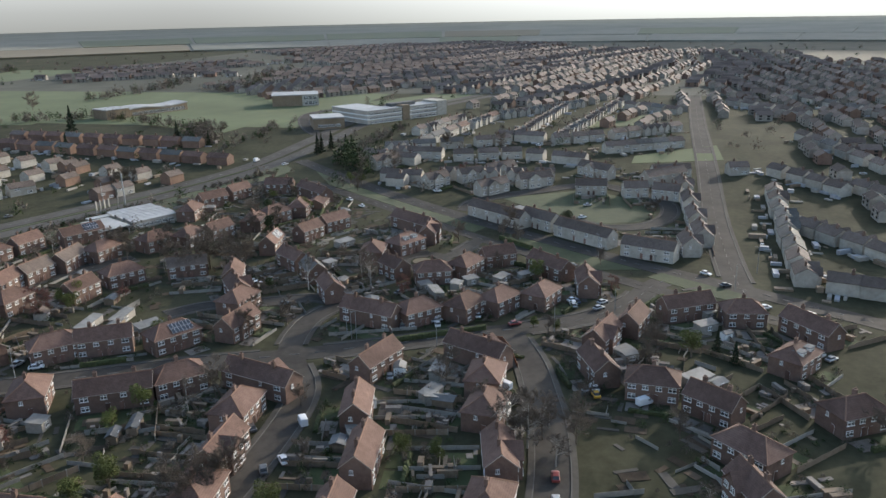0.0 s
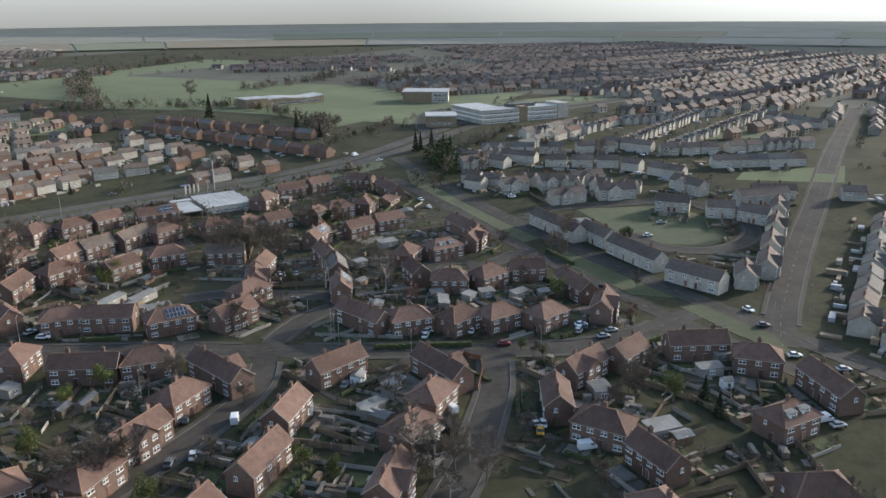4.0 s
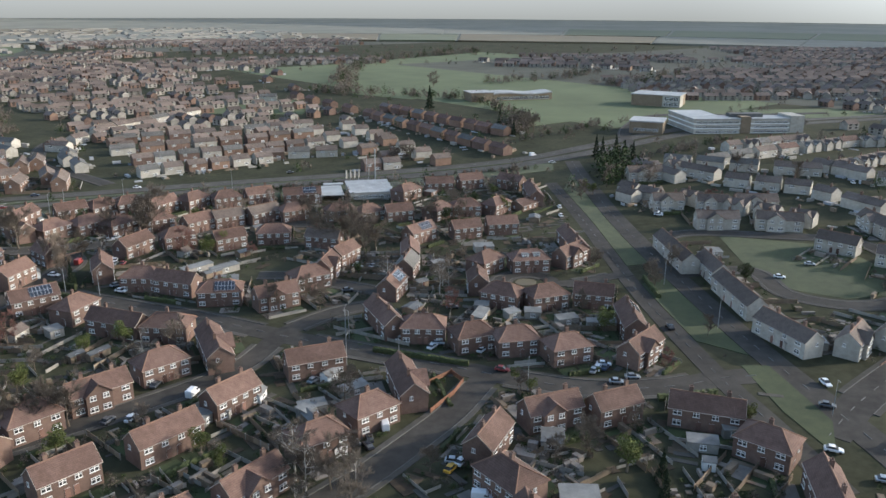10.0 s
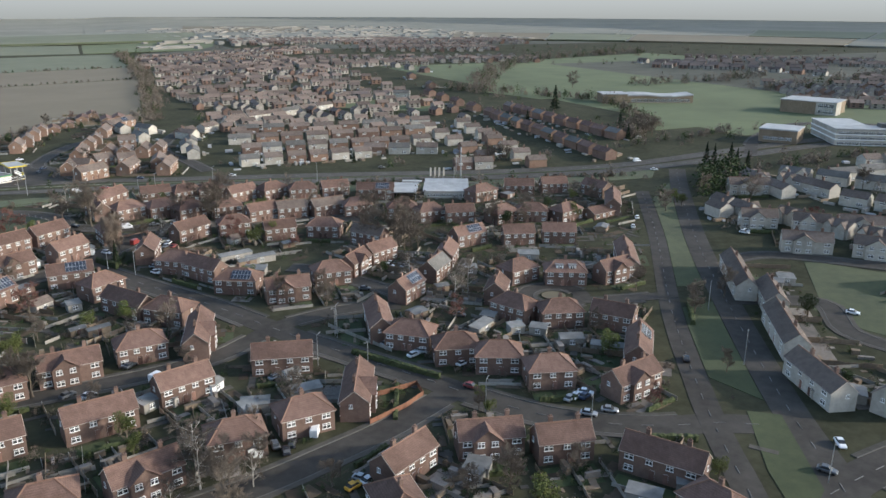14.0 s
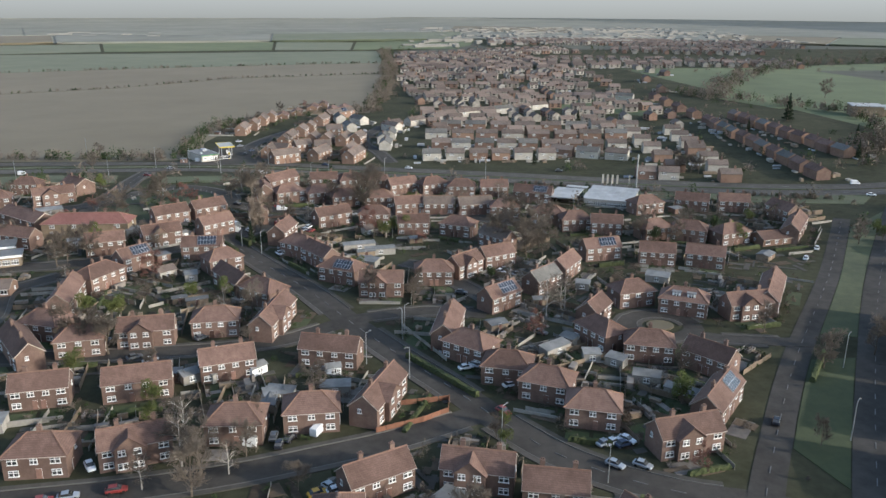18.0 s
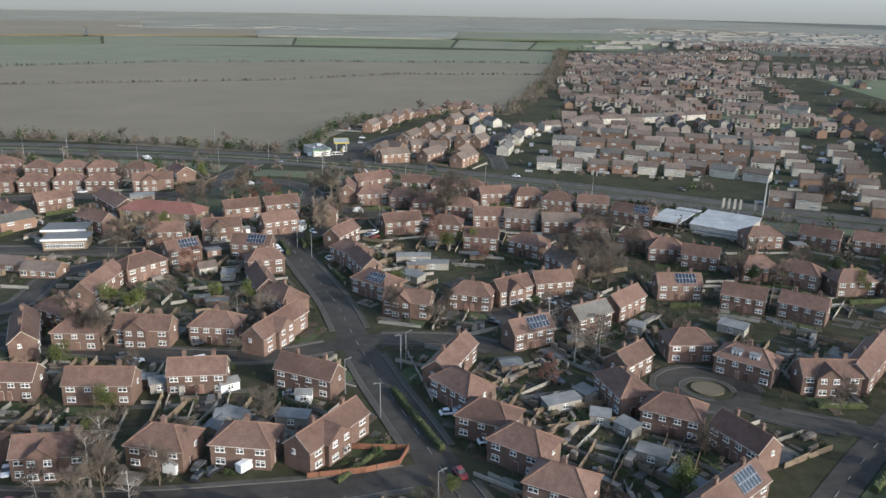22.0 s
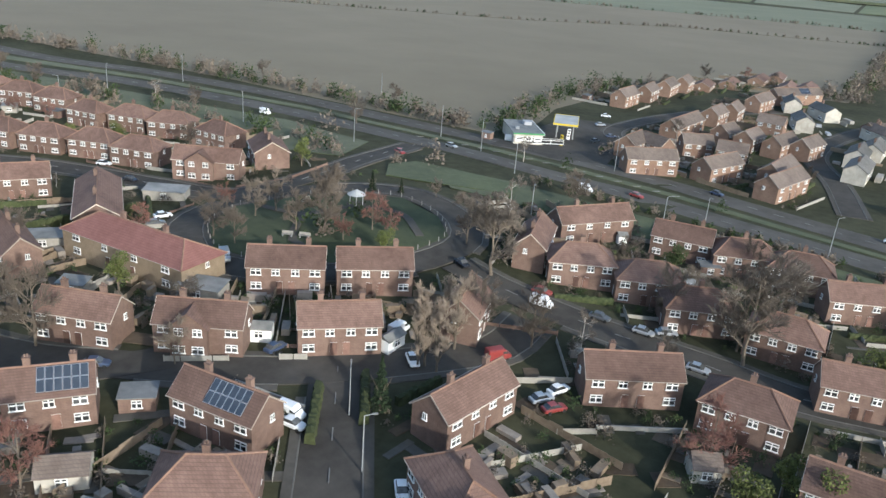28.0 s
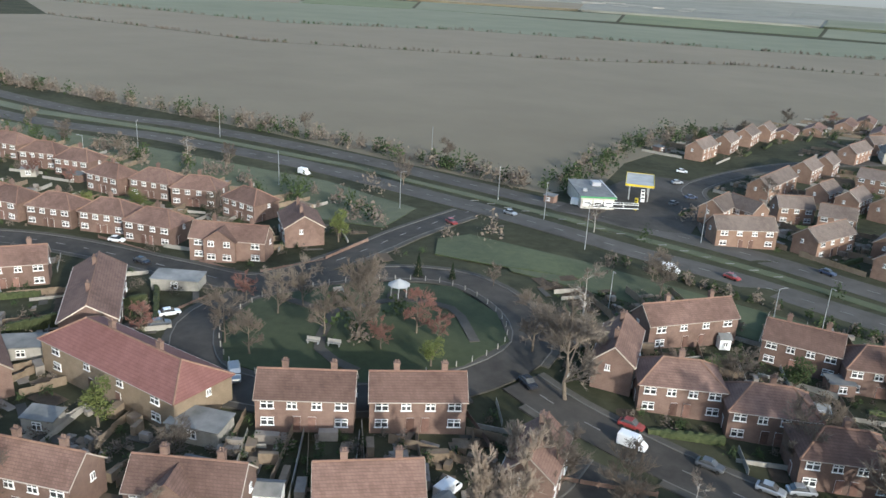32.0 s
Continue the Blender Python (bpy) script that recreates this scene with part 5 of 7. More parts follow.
field("grass island by the main road", [(-43.6, 174.3), (-39.2, 165.7), (-28.6, 167), (-14, 172.3), (-15.5, 179), (-28.2, 180.1), (-40.4, 180.9)], M_LAWN, 0.15)
field("round island of the turning circle", [(94.7 + 3.0 * math.cos(k * math.pi / 6), 27.7 + 2.7 * math.sin(k * math.pi / 6)) for k in range(12)], M_SOIL, 0.25)
field("green wedge between terraces", [(162.3, 391.4), (193.1, 426.5), (236.8, 395.5), (223.6, 346.7), (206.1, 332.6)], M_PASTURE, 0.07)
field("green behind the white houses", [(314.2, 1.3), (346.3, -2.1), (381, -41.5), (338.4, -40.9)], M_PASTURE, 0.1)
field("small park among white houses", [(231.5, -27.5), (245.6, -28.4), (272.4, -65.1), (241.7, -65.9)], M_PASTURE, 0.1)

# ---- trees ----
def twig(bm, a, b, r):
    """A tapering three-sided twig."""
    w = (b - a).normalized()
    u = w.orthogonal().normalized() * r
    v = w.cross(u)
    base = [bm.verts.new(a + u), bm.verts.new(a - u * 0.5 + v * 0.87), bm.verts.new(a - u * 0.5 - v * 0.87)]
    tip = bm.verts.new(b)
    for i in range(3):
        bm.faces.new((base[i], base[(i + 1) % 3], tip))


def bare_tree(seed, spread=0.42, limbs=7, trunk=0.3, density=1.0, droop=0.0, upright=0.0):
    """Trunk and limbs, and the crown of fine twigs, of a tree one metre high."""
    rng = random.Random(seed)
    wood, crown = bmesh.new(), bmesh.new()
    p, way, r = Vector((0, 0, -0.03)), Vector((0, 0, 1)), 0.026
    spine = [(p.copy(), r)]
    for k in range(5):
        q = p + (way + Vector((rng.uniform(-0.1, 0.1), rng.uniform(-0.1, 0.1), 0))) * (0.17 if k else trunk)
        tube(wood, p, q, r, r * 0.78, 7, cap=False)
        p, r = q, r * 0.78
        spine.append((p.copy(), r))

    def fork(a, way, length, r, depth):
        b = a + way * length
        if depth <= 1:
            tube(wood, a, b, r, r * 0.55, 4, cap=False)
        else:
            twig(crown, a, b, max(r, 0.0042))
        if depth >= 3:
            return
        n = int((6 if depth == 1 else 7 if depth == 0 else 7) * density)
        for _ in range(n):
            t = rng.uniform(0.35, 1.0)
            d = (way + Vector((rng.gauss(0, 1), rng.gauss(0, 1), rng.gauss(0.25 - droop, 0.7) + upright)) * 0.62).normalized()
            fork(a + (b - a) * t, d, length * rng.uniform(0.45, 0.72), r * 0.5, depth + 1)

    for k in range(limbs):
        a, ra = spine[rng.choice((1, 2, 2, 3, 3, 4, 5))]
        ang = k * 2.4 + rng.uniform(-0.4, 0.4)
        up = rng.uniform(0.35, 1.0) + upright * 2
        d = Vector((math.cos(ang), math.sin(ang), up)).normalized()
        fork(a, d, spread * rng.uniform(0.7, 1.05), ra * 0.62, 0)
    fork(spine[-1][0], Vector((0, 0, 1)), spread * 0.5, 0.008, 0)
    return wood, crown


def leaf_tree(seed, lobes=9, leaves=190, wide=0.3, cone=False):
    rng = random.Random(seed)
    wood, crown = bmesh.new(), bmesh.new()
    tube(wood, (0, 0, -0.03), (0, 0, 0.55), 0.03, 0.015, 7)
    for k in range(5):
        a = k * 1.3
        tube(wood, (0, 0, 0.25), (0.2 * math.cos(a), 0.2 * math.sin(a), 0.6), 0.012, 0.005, 5, cap=False)

    def leaf(p, size):
        n = Vector((rng.gauss(0, 1), rng.gauss(0, 1), rng.gauss(0.3, 1))).normalized()
        u = n.orthogonal().normalized()
        u.rotate(Matrix.Rotation(rng.uniform(0, 6.28), 3, n))
        v = n.cross(u)
        crown.faces.new([crown.verts.new(p + u * size), crown.verts.new(p + v * size * 0.7), crown.verts.new(p - u * size), crown.verts.new(p - v * size * 0.7)])

    if cone:
        for k in range(leaves * lobes):
            h = rng.random() ** 1.3
            rad = (1 - h) * wide * rng.uniform(0.55, 1.0) * (0.85 + 0.3 * math.sin(h * 40))
            a = rng.uniform(0, 6.28)
            leaf(Vector((rad * math.cos(a), rad * math.sin(a), 0.06 + 0.94 * h)), rng.uniform(0.014, 0.03))
    else:
        for _ in range(lobes):
            a, d = rng.uniform(0, 6.28), rng.uniform(0, wide * 0.8)
            c = Vector((d * math.cos(a), d * math.sin(a), rng.uniform(0.42, 0.82)))
            s = rng.uniform(0.13, 0.21)
            for _ in range(leaves):
                q = Vector((rng.gauss(0, 1), rng.gauss(0, 1), rng.gauss(0, 1))).normalized() * s * rng.uniform(0.6, 1.05)
                leaf(c + q, rng.uniform(0.012, 0.028))
    return wood, crown


TREE_KINDS = {}


def tree_kind(kind, makers, bark, leaf, label):
    TREE_KINDS[kind] = ([(mesh_of("trunk", a, bark), mesh_of("crown", b, leaf)) for a, b in makers], label)


tree_kind("bare", [bare_tree(s, 0.36, 11, 0.24, 1.0, 0, 0.15) for s in (1, 2, 3, 4)], M_BARK, M_TWIG, "bare winter tree with a fine brown crown of twigs")
tree_kind("birch", [bare_tree(s, 0.3, 9, 0.25, 0.9, 0.35) for s in (11, 12)], surface("pale_birch_bark", (0.32, 0.29, 0.25), (0.5, 0.47, 0.42), 2.0, 0.9), M_TWIG, "slim bare birch with pale trunk and drooping twigs")
tree_kind("poplar", [bare_tree(s, 0.26, 10, 0.18, 1.0, 0, 0.8) for s in (21, 22)], M_BARK, surface("pale_poplar_twigs", (0.22, 0.17, 0.13), (0.34, 0.28, 0.22), 0.8, 0.95), "upright bare tree with pale brown branches")
tree_kind("russet", [bare_tree(s, 0.36, 9, 0.2, 1.15) for s in (31, 32)], M_BARK, M_TWIGR, "small tree with reddish brown winter twigs")
tree_kind("leafy", [leaf_tree(s) for s in (41, 42, 43)], M_BARK, M_LEAFY, "dense evergreen shrub tree with yellow-green leaves")
tree_kind("dark", [leaf_tree(s) for s in (44, 45)], M_BARK, M_LEAF, "dense dark evergreen bush")
tree_kind("bluish", [leaf_tree(51, 9, 200, 0.28, True)], M_BARK, surface("blue_spruce", (0.045, 0.06, 0.05), (0.10, 0.125, 0.11), 0.9, 0.95), "blue-green spruce in a front garden")
tree_kind("conifer", [leaf_tree(s, 9, 200, 0.22, True) for s in (61, 62)], M_BARK, M_CONIFER, "tall dark conifer with a pointed crown")


def tree(x, y, high, kind="bare"):
    meshes, label = TREE_KINDS[kind]
    rng = random.Random(int(x * 31 + y * 17))
    t = tagged(new("tree"), label, "tree", "trees")
    tr, cr = rng.choice(meshes)
    wide = rng.uniform(0.9, 1.12) * (1.15 if kind in ("leafy", "dark") else 1.0)
    t.matrix_basis = pose(x, y, gz(x, y), 0, 0, rng.uniform(0, 360)) @ Matrix.Diagonal((high * wide * 1.1, high * wide * 1.1, high * 1.15, 1))
    shared("trunk", tr, t)
    shared("crown", cr, t)
    return t


# ---- vehicles ----
def loft(bm, sections, mi=0):
    """Joins rings of equal length, closed at both ends."""
    rings = [[bm.verts.new(p) for p in s] for s in sections]
    for r, s in zip(rings, rings[1:]):
        n = len(r)
        for i in range(n):
            bm.faces.new((r[i], r[(i + 1) % n], s[(i + 1) % n], s[i])).material_index = mi
    bm.faces.new(rings[0][::-1]).material_index = mi
    bm.faces.new(rings[-1]).material_index = mi
    bmesh.ops.recalc_face_normals(bm, faces=bm.faces)


def hoop(x, half, z0, z1, r=0.12):
    """A rounded cross-section at x."""
    return [(x, -half, z0 + r), (x, -half + r, z0), (x, half - r, z0), (x, half, z0 + r), (x, half, z1 - r), (x, half - r, z1), (x, -half + r, z1), (x, -half, z1 - r)]


def car_meshes(style):
    body, cabin, roof = bmesh.new(), bmesh.new(), bmesh.new()
    if style == "van":
        loft(body, [hoop(-2.4, 0.9, 0.35, 2.2, 0.1), hoop(-2.3, 0.95, 0.28, 2.3, 0.12), hoop(1.0, 0.95, 0.28, 2.3, 0.12), hoop(1.75, 0.93, 0.28, 1.35, 0.12), hoop(2.45, 0.85, 0.32, 1.0, 0.12), hoop(2.55, 0.75, 0.4, 0.8, 0.12)])
        loft(cabin, [hoop(0.55, 0.962, 1.35, 1.95, 0.05), hoop(1.0, 0.962, 1.35, 1.95, 0.05), hoop(1.6, 0.935, 1.3, 1.62, 0.05)])
        loft(roof, [hoop(-2.2, 0.8, 2.28, 2.36, 0.03), hoop(0.9, 0.8, 2.28, 2.36, 0.03)])
    else:
        loft(body, [hoop(-2.05, 0.72, 0.38, 0.8, 0.1), hoop(-1.9, 0.85, 0.28, 0.92, 0.14), hoop(0.9, 0.87, 0.26, 0.92, 0.14), hoop(1.85, 0.8, 0.28, 0.76, 0.14), hoop(2.05, 0.66, 0.36, 0.62, 0.1)])
        rear = -1.75 if style == "hatch" else -1.5
        loft(cabin, [hoop(rear - 0.15, 0.7, 0.85, 0.95, 0.03), hoop(rear + 0.45, 0.72, 0.85, 1.4, 0.1), hoop(0.25, 0.72, 0.85, 1.42, 0.1), hoop(0.95, 0.72, 0.84, 0.93, 0.03)])
        loft(roof, [hoop(rear + 0.4, 0.62, 1.38, 1.45, 0.03), hoop(0.2, 0.62, 1.39, 1.47, 0.03)])
    wheel = bmesh.new()
    tube(wheel, (0, -0.1, 0), (0, 0.1, 0), 0.31, 0.31, 14)
    hub = bmesh.new()
    tube(hub, (0, -0.115, 0), (0, 0.115, 0), 0.19, 0.19, 10)
    return body, cabin, roof, wheel, hub


CAR_MESHES = {}


def car(x, y, turn, paint, style="saloon"):
    if style not in CAR_MESHES:
        b, c, r, w, u = car_meshes(style)
        top = mesh_of("top", r)
        b.from_mesh(top)
        bpy.data.meshes.remove(top)
        wh = mesh_of("wheel", w, M_RUBBER)
        CAR_MESHES[style] = (b, c, r, wh, mesh_of("rim", u, M_ALU), {})
    b, c, r, wh, rim, done = CAR_MESHES[style]
    if paint not in done:
        m = PAINTS[paint]
        done[paint] = (mesh_of("body", b.copy(), m), mesh_of("glazing", c.copy(), M_GLASS))
    kind = "van" if style == "van" else "car"
    v = thing(kind, f"{paint} {'van' if kind == 'van' else 'family car'} parked by the kerb", kind, "parked vehicles")
    v.matrix_basis = pose(x, y, gz(x, y) + 0.12, 0, 0, turn) @ (Matrix.Diagonal((0.66, 0.7, 0.68, 1)) if style == "van" else Matrix.Diagonal((0.74, 0.76, 0.76, 1)))
    for name, me in zip(("body", "glazing"), done[paint]):
        shared(name, me, v)
    fx, rx = (1.6, -1.5) if style == "van" else (1.3, -1.25)
    for wx in (fx, rx):
        for wy in (-0.8, 0.8):
            shared("wheel", wh, v, wx, wy, 0.31)
    return v


# ---- street lamps ----
def lamp_parts(high):
    pole, arm, head = bmesh.new(), bmesh.new(), bmesh.new()
    tube(pole, (0, 0, -0.3), (0, 0, high), 0.09, 0.05, 8)
    tube(arm, (0, 0, high), (0.9, 0, high + 0.15), 0.045, 0.035, 6)
    box(head, 0.75, 1.3, -0.1, 0.1, high + 0.1, high + 0.22)
    return mesh_of("pole", pole, M_METAL), mesh_of("arm", arm, M_METAL), mesh_of("lamp_head", head, M_SHEET)


LAMP_MESHES = {}


def street_lamp(x, y, high=6.5):
    if high not in LAMP_MESHES:
        LAMP_MESHES[high] = lamp_parts(high)
    h = thing("street_lamp", "slim grey steel street lamp with a short arm", "street lamp", "street lamps")
    rng = random.Random(int(x * 5 + y * 3))
    h.matrix_basis = pose(x, y, gz(x, y), 0, 0, rng.choice((40, 120, 220, 300)))
    for name, me in zip(("pole", "arm", "lamp_head"), LAMP_MESHES[high]):
        shared(name, me, h)


# ---- sheds, garages, conservatories ----
def outbuilding(x, y, turn, long, deep, kind):
    skin = {"white": (M_WHITE, M_SHEET, "white conservatory with a pale roof", "conservatory"), "sheet": (M_FENCE, M_SHEET, "garage with a pale sheet roof in a back garden", "garage"), "felt": (M_WOOD, M_FELT, "timber garden shed with a grey felt roof", "shed"), "gable": (M_RENDER, M_ROOFB, "small gabled garage with white bargeboards", "garage"), "brick": (M_WALL, M_FELT, "small brick outhouse with a flat roof", "outhouse")}[kind]
    high = 1.75 if kind != "felt" else 1.55
    h = thing(skin[3], skin[2], skin[3], "garden buildings")
    h.matrix_basis = pose(x, y, gz(x, y), 0, 0, turn)
    a, b = long / 2, deep / 2
    bm = bmesh.new()
    box(bm, -a, a, -b, b, -0.2, high)
    part("wall", bm, skin[0], h)
    bm = bmesh.new()
    rise = {"white": 0.6, "sheet": 0.35, "felt": 0.5, "gable": 1.2, "brick": 0.1}[kind]
    if kind in ("sheet", "brick"):
        slab(bm, [(-a - 0.15, -b - 0.15, high + 0.1), (a + 0.15, -b - 0.15, high + 0.1), (a + 0.15, b + 0.15, high + 0.1 + rise), (-a - 0.15, b + 0.15, high + 0.1 + rise)], 0.12)
    else:
        for s in (-1, 1):
            q = [(-a - 0.15, s * (b + 0.2), high), (a + 0.15, s * (b + 0.2), high), (a + 0.15, 0, high + rise), (-a - 0.15, 0, high + rise)]
            slab(bm, q if s < 0 else q[::-1], 0.09)
    part("roof", bm, skin[1], h)
    if kind in ("white", "gable", "brick", "sheet"):
        me = WIN_M if long > 2.5 else WIN_S
        shared("window", me, h, 0, -b - 0.02, 0.6)
    if kind == "felt":
        shared("door", DOOR, h, 0, -b - 0.02, 0.0)



# ---- vehicles where they stand ----
car(-11.5, -15.2, -62, "white")
car(-15.5, -23.4, 10, "red")
car(-12.3, -22.7, 10, "silver")
car(-6, -21.9, 9, "red", "hatch")
car(15, -9.8, 86, "grey")
car(16.1, -12.3, 81, "black")
car(46.7, 18.8, 15, "silver")
car(49.4, 11.3, 18, "white")
car(56.4, 3.4, 20, "white")
car(67.1, -17.9, 26, "silver")
car(70, -18.5, 21, "blue")
car(66.7, -24, -45, "silver")
car(67.1, 65.6, -34, "white")
car(71, 63.4, 9, "silver")
car(9.5, 85.8, -56, "white")
car(-2.2, 35.1, -70, "silver")
car(-21.7, 31.6, 82, "white")
car(53.4, 66.5, 21, "grey")
car(67.7, 26, -34, "grey")
car(160, 74.5, 56, "white")
car(152.1, 66.8, 53, "white")
car(53.2, -6, -57, "red")
car(-5.4, 111.4, 82, "white", "van")
car(-0.6, 106.4, -49, "white")
car(-3.9, 187.9, -3, "white", "van")
car(-15.6, 99.3, 82, "blue")
car(-30.4, 85.9, 32, "blue")
car(-79.1, 136.9, 3, "black")
car(-92.2, 142.3, 21, "white")
car(-57.8, 123.8, 60, "white")
car(-56.2, 120.6, 56, "grey")
car(-41.4, 201, -14, "silver")
car(-47.2, 185.8, -27, "red")
car(5.8, 193.5, -18, "red")
car(20.1, 209.9, -22, "blue")
car(-7.2, 134.3, -33, "black")
car(6, 134, -1, "red")
car(7.2, 130.4, -4, "white", "van")
car(15.4, 132.1, -3, "grey")
car(21.7, 131.9, -3, "silver")
car(30.1, 126.4, -5, "silver")
car(40.8, 136.6, 20, "white")
car(7.6, 113.5, 50, "red", "van")
car(16.5, 111, 62, "white")
car(15.4, 108.1, 53, "silver")
car(17.3, 107.1, 51, "red")
car(-99.2, 203.1, -7, "white", "van")
car(-22.6, 98.2, 22, "grey")
car(24.5, 133.7, 27, "silver")
car(-23.3, 274.8, 12, "white")
car(-14.2, 247.3, 40, "blue")
car(-16.2, 238.1, 71, "grey")
car(-21, 260.6, 39, "silver")
car(-36.6, 113, -40, "grey")
car(-37, 115.1, -41, "silver", "van")
car(-6.4, 89.9, -1, "white", "van")
car(-5.1, 88.6, -1, "white")
car(10, 90.7, 0, "silver")
car(-10.7, 21.4, 42, "white")
car(-14.1, 23.2, 31, "grey")
car(1.3, 23.3, 37, "white", "van")
car(-2.6, 31.2, 42, "grey")
car(22, -9, 62, "white", "van")
car(17.6, -10.7, 62, "black")
car(22.4, -26.1, 21, "yellow")
car(25, -25.7, 21, "white")
car(27.2, -26.3, 26, "white", "van")
car(20.9, -34.9, -48, "white", "van")
car(74.6, -62.2, -62, "white")
car(71.9, -71.4, -58, "silver")
car(97.5, -50.2, -124, "white")
car(48.3, -69, -46, "white", "van")
car(47.3, -71.3, -46, "silver")
car(70.8, -24.6, -41, "silver")
car(48.3, 18.3, -53, "white")
car(51.5, 12.1, -48, "silver")
car(58.5, 3.5, -43, "white")
car(70.9, -17.4, -48, "white")
car(21.6, 13.8, 21, "silver")
car(262.3, 16.9, 36, "white")
car(178.2, 45.1, -50, "white")
car(149.8, -13.4, -57, "white")
car(165.5, -14, -57, "silver")
car(54.6, 51.8, -23, "grey")
car(68.5, 67.3, -13, "silver")
car(68.6, -17.7, 26, "white")
car(24.1, -24.9, -52, "silver")
car(97.8, -14.7, 55, "black")
car(88.9, -54.5, -62, "grey")
car(-33.6, 220.4, 13, "white", "van")
car(116.3, 189.2, -20, "grey")
car(54.8, 200.8, -19, "white")
car(216, 141.3, -12, "white", "van")
car(211.1, 124.6, -30, "white")
car(176.7, 44.3, -60, "white")

# ---- single trees ----
tree(-2.4, 134.5, 9.5, "bare")
tree(0.9, 106.7, 7.5, "poplar")
tree(2.6, 106.4, 7.0, "poplar")
tree(0.4, 105.7, 6.5, "poplar")
tree(35, 131.7, 10.5, "bare")
tree(33.7, 135.4, 8.5, "bare")
tree(-23.4, 90.8, 4.0, "bare")
tree(-21.7, 97.6, 4.6, "bluish")
tree(-42.5, 100.3, 5.0, "leafy")
tree(10.1, 118.7, 5.5, "bare")
tree(-39.9, 85.4, 7.0, "bare")
tree(23.6, 138.1, 6.0, "bare")
tree(-2.2, 175.3, 5.0, "bare")
tree(-4.9, 180.6, 4.0, "bare")
tree(-30.5, 131.3, 8.0, "bare")
tree(-32.9, 136.3, 6.0, "bare")
tree(-25, 136.9, 5.0, "russet")
tree(-21.6, 137, 3.5, "russet")
tree(-26.5, 130.6, 3.5, "russet")
tree(-52.1, 133.1, 3.5, "russet")
tree(-35, 129.6, 5.0, "bare")
tree(-44.7, 131.5, 4.5, "bare")
tree(-39.7, 120.5, 4.5, "bare")
tree(-44.6, 121.1, 5.0, "bare")
tree(-35.5, 154.2, 3.5, "conifer")
tree(-30.5, 156.4, 2.6, "conifer")
tree(-24.1, 158.4, 2.6, "bare")
tree(-43.2, 135.3, 5.0, "bare")
tree(-65.1, 101.5, 5.5, "bare")
tree(26.2, 124.8, 3.5, "bare")
tree(0.9, 96.2, 6.0, "conifer")
tree(2, -16.4, 6.5, "birch")
tree(-2.6, -21.6, 4.5, "birch")
tree(4.7, -24.1, 6.0, "bare")
tree(14, 149.8, 5.0, "bare")
tree(2.1, 112.3, 7.0, "poplar")
tree(-0.3, 115, 6.0, "poplar")
tree(-47.1, 81.4, 6.5, "bare")
tree(-45.4, 84.6, 6.5, "bare")
tree(-28.1, 28.9, 6.5, "bare")
tree(-25.4, 27.5, 5.5, "bare")
tree(80, 87.8, 8.0, "bare")
tree(81.3, 82.6, 7.5, "bare")
tree(77.1, 85.2, 7.0, "bare")
tree(71.2, 35, 6.5, "birch")
tree(76, 37.2, 6.5, "birch")
tree(66.3, 24.7, 4.5, "russet")
tree(33.4, 50.9, 5.0, "bare")
tree(42.5, 45.4, 5.0, "bare")
tree(140.8, 83.3, 5.5, "leafy")
tree(142.5, 89.5, 5.0, "leafy")
tree(154.5, 103, 4.5, "leafy")
tree(39.2, 100.7, 5.5, "leafy")
tree(41.8, 106.2, 4.5, "leafy")
tree(32.1, 162.9, 5.0, "bare")
tree(113.8, 90, 5.5, "bare")
tree(170.5, 175.2, 6.0, "bare")
tree(50.4, -13.9, 3.2, "bare")
tree(51.6, -15.5, 2.8, "leafy")
tree(11.7, -7, 4.5, "bare")
tree(-5.7, -2.9, 4.0, "leafy")
tree(-22.3, 45.8, 5.0, "leafy")
tree(-23.7, 44.2, 4.5, "leafy")
tree(-18.6, 52.8, 4.0, "bare")
tree(38.2, 150.5, 6.0, "bare")
tree(79.6, 114, 6.0, "bare")
tree(89.8, 107.6, 5.5, "bare")
tree(133, 101.2, 5.0, "bare")
tree(89.7, 4.4, 4.0, "bare")
tree(117.8, 3.7, 4.5, "bare")
tree(101, -22.3, 3.5, "bare")
tree(-19.7, 26.1, 6.5, "bare")
tree(-22.4, 28, 6.0, "bare")
tree(5.1, -18.5, 6.0, "bare")
tree(2.1, -15, 5.0, "bare")
tree(9.2, -19.1, 4.5, "birch")
tree(36.5, -35.2, 4.0, "bare")
tree(42.6, -37.1, 5.0, "bare")
tree(43.6, -44, 6.0, "leafy")
tree(45.5, -49.1, 5.0, "conifer")
tree(41.7, -52.3, 4.5, "conifer")
tree(72.9, -48.2, 3.5, "leafy")
tree(7.1, 26.2, 3.6, "bare")
tree(-10, 18.3, 3.2, "bare")
tree(-6.1, 2.6, 5.0, "leafy")
tree(-0.9, 53.7, 5.0, "leafy")
tree(2.7, 36.5, 4.0, "leafy")
tree(19.5, -24.4, 3.6, "bare")
tree(66.2, 50.4, 6.5, "birch")
tree(75.5, 39, 6.5, "birch")
tree(131.6, 8.4, 6.0, "bare")
tree(195.8, 81.8, 6.0, "bare")
tree(235.9, 104.6, 8.0, "conifer")
tree(240.8, 103.5, 7.0, "conifer")
tree(184.1, 83.1, 4.5, "leafy")
tree(182.4, 77.8, 4.5, "leafy")
tree(248.8, 32.5, 6.0, "bare")
tree(250.6, 58.7, 6.0, "bare")
tree(272.3, 285.8, 13.0, "conifer")
tree(44.8, 104.8, 5.5, "leafy")
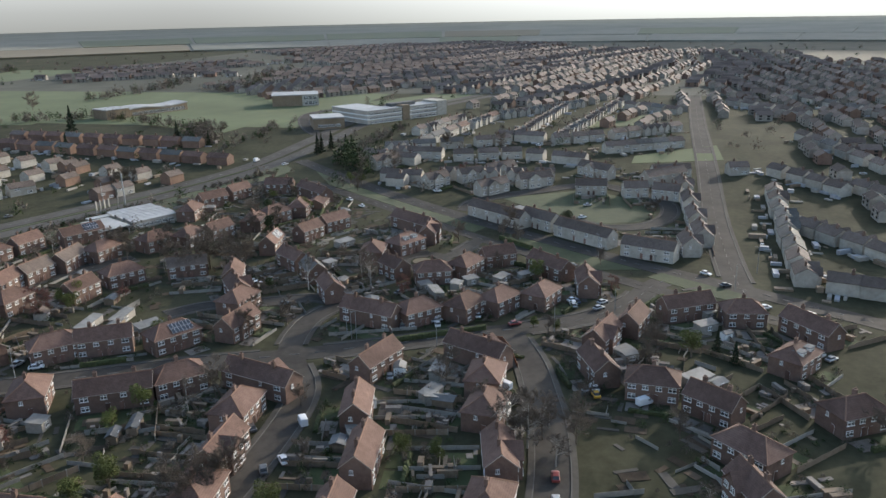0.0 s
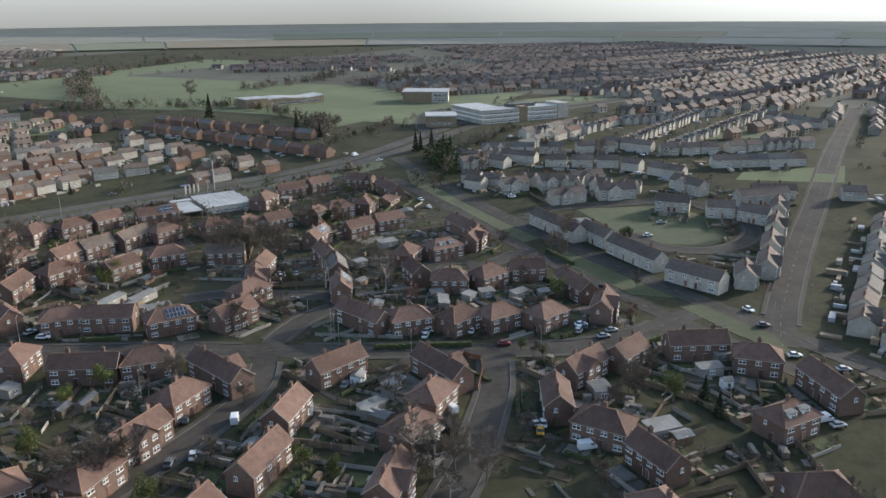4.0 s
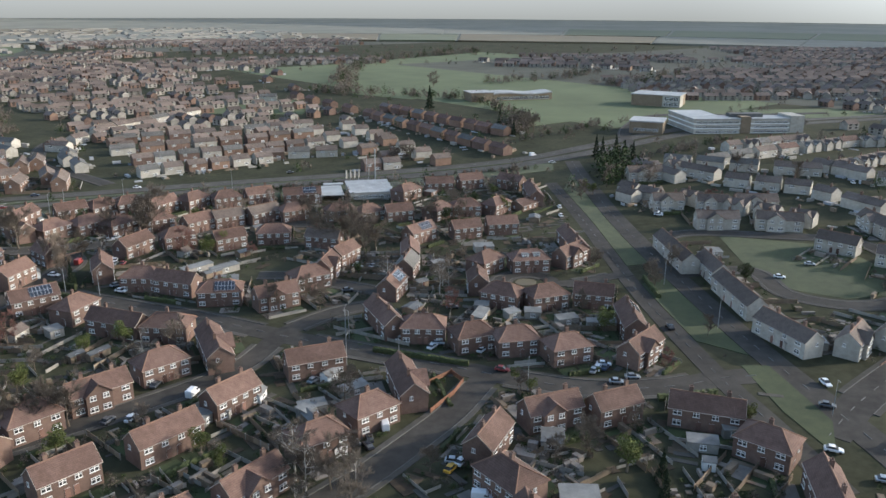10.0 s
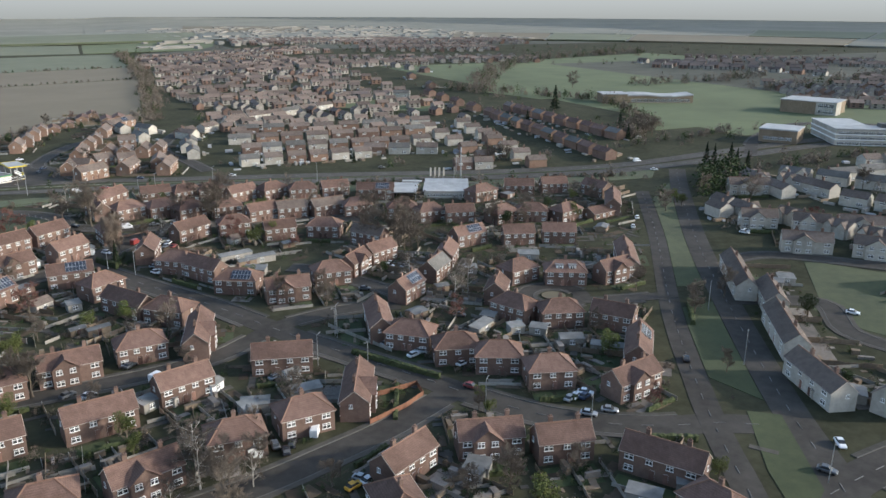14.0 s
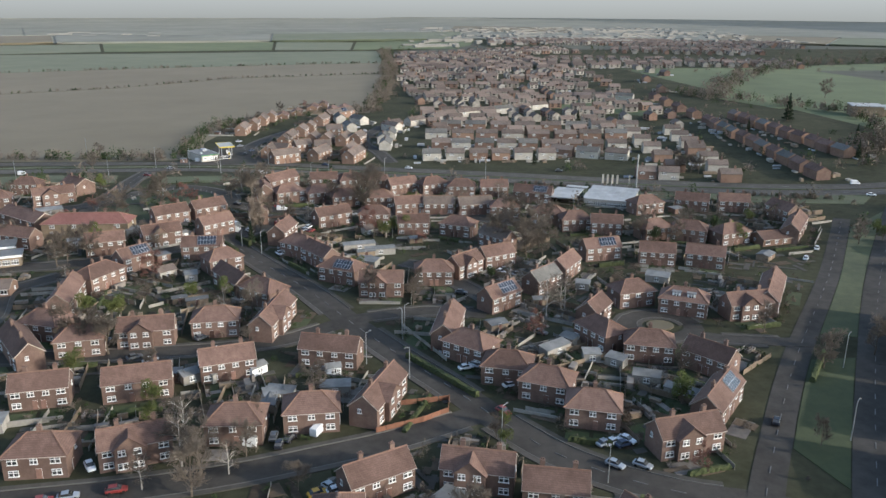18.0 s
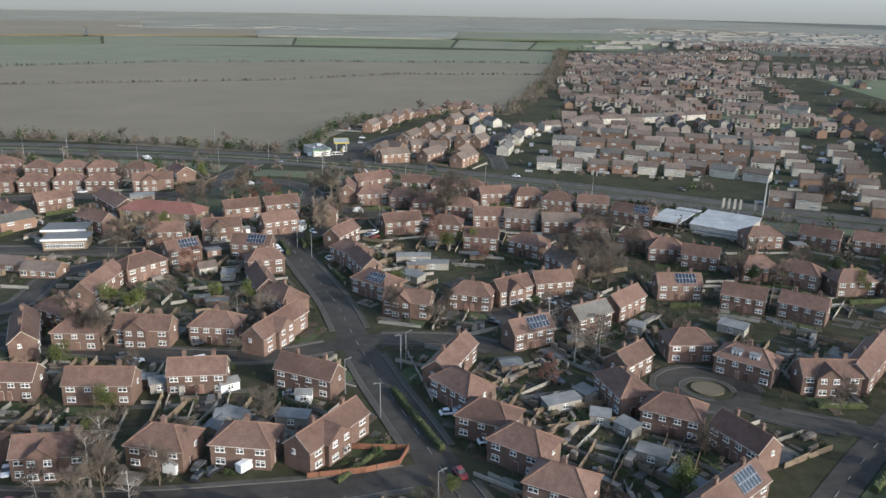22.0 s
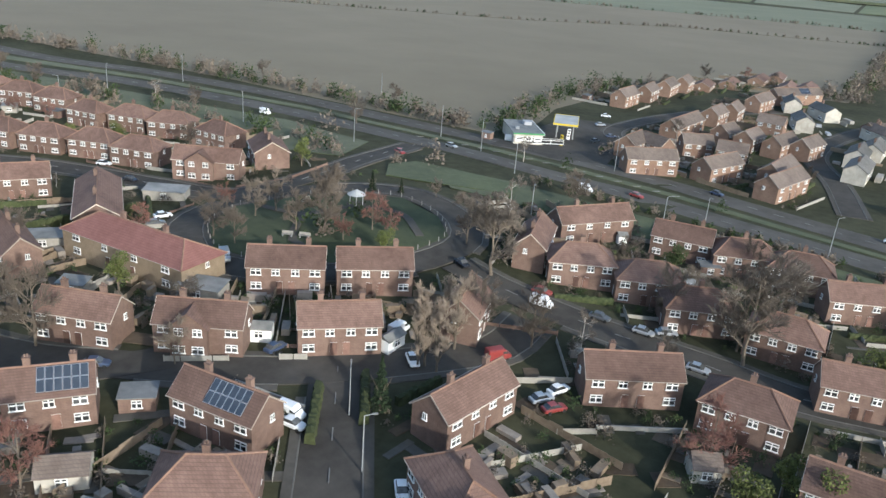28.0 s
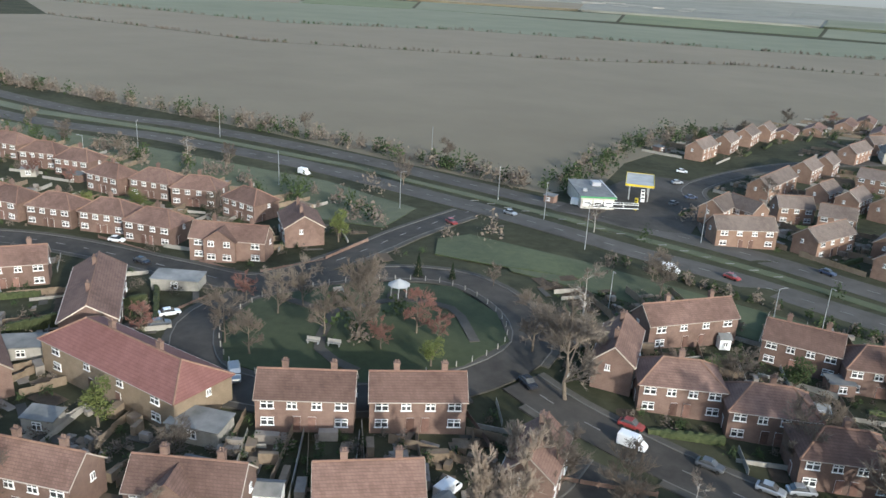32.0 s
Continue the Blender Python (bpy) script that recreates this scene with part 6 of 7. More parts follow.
tree(72, 94.5, 7.0, "bare")
tree(70.7, 87.2, 7.5, "bare")
tree(76, 75.1, 8.0, "bare")
tree(80.7, 75.9, 7.0, "bare")
tree(3.4, 117.5, 6.0, "bare")
tree(52.4, -10.3, 2.8, "leafy")
tree(2.1, -13, 7.5, "birch")
tree(11.2, -14.5, 4.5, "bare")
tree(122.5, 8.9, 4.5, "bare")
tree(174, 76.3, 5.0, "bare")
tree(232.3, 117.6, 9.0, "conifer")
tree(236.5, 117.3, 8.0, "conifer")
tree(243.6, 115.2, 8.0, "conifer")
tree(244.5, 182.3, 7.0, "conifer")
tree(236.3, 260.8, 6.0, "conifer")
tree(83.4, 120, 6.0, "bare")
tree(123.4, 86.7, 5.0, "bare")
tree(81, 314.9, 5.0, "conifer")
tree(166.1, 329.4, 6.0, "conifer")
tree(178.4, 291.4, 6.0, "conifer")
tree(109.6, 205.2, 5.0, "conifer")
tree(168.5, 177.7, 6.0, "bare")
tree(164.1, 179.4, 6.0, "bare")
tree(264.1, 212.8, 8.0, "conifer")
tree(254, 190.4, 7.0, "bare")
tree(258.7, 188.6, 7.0, "bare")
tree(260.7, 183.5, 7.0, "bare")
tree(356.5, 384.7, 9.0, "bare")

# ---- verge trees by the main road ----
tree(-167.7, 185.9, 4.5, "bare")
tree(-189.7, 190.9, 5.0, "bare")
tree(-145, 185.3, 4.5, "bare")
tree(-120.1, 198.9, 4.0, "bare")
tree(-74.2, 210.1, 5.5, "bare")
tree(-22.9, 201.5, 4.5, "birch")
tree(-131.8, 195.8, 4.5, "birch")
tree(-131.1, 242.5, 5.0, "bare")
tree(-80.2, 241.4, 4.5, "bare")
tree(-10.3, 142.3, 6.0, "bare")
tree(-8.3, 155.9, 6.5, "birch")
tree(-2.6, 141.7, 6.0, "bare")

# ---- street lamps ----
street_lamp(38.5, 28.1, 6.5)
street_lamp(64.3, -27.8, 6.5)
street_lamp(141.9, 168.7, 8)
street_lamp(-1.4, 93.6, 6.0)
street_lamp(-20, 188.3, 8)
street_lamp(-34.5, 203, 8)
street_lamp(-49.7, 211.9, 8)
street_lamp(-62.9, 191, 8)
street_lamp(-97.3, 191.7, 8)
street_lamp(-145.7, 221.1, 8)
street_lamp(22, 178.1, 8)
street_lamp(15.5, 171.6, 8)
street_lamp(-3.7, 211.4, 8)
street_lamp(-7, 163.8, 6)
street_lamp(-86, 242.9, 8)
street_lamp(-142.4, 173.2, 8)
street_lamp(-147.6, 193.3, 8)
street_lamp(30.7, 16, 6.5)
street_lamp(39.2, 29.4, 6.5)
street_lamp(4.6, 86.6, 6.5)
street_lamp(101.7, -63.5, 7)
street_lamp(38.4, 8.6, 6.5)
street_lamp(121.8, 3.6, 7)
street_lamp(106.8, -21.3, 7)
street_lamp(86.7, -56.5, 7)
street_lamp(51, -15.2, 6.5)
street_lamp(38.6, 27, 6.5)
street_lamp(82.8, 175.4, 8)
street_lamp(43.7, 183, 8)

# ---- sheds, garages and conservatories ----
outbuilding(24.3, 12.5, 10, 2.8, 2.2, "white")
outbuilding(-4.8, 14.1, 8, 2.9, 2.5, "felt")
outbuilding(68.2, 16.6, 31, 6.6, 2.5, "sheet")
outbuilding(74.5, 12.7, -7, 3.3, 2.5, "sheet")
outbuilding(11.7, -9.7, 81, 4.1, 2.2, "white")
outbuilding(13.4, 0.6, 86, 4.1, 2.5, "felt")
outbuilding(31.2, 89.9, 10, 9.0, 2.2, "sheet")
outbuilding(36.9, 85.1, 8, 8.2, 2.2, "sheet")
outbuilding(33.1, 75.5, -28, 5.7, 3.4, "sheet")
outbuilding(32.9, 84.1, 9, 4.9, 2.2, "felt")
outbuilding(-10.9, 67.8, 12, 3.0, 2.9, "sheet")
outbuilding(-17.8, 71.2, 40, 4.5, 3.4, "gable")
outbuilding(-26.7, 98.9, 17, 3.3, 3.4, "brick")
outbuilding(-65.3, 132.3, 26, 7.4, 3.4, "sheet")
outbuilding(-30.5, -1.5, 3, 4.1, 3.4, "sheet")
outbuilding(58.9, 30.5, 20, 4.1, 3.4, "felt")
outbuilding(54.9, 16.8, -23, 4.1, 1.7, "felt")
outbuilding(81.7, 2.2, -23, 4.9, 2.5, "sheet")
outbuilding(105.2, 55.4, -30, 5.7, 3.4, "sheet")
outbuilding(104.8, 32.6, 41, 2.8, 2.2, "white")
outbuilding(84.7, 51.9, -24, 3.3, 2.5, "sheet")
outbuilding(34.1, 105.2, 24, 2.9, 3.0, "gable")
outbuilding(47.5, 95.7, 11, 3.7, 2.5, "felt")
outbuilding(63, 117.1, 11, 3.3, 2.5, "felt")
outbuilding(137.7, 120.1, 19, 4.1, 3.4, "brick")
outbuilding(24, 151.5, 18, 2.5, 2.1, "felt")
outbuilding(141.8, 69.5, 41, 4.9, 3.4, "felt")
outbuilding(-32.1, 105, 15, 6.1, 3.4, "sheet")
outbuilding(-19, 100.7, 28, 3.0, 2.2, "white")
outbuilding(-21, 83.1, 38, 3.7, 2.9, "brick")
outbuilding(-47.1, 97.1, 21, 3.7, 2.2, "sheet")
outbuilding(17.1, 165.6, 21, 3.7, 2.2, "sheet")
outbuilding(25.8, 160.6, 25, 3.3, 2.5, "brick")
outbuilding(33.6, 163.6, 8, 3.3, 2.5, "brick")
outbuilding(10.3, 163.1, 34, 1.6, 1.7, "white")
outbuilding(-4.5, 107.9, 82, 3.3, 1.7, "white")
outbuilding(-64.6, 106.4, 43, 7.4, 3.4, "sheet")
outbuilding(-66.5, 98.2, 38, 5.7, 2.5, "sheet")
outbuilding(-145.1, 160.6, 43, 3.3, 2.2, "sheet")
outbuilding(-89, 169.3, 2, 4.1, 2.2, "sheet")
outbuilding(-100.6, 168.9, 5, 2.5, 2.2, "felt")
outbuilding(-134, 164.7, 7, 4.1, 2.5, "brick")
outbuilding(-39.6, 218.7, -4, 2.5, 2.0, "brick")
outbuilding(-36.7, 298.9, 72, 3.3, 2.5, "brick")
outbuilding(10, 14.4, 42, 3.4, 2.4, "white")
outbuilding(2.8, 12.5, 47, 2.8, 2.2, "sheet")
outbuilding(15.2, 3.6, -17, 4.9, 2.5, "sheet")
outbuilding(24.8, 4.7, -1, 5.3, 2.4, "sheet")
outbuilding(40.9, -30.7, -43, 3.7, 2.7, "sheet")
outbuilding(31.4, -44.6, -42, 5.7, 3.4, "sheet")
outbuilding(30.3, -48.1, -42, 3.3, 2.5, "felt")
outbuilding(58.6, -47.8, -52, 4.9, 2.5, "sheet")
outbuilding(66.1, -48.8, -42, 3.3, 2.0, "sheet")
outbuilding(54.3, -51.7, -52, 2.0, 1.7, "white")
outbuilding(-1.7, 12.4, 31, 3.3, 2.5, "sheet")
outbuilding(-11, 52.6, 21, 3.3, 1.7, "felt")
outbuilding(-6.9, 51.3, 21, 4.9, 1.7, "felt")
outbuilding(72.2, 20.6, -49, 3.3, 2.5, "sheet")
outbuilding(78.6, 9.9, -44, 3.7, 2.5, "sheet")
outbuilding(85.9, -4.5, -44, 6.6, 1.9, "sheet")
outbuilding(71.7, 43.3, -2, 3.3, 2.5, "felt")
outbuilding(153.2, 8.6, -36, 4.1, 3.4, "sheet")
outbuilding(114.2, -41, 41, 4.1, 2.5, "sheet")
outbuilding(14, 3.2, 15, 3.3, 2.5, "sheet")
outbuilding(39.6, -31.7, -53, 3.3, 2.5, "sheet")
outbuilding(109.3, -38.2, -51, 4.9, 2.5, "sheet")
outbuilding(148.5, 8, -55, 4.1, 2.5, "sheet")

# ---- gardens ----
def joined(name, verts, faces, material, label, category, kind="stuff"):
    me = bpy.data.meshes.new(name)
    me.from_pydata(verts, [], faces)
    for m in material if isinstance(material, (list, tuple)) else [material]:
        me.materials.append(m)
    me.update()
    return tagged(new(name, me), label, category, kind=kind)


def crate(verts, faces, m, a, b, c):
    """Adds a box of half sizes a, b and height c at the pose m to lists of corners and faces."""
    k = len(verts)
    verts += [tuple(m @ Vector(p)) for p in ((-a, -b, 0), (a, -b, 0), (a, b, 0), (-a, b, 0), (-a, -b, c), (a, -b, c), (a, b, c), (-a, b, c))]
    faces += [tuple(k + i for i in f) for f in ((4, 5, 6, 7), (0, 1, 5, 4), (1, 2, 6, 5), (2, 3, 7, 6), (3, 0, 4, 7))]


def clump(verts, faces, x, y, z, size, n, rng, tall=1.0, fine=1.0):
    """Adds a shrub: a loose, uneven ball of small leaf-like quads."""
    n = int(n * 2.2)
    g = np.random.default_rng(rng.randrange(1 << 30))
    a, e, d = g.uniform(0, 6.28, n), g.uniform(-0.25, 1.5, n), size * g.uniform(0.35, 1.05, n) * (1 + 0.3 * np.sin(g.uniform(0, 6.28) + 3 * g.uniform(0, 6.28, n)))
    p = np.stack((x + d * np.cos(a) * np.cos(e), y + d * np.sin(a) * np.cos(e), z + (size * 0.3 + d * np.sin(e)) * tall), 1)
    u, w = g.normal(size=(n, 3)), g.normal(size=(n, 3))
    u /= np.linalg.norm(u, axis=1)[:, None]
    v = np.cross(u, w)
    v /= np.linalg.norm(v, axis=1)[:, None]
    s = (size ** 0.6 * g.uniform(0.07, 0.19, n) * fine)[:, None]
    u, v = u * s, v * s * 0.6
    k = len(verts)
    verts.extend(map(tuple, np.stack((p + u, p + v, p - u, p - v), 1).reshape(-1, 3).tolist()))
    faces.extend((k + 4 * i, k + 4 * i + 1, k + 4 * i + 2, k + 4 * i + 3) for i in range(n))


def hedge(x, y, turn, long, high=1.3, wide=0.8):
    rng = random.Random(int(x * 3 + y * 7))
    n = max(4, int(long / 0.45))
    bm = bmesh.new()
    rows = []
    for i in range(n + 1):
        px = -long / 2 + long * i / n
        ring = []
        for q in ((-wide / 2, -0.1), (-wide / 2 * 1.05, high * 0.5), (-wide / 2 * 0.8, high * 0.95), (0, high), (wide / 2 * 0.8, high * 0.95), (wide / 2 * 1.05, high * 0.5), (wide / 2, -0.1)):
            ring.append(bm.verts.new((px + rng.uniform(-0.1, 0.1), q[0] + rng.uniform(-0.13, 0.13), q[1] + rng.uniform(-0.15, 0.15))))
        rows.append(ring)
    for r, s in zip(rows, rows[1:]):
        for k in range(6):
            bm.faces.new((r[k], s[k], s[k + 1], r[k + 1]))
    bm.faces.new(rows[0])
    bm.faces.new(rows[-1][::-1])
    h = part("hedge", bm, M_HEDGE)
    h.matrix_basis = pose(x, y, gz(x, y), 0, 0, turn)
    return tagged(h, "clipped dark green hedge along a front garden", "hedge", "garden hedges")


def panel_mesh(wide, high, material):
    bm = bmesh.new()
    box(bm, 0.06, wide - 0.06, -0.025, 0.025, 0.08, high)
    return mesh_of("fence_panel", bm, material)


def post_mesh(high, material):
    bm = bmesh.new()
    box(bm, -0.07, 0.07, -0.07, 0.07, -0.2, high + 0.12)
    return mesh_of("fence_post", bm, material)


FENCES = {k: (panel_mesh(1.85, h, a), post_mesh(h, b), t) for k, h, a, b, t in (("wood", 1.15, M_WOOD, M_FENCE, "weathered timber panel fence with concrete posts"), ("pale", 0.85, M_FENCE, M_FENCE, "low pale concrete panel fence"), ("red", 1.05, M_REDFENCE, M_REDFENCE, "red-brown stained timber fence"), ("brick", 0.6, M_WALL, M_WALL, "low red brick garden wall with piers"))}


def fence(x0, y0, x1, y1, kind="wood"):
    panel, post, text = FENCES[kind]
    long = math.hypot(x1 - x0, y1 - y0)
    n = max(1, round(long / 1.85))
    f = thing("garden_wall" if kind == "brick" else "fence", text, "wall" if kind == "brick" else "fence", "garden fences")
    f.matrix_basis = pose(x0, y0, gz(x0, y0), 0, 0, math.degrees(math.atan2(y1 - y0, x1 - x0))) @ Matrix.Diagonal((long / (n * 1.85), 1, 1, 1))
    for k in range(n):
        shared("fence_panel", panel, f, k * 1.85, 0, 0)
        if k % 2 == 0:
            shared("fence_post", post, f, k * 1.85, 0, 0)
    shared("fence_post", post, f, n * 1.85, 0, 0)
    return f


def in_house(x, y, margin=0.5, skip=-1):
    for i, (a, b, turn, L, D) in enumerate(HOUSE_SPOTS):
        if i == skip or abs(a - x) > 14 or abs(b - y) > 14:
            continue
        c, s = math.cos(radians(turn)), math.sin(radians(turn))
        u, v = (x - a) * c + (y - b) * s, -(x - a) * s + (y - b) * c
        if abs(u) < L / 2 + margin and abs(v) < D / 2 + margin:
            return True
    return False


def plate(name, m, a, b, z, material, label, category):
    bm = bmesh.new()
    box(bm, -a, a, -b, b, -0.1, z)
    o = part(name, bm, material)
    o.matrix_basis = m
    return tagged(o, label, category, kind="structure")


def gardens():
    rng = random.Random(5)
    shrub_v, shrub_f, twig_v, twig_f, fence_v, fence_f, wall_v, wall_f = [], [], [], [], [], [], [], []
    singles = 0
    junk_v, junk_f, stick_v, stick_f = [], [], [], []
    for i, (x, y, turn, L, D) in enumerate(HOUSE_SPOTS[:NEAR]):
        c, s = math.cos(radians(turn)), math.sin(radians(turn))

        def at(u, v):
            return x + u * c - v * s, y + u * s + v * c

        front = -1 if on_road(*at(0, -D / 2 - 5), 3.5) or not on_road(*at(0, D / 2 + 5), 3.5) else 1
        back = -front
        free = lambda u, v, g=0.6: not on_road(*at(u, v), g + 1.6) and not in_house(*at(u, v), g, i)  # noqa: E731
        # lawns and drives
        for sign, far in ((front, 3.2), (back, 5.0)):
            for half in (-1, 1):
                u, v = half * L / 4, sign * (D / 2 + far / 2 + 0.9)
                if y < 75 and free(u, v, 1.2):
                    lawn = rng.random() < 0.62
                    px, py = at(u, v)
                    plate("lawn" if lawn else "driveway", pose(px, py, gz(px, py), 0, 0, turn), L / 4 - 0.35, far / 2, rng.uniform(0.045, 0.06) if lawn else rng.uniform(0.065, 0.08), M_LAWN if lawn else M_DRIVE, "small mown lawn behind a brick house" if lawn else "worn paved drive beside a brick house", "lawn" if lawn else "driveway")
        # boundary between the two back gardens, and at one end
        for u in (0.0, L / 2 + 0.7, -L / 2 - 0.7):
            run = 0.0
            while run < 13.0 and free(u, back * (D / 2 + 0.5 + run), 0.3):
                run += 0.9
            if run < 3:
                continue
            a, b = at(u, back * (D / 2 + 0.4)), at(u, back * (D / 2 + run))
            if singles < 26 and u != 0.0 and y < 70 and rng.random() < 0.55:
                singles += 1
                fence(*a, *b, rng.choice(("wood", "wood", "pale")))
            else:
                way = math.degrees(math.atan2(b[1] - a[1], b[0] - a[0]))
                n = max(1, int(run / 1.8))
                pale = rng.random() < 0.4
                for k in range(n):
                    t = (k + 0.5) / n
                    px, py = a[0] + (b[0] - a[0]) * t, a[1] + (b[1] - a[1]) * t
                    crate(wall_v if pale else fence_v, wall_f if pale else fence_f, pose(px, py, gz(px, py), 0, 0, way), run / n / 2 - 0.04, 0.025, rng.uniform(0.9, 1.25) if not pale else 0.8)
        # front hedge or wall
        v = front * (D / 2 + 4.4)
        if free(0, v, 0.2):
            px, py = at(0, v)
            if rng.random() < 0.6:
                hedge(px, py, turn, L * rng.uniform(0.6, 0.95), rng.uniform(0.6, 1.1))
            else:
                crate(wall_v, wall_f, pose(px, py, gz(px, py), 0, 0, turn), L * 0.45, 0.1, 0.6)
        # beds, slabs and stored things
        for _ in range(13):
            u, v = rng.uniform(-L / 2, L / 2), back * (D / 2 + rng.uniform(1.0, 12.0))
            if free(u, v, 0.5):
                px, py = at(u, v)
                m = pose(px, py, gz(px, py), 0, 0, turn + rng.choice((0, 90)) + rng.uniform(-6, 6))
                low = rng.random() < 0.6
                where = (junk_v, junk_f) if rng.random() < 0.5 else (stick_v, stick_f)
                crate(*where, m, rng.uniform(0.3, 1.7), rng.uniform(0.2, 0.6), rng.uniform(0.13, 0.16) if low else rng.uniform(0.5, 1.3))
        # shrubs
        for _ in range(24):
            u, v = rng.uniform(-L / 2 - 1, L / 2 + 1), back * (D / 2 + rng.uniform(1.5, 12.5))
            if rng.random() < 0.3:
                v = front * (D / 2 + rng.uniform(1, 4.2))
            if free(u, v, 0.3):
                px, py = at(u, v)
                size = rng.uniform(0.3, 1.0)
                if rng.random() < 0.55:
                    clump(shrub_v, shrub_f, px, py, gz(px, py), size, 46, rng, rng.uniform(0.9, 1.4))
                else:
                    clump(twig_v, twig_f, px, py, gz(px, py), size * 1.15, 46, rng, rng.uniform(1.0, 1.6))
    # garden trees
    for i, (x, y, turn, L, D) in enumerate(HOUSE_SPOTS[:NEAR]):
        if rng.random() < 0.36:
            c, s = math.cos(radians(turn)), math.sin(radians(turn))
            for _ in range(8):
                u, v = rng.uniform(-L / 2, L / 2), rng.choice((-1, 1)) * (D / 2 + rng.uniform(2.5, 9))
                px, py = x + u * c - v * s, y + u * s + v * c
                if not on_road(px, py, 2.2) and not in_house(px, py, 1.2):
                    tree(px, py, rng.uniform(3.2, 6.0), rng.choice(("bare", "bare", "bare", "birch", "russet", "leafy", "dark")))
                    break
    joined("garden_clutter", junk_v, junk_f, M_DRIVE, "slabs, planters and stored things in back gardens", "garden clutter")
    joined("garden_timber", stick_v, stick_f, M_WOOD, "raised beds, sheds and timber in back gardens", "garden clutter")
    joined("shrubs", shrub_v, shrub_f, M_LEAF, "dark green garden shrubs among the houses", "shrub")
    joined("winter_shrubs", twig_v, twig_f, M_TWIG, "brown leafless garden shrubs among the houses", "shrub")
    joined("garden_fences", fence_v, fence_f, M_WOOD, "weathered timber fences between back gardens", "fence")
    joined("garden_walls", wall_v, wall_f, M_FENCE, "low pale concrete walls and fences", "wall")


gardens()

def plots():
    """Vegetable beds, slabs, low fences and bushes in the long gardens between the rows."""
    rng = random.Random(77)
    spots = np.array([(a, b) for a, b, *_ in HOUSE_SPOTS[:NEAR]])
    turns = [t for _, _, t, _, _ in HOUSE_SPOTS[:NEAR]]
    bed_v, bed_f, slab_v, slab_f, pale_v, pale_f, bush_v, bush_f, green_v, green_f = [], [], [], [], [], [], [], [], [], []
    for _ in range(5200):
        x, y = rng.uniform(-80, 180), rng.uniform(-48, 170)
        d = np.hypot(spots[:, 0] - x, spots[:, 1] - y)
        i = int(d.argmin())
        if not 5.5 < d[i] < 24 or on_road(x, y, 2.4) or in_house(x, y, 0.9) or (x + 32) ** 2 / 500 + (y - 135) ** 2 / 460 < 1 or (x > 94 and y < 1.0 * x - 95):
            continue
        m = pose(x, y, gz(x, y), 0, 0, turns[i] + rng.choice((0, 0, 90)) + rng.uniform(-4, 4))
        kind = rng.random()
        if kind < 0.28:
            crate(bed_v, bed_f, m, rng.uniform(0.8, 2.4), rng.uniform(0.5, 1.3), rng.uniform(0.09, 0.105))
        elif kind < 0.46:
            crate(slab_v, slab_f, m, rng.uniform(0.6, 3.0), rng.uniform(0.25, 0.8), rng.uniform(0.11, 0.125))
        elif kind < 0.62:
            crate(pale_v, pale_f, m, rng.uniform(1.0, 4.0), 0.025, rng.uniform(0.5, 0.95))
        elif kind < 0.85:
            clump(bush_v, bush_f, x, y, gz(x, y), rng.uniform(0.4, 1.3), 40, rng, rng.uniform(1.0, 1.7))
        else:
            clump(green_v, green_f, x, y, gz(x, y), rng.uniform(0.4, 1.2), 40, rng, rng.uniform(0.8, 1.3))
    joined("vegetable_beds", bed_v, bed_f, M_EARTH, "dug brown beds in the long back gardens", "garden bed")
    joined("garden_slabs", slab_v, slab_f, M_PAVE, "grey slabs and paths in the long back gardens", "garden path")
    joined("low_fences", pale_v, pale_f, M_FENCE, "low pale fences across the long back gardens", "fence")
    joined("bare_bushes", bush_v, bush_f, M_TWIG, "brown leafless bushes in the long back gardens", "shrub")
    joined("green_bushes", green_v, green_f, M_LEAF, "green bushes in the long back gardens", "shrub")


plots()

# fences and walls that stand out
fence(31.4, -10, 39.3, -7.3, "red")
fence(39.3, -7.3, 43.9, -4.7, "red")
fence(43.9, -4.7, 44.6, -0.4, "red")
fence(44.6, -0.4, 35.1, -1.4, "red")
for a, b in (((-71.3, 142.2), (-58.3, 142.9)), ((-58.3, 142.9), (-53.4, 153.6)), ((-53.4, 153.6), (-53.3, 165.5)), ((-96.7, 141.9), (-71.3, 142.2)), ((-58.6, 119.1), (-58.5, 131.7)), ((-10.2, 124.2), (-3.8, 118.9)), ((2.9, 120.2), (12.1, 123.2)), ((114.4, -53.5), (158.5, -53.4)), ((-16.3, 99.7), (-7.7, 104.8))):
    fence(*a, *b, "brick")
for a, b in (((-24.8, 90.5), (-18.8, 94.6)), ((-14, 98), (-11.4, 99.8)), ((8.7, 42.4), (10.4, 56.7)), ((17.9, 69), (10.6, 80.9)), ((38.9, 33.6), (46.2, 15.4))):
    fence(*a, *b, "pale")
for a, b, high in (((-3.6, 100.4), (0.9, 92.9), 1.6), ((-6.9, 95.9), (-2, 87.2), 1.4), ((77.7, -38.8), (67.2, -33.1), 1.2), ((100.3, 10.3), (92.6, -6.9), 1.4), ((121.6, 9.9), (112.2, -1.5), 1.2), ((38.8, 18.1), (49.7, 0.2), 1.1), ((-71, 107.9), (-64.8, 125.7), 1.8), ((-78.3, 100.4), (-71, 107.9), 1.8)):
    hedge((a[0] + b[0]) / 2, (a[1] + b[1]) / 2, math.degrees(math.atan2(b[1] - a[1], b[0] - a[0])), math.hypot(b[0] - a[0], b[1] - a[1]), high, 1.0)


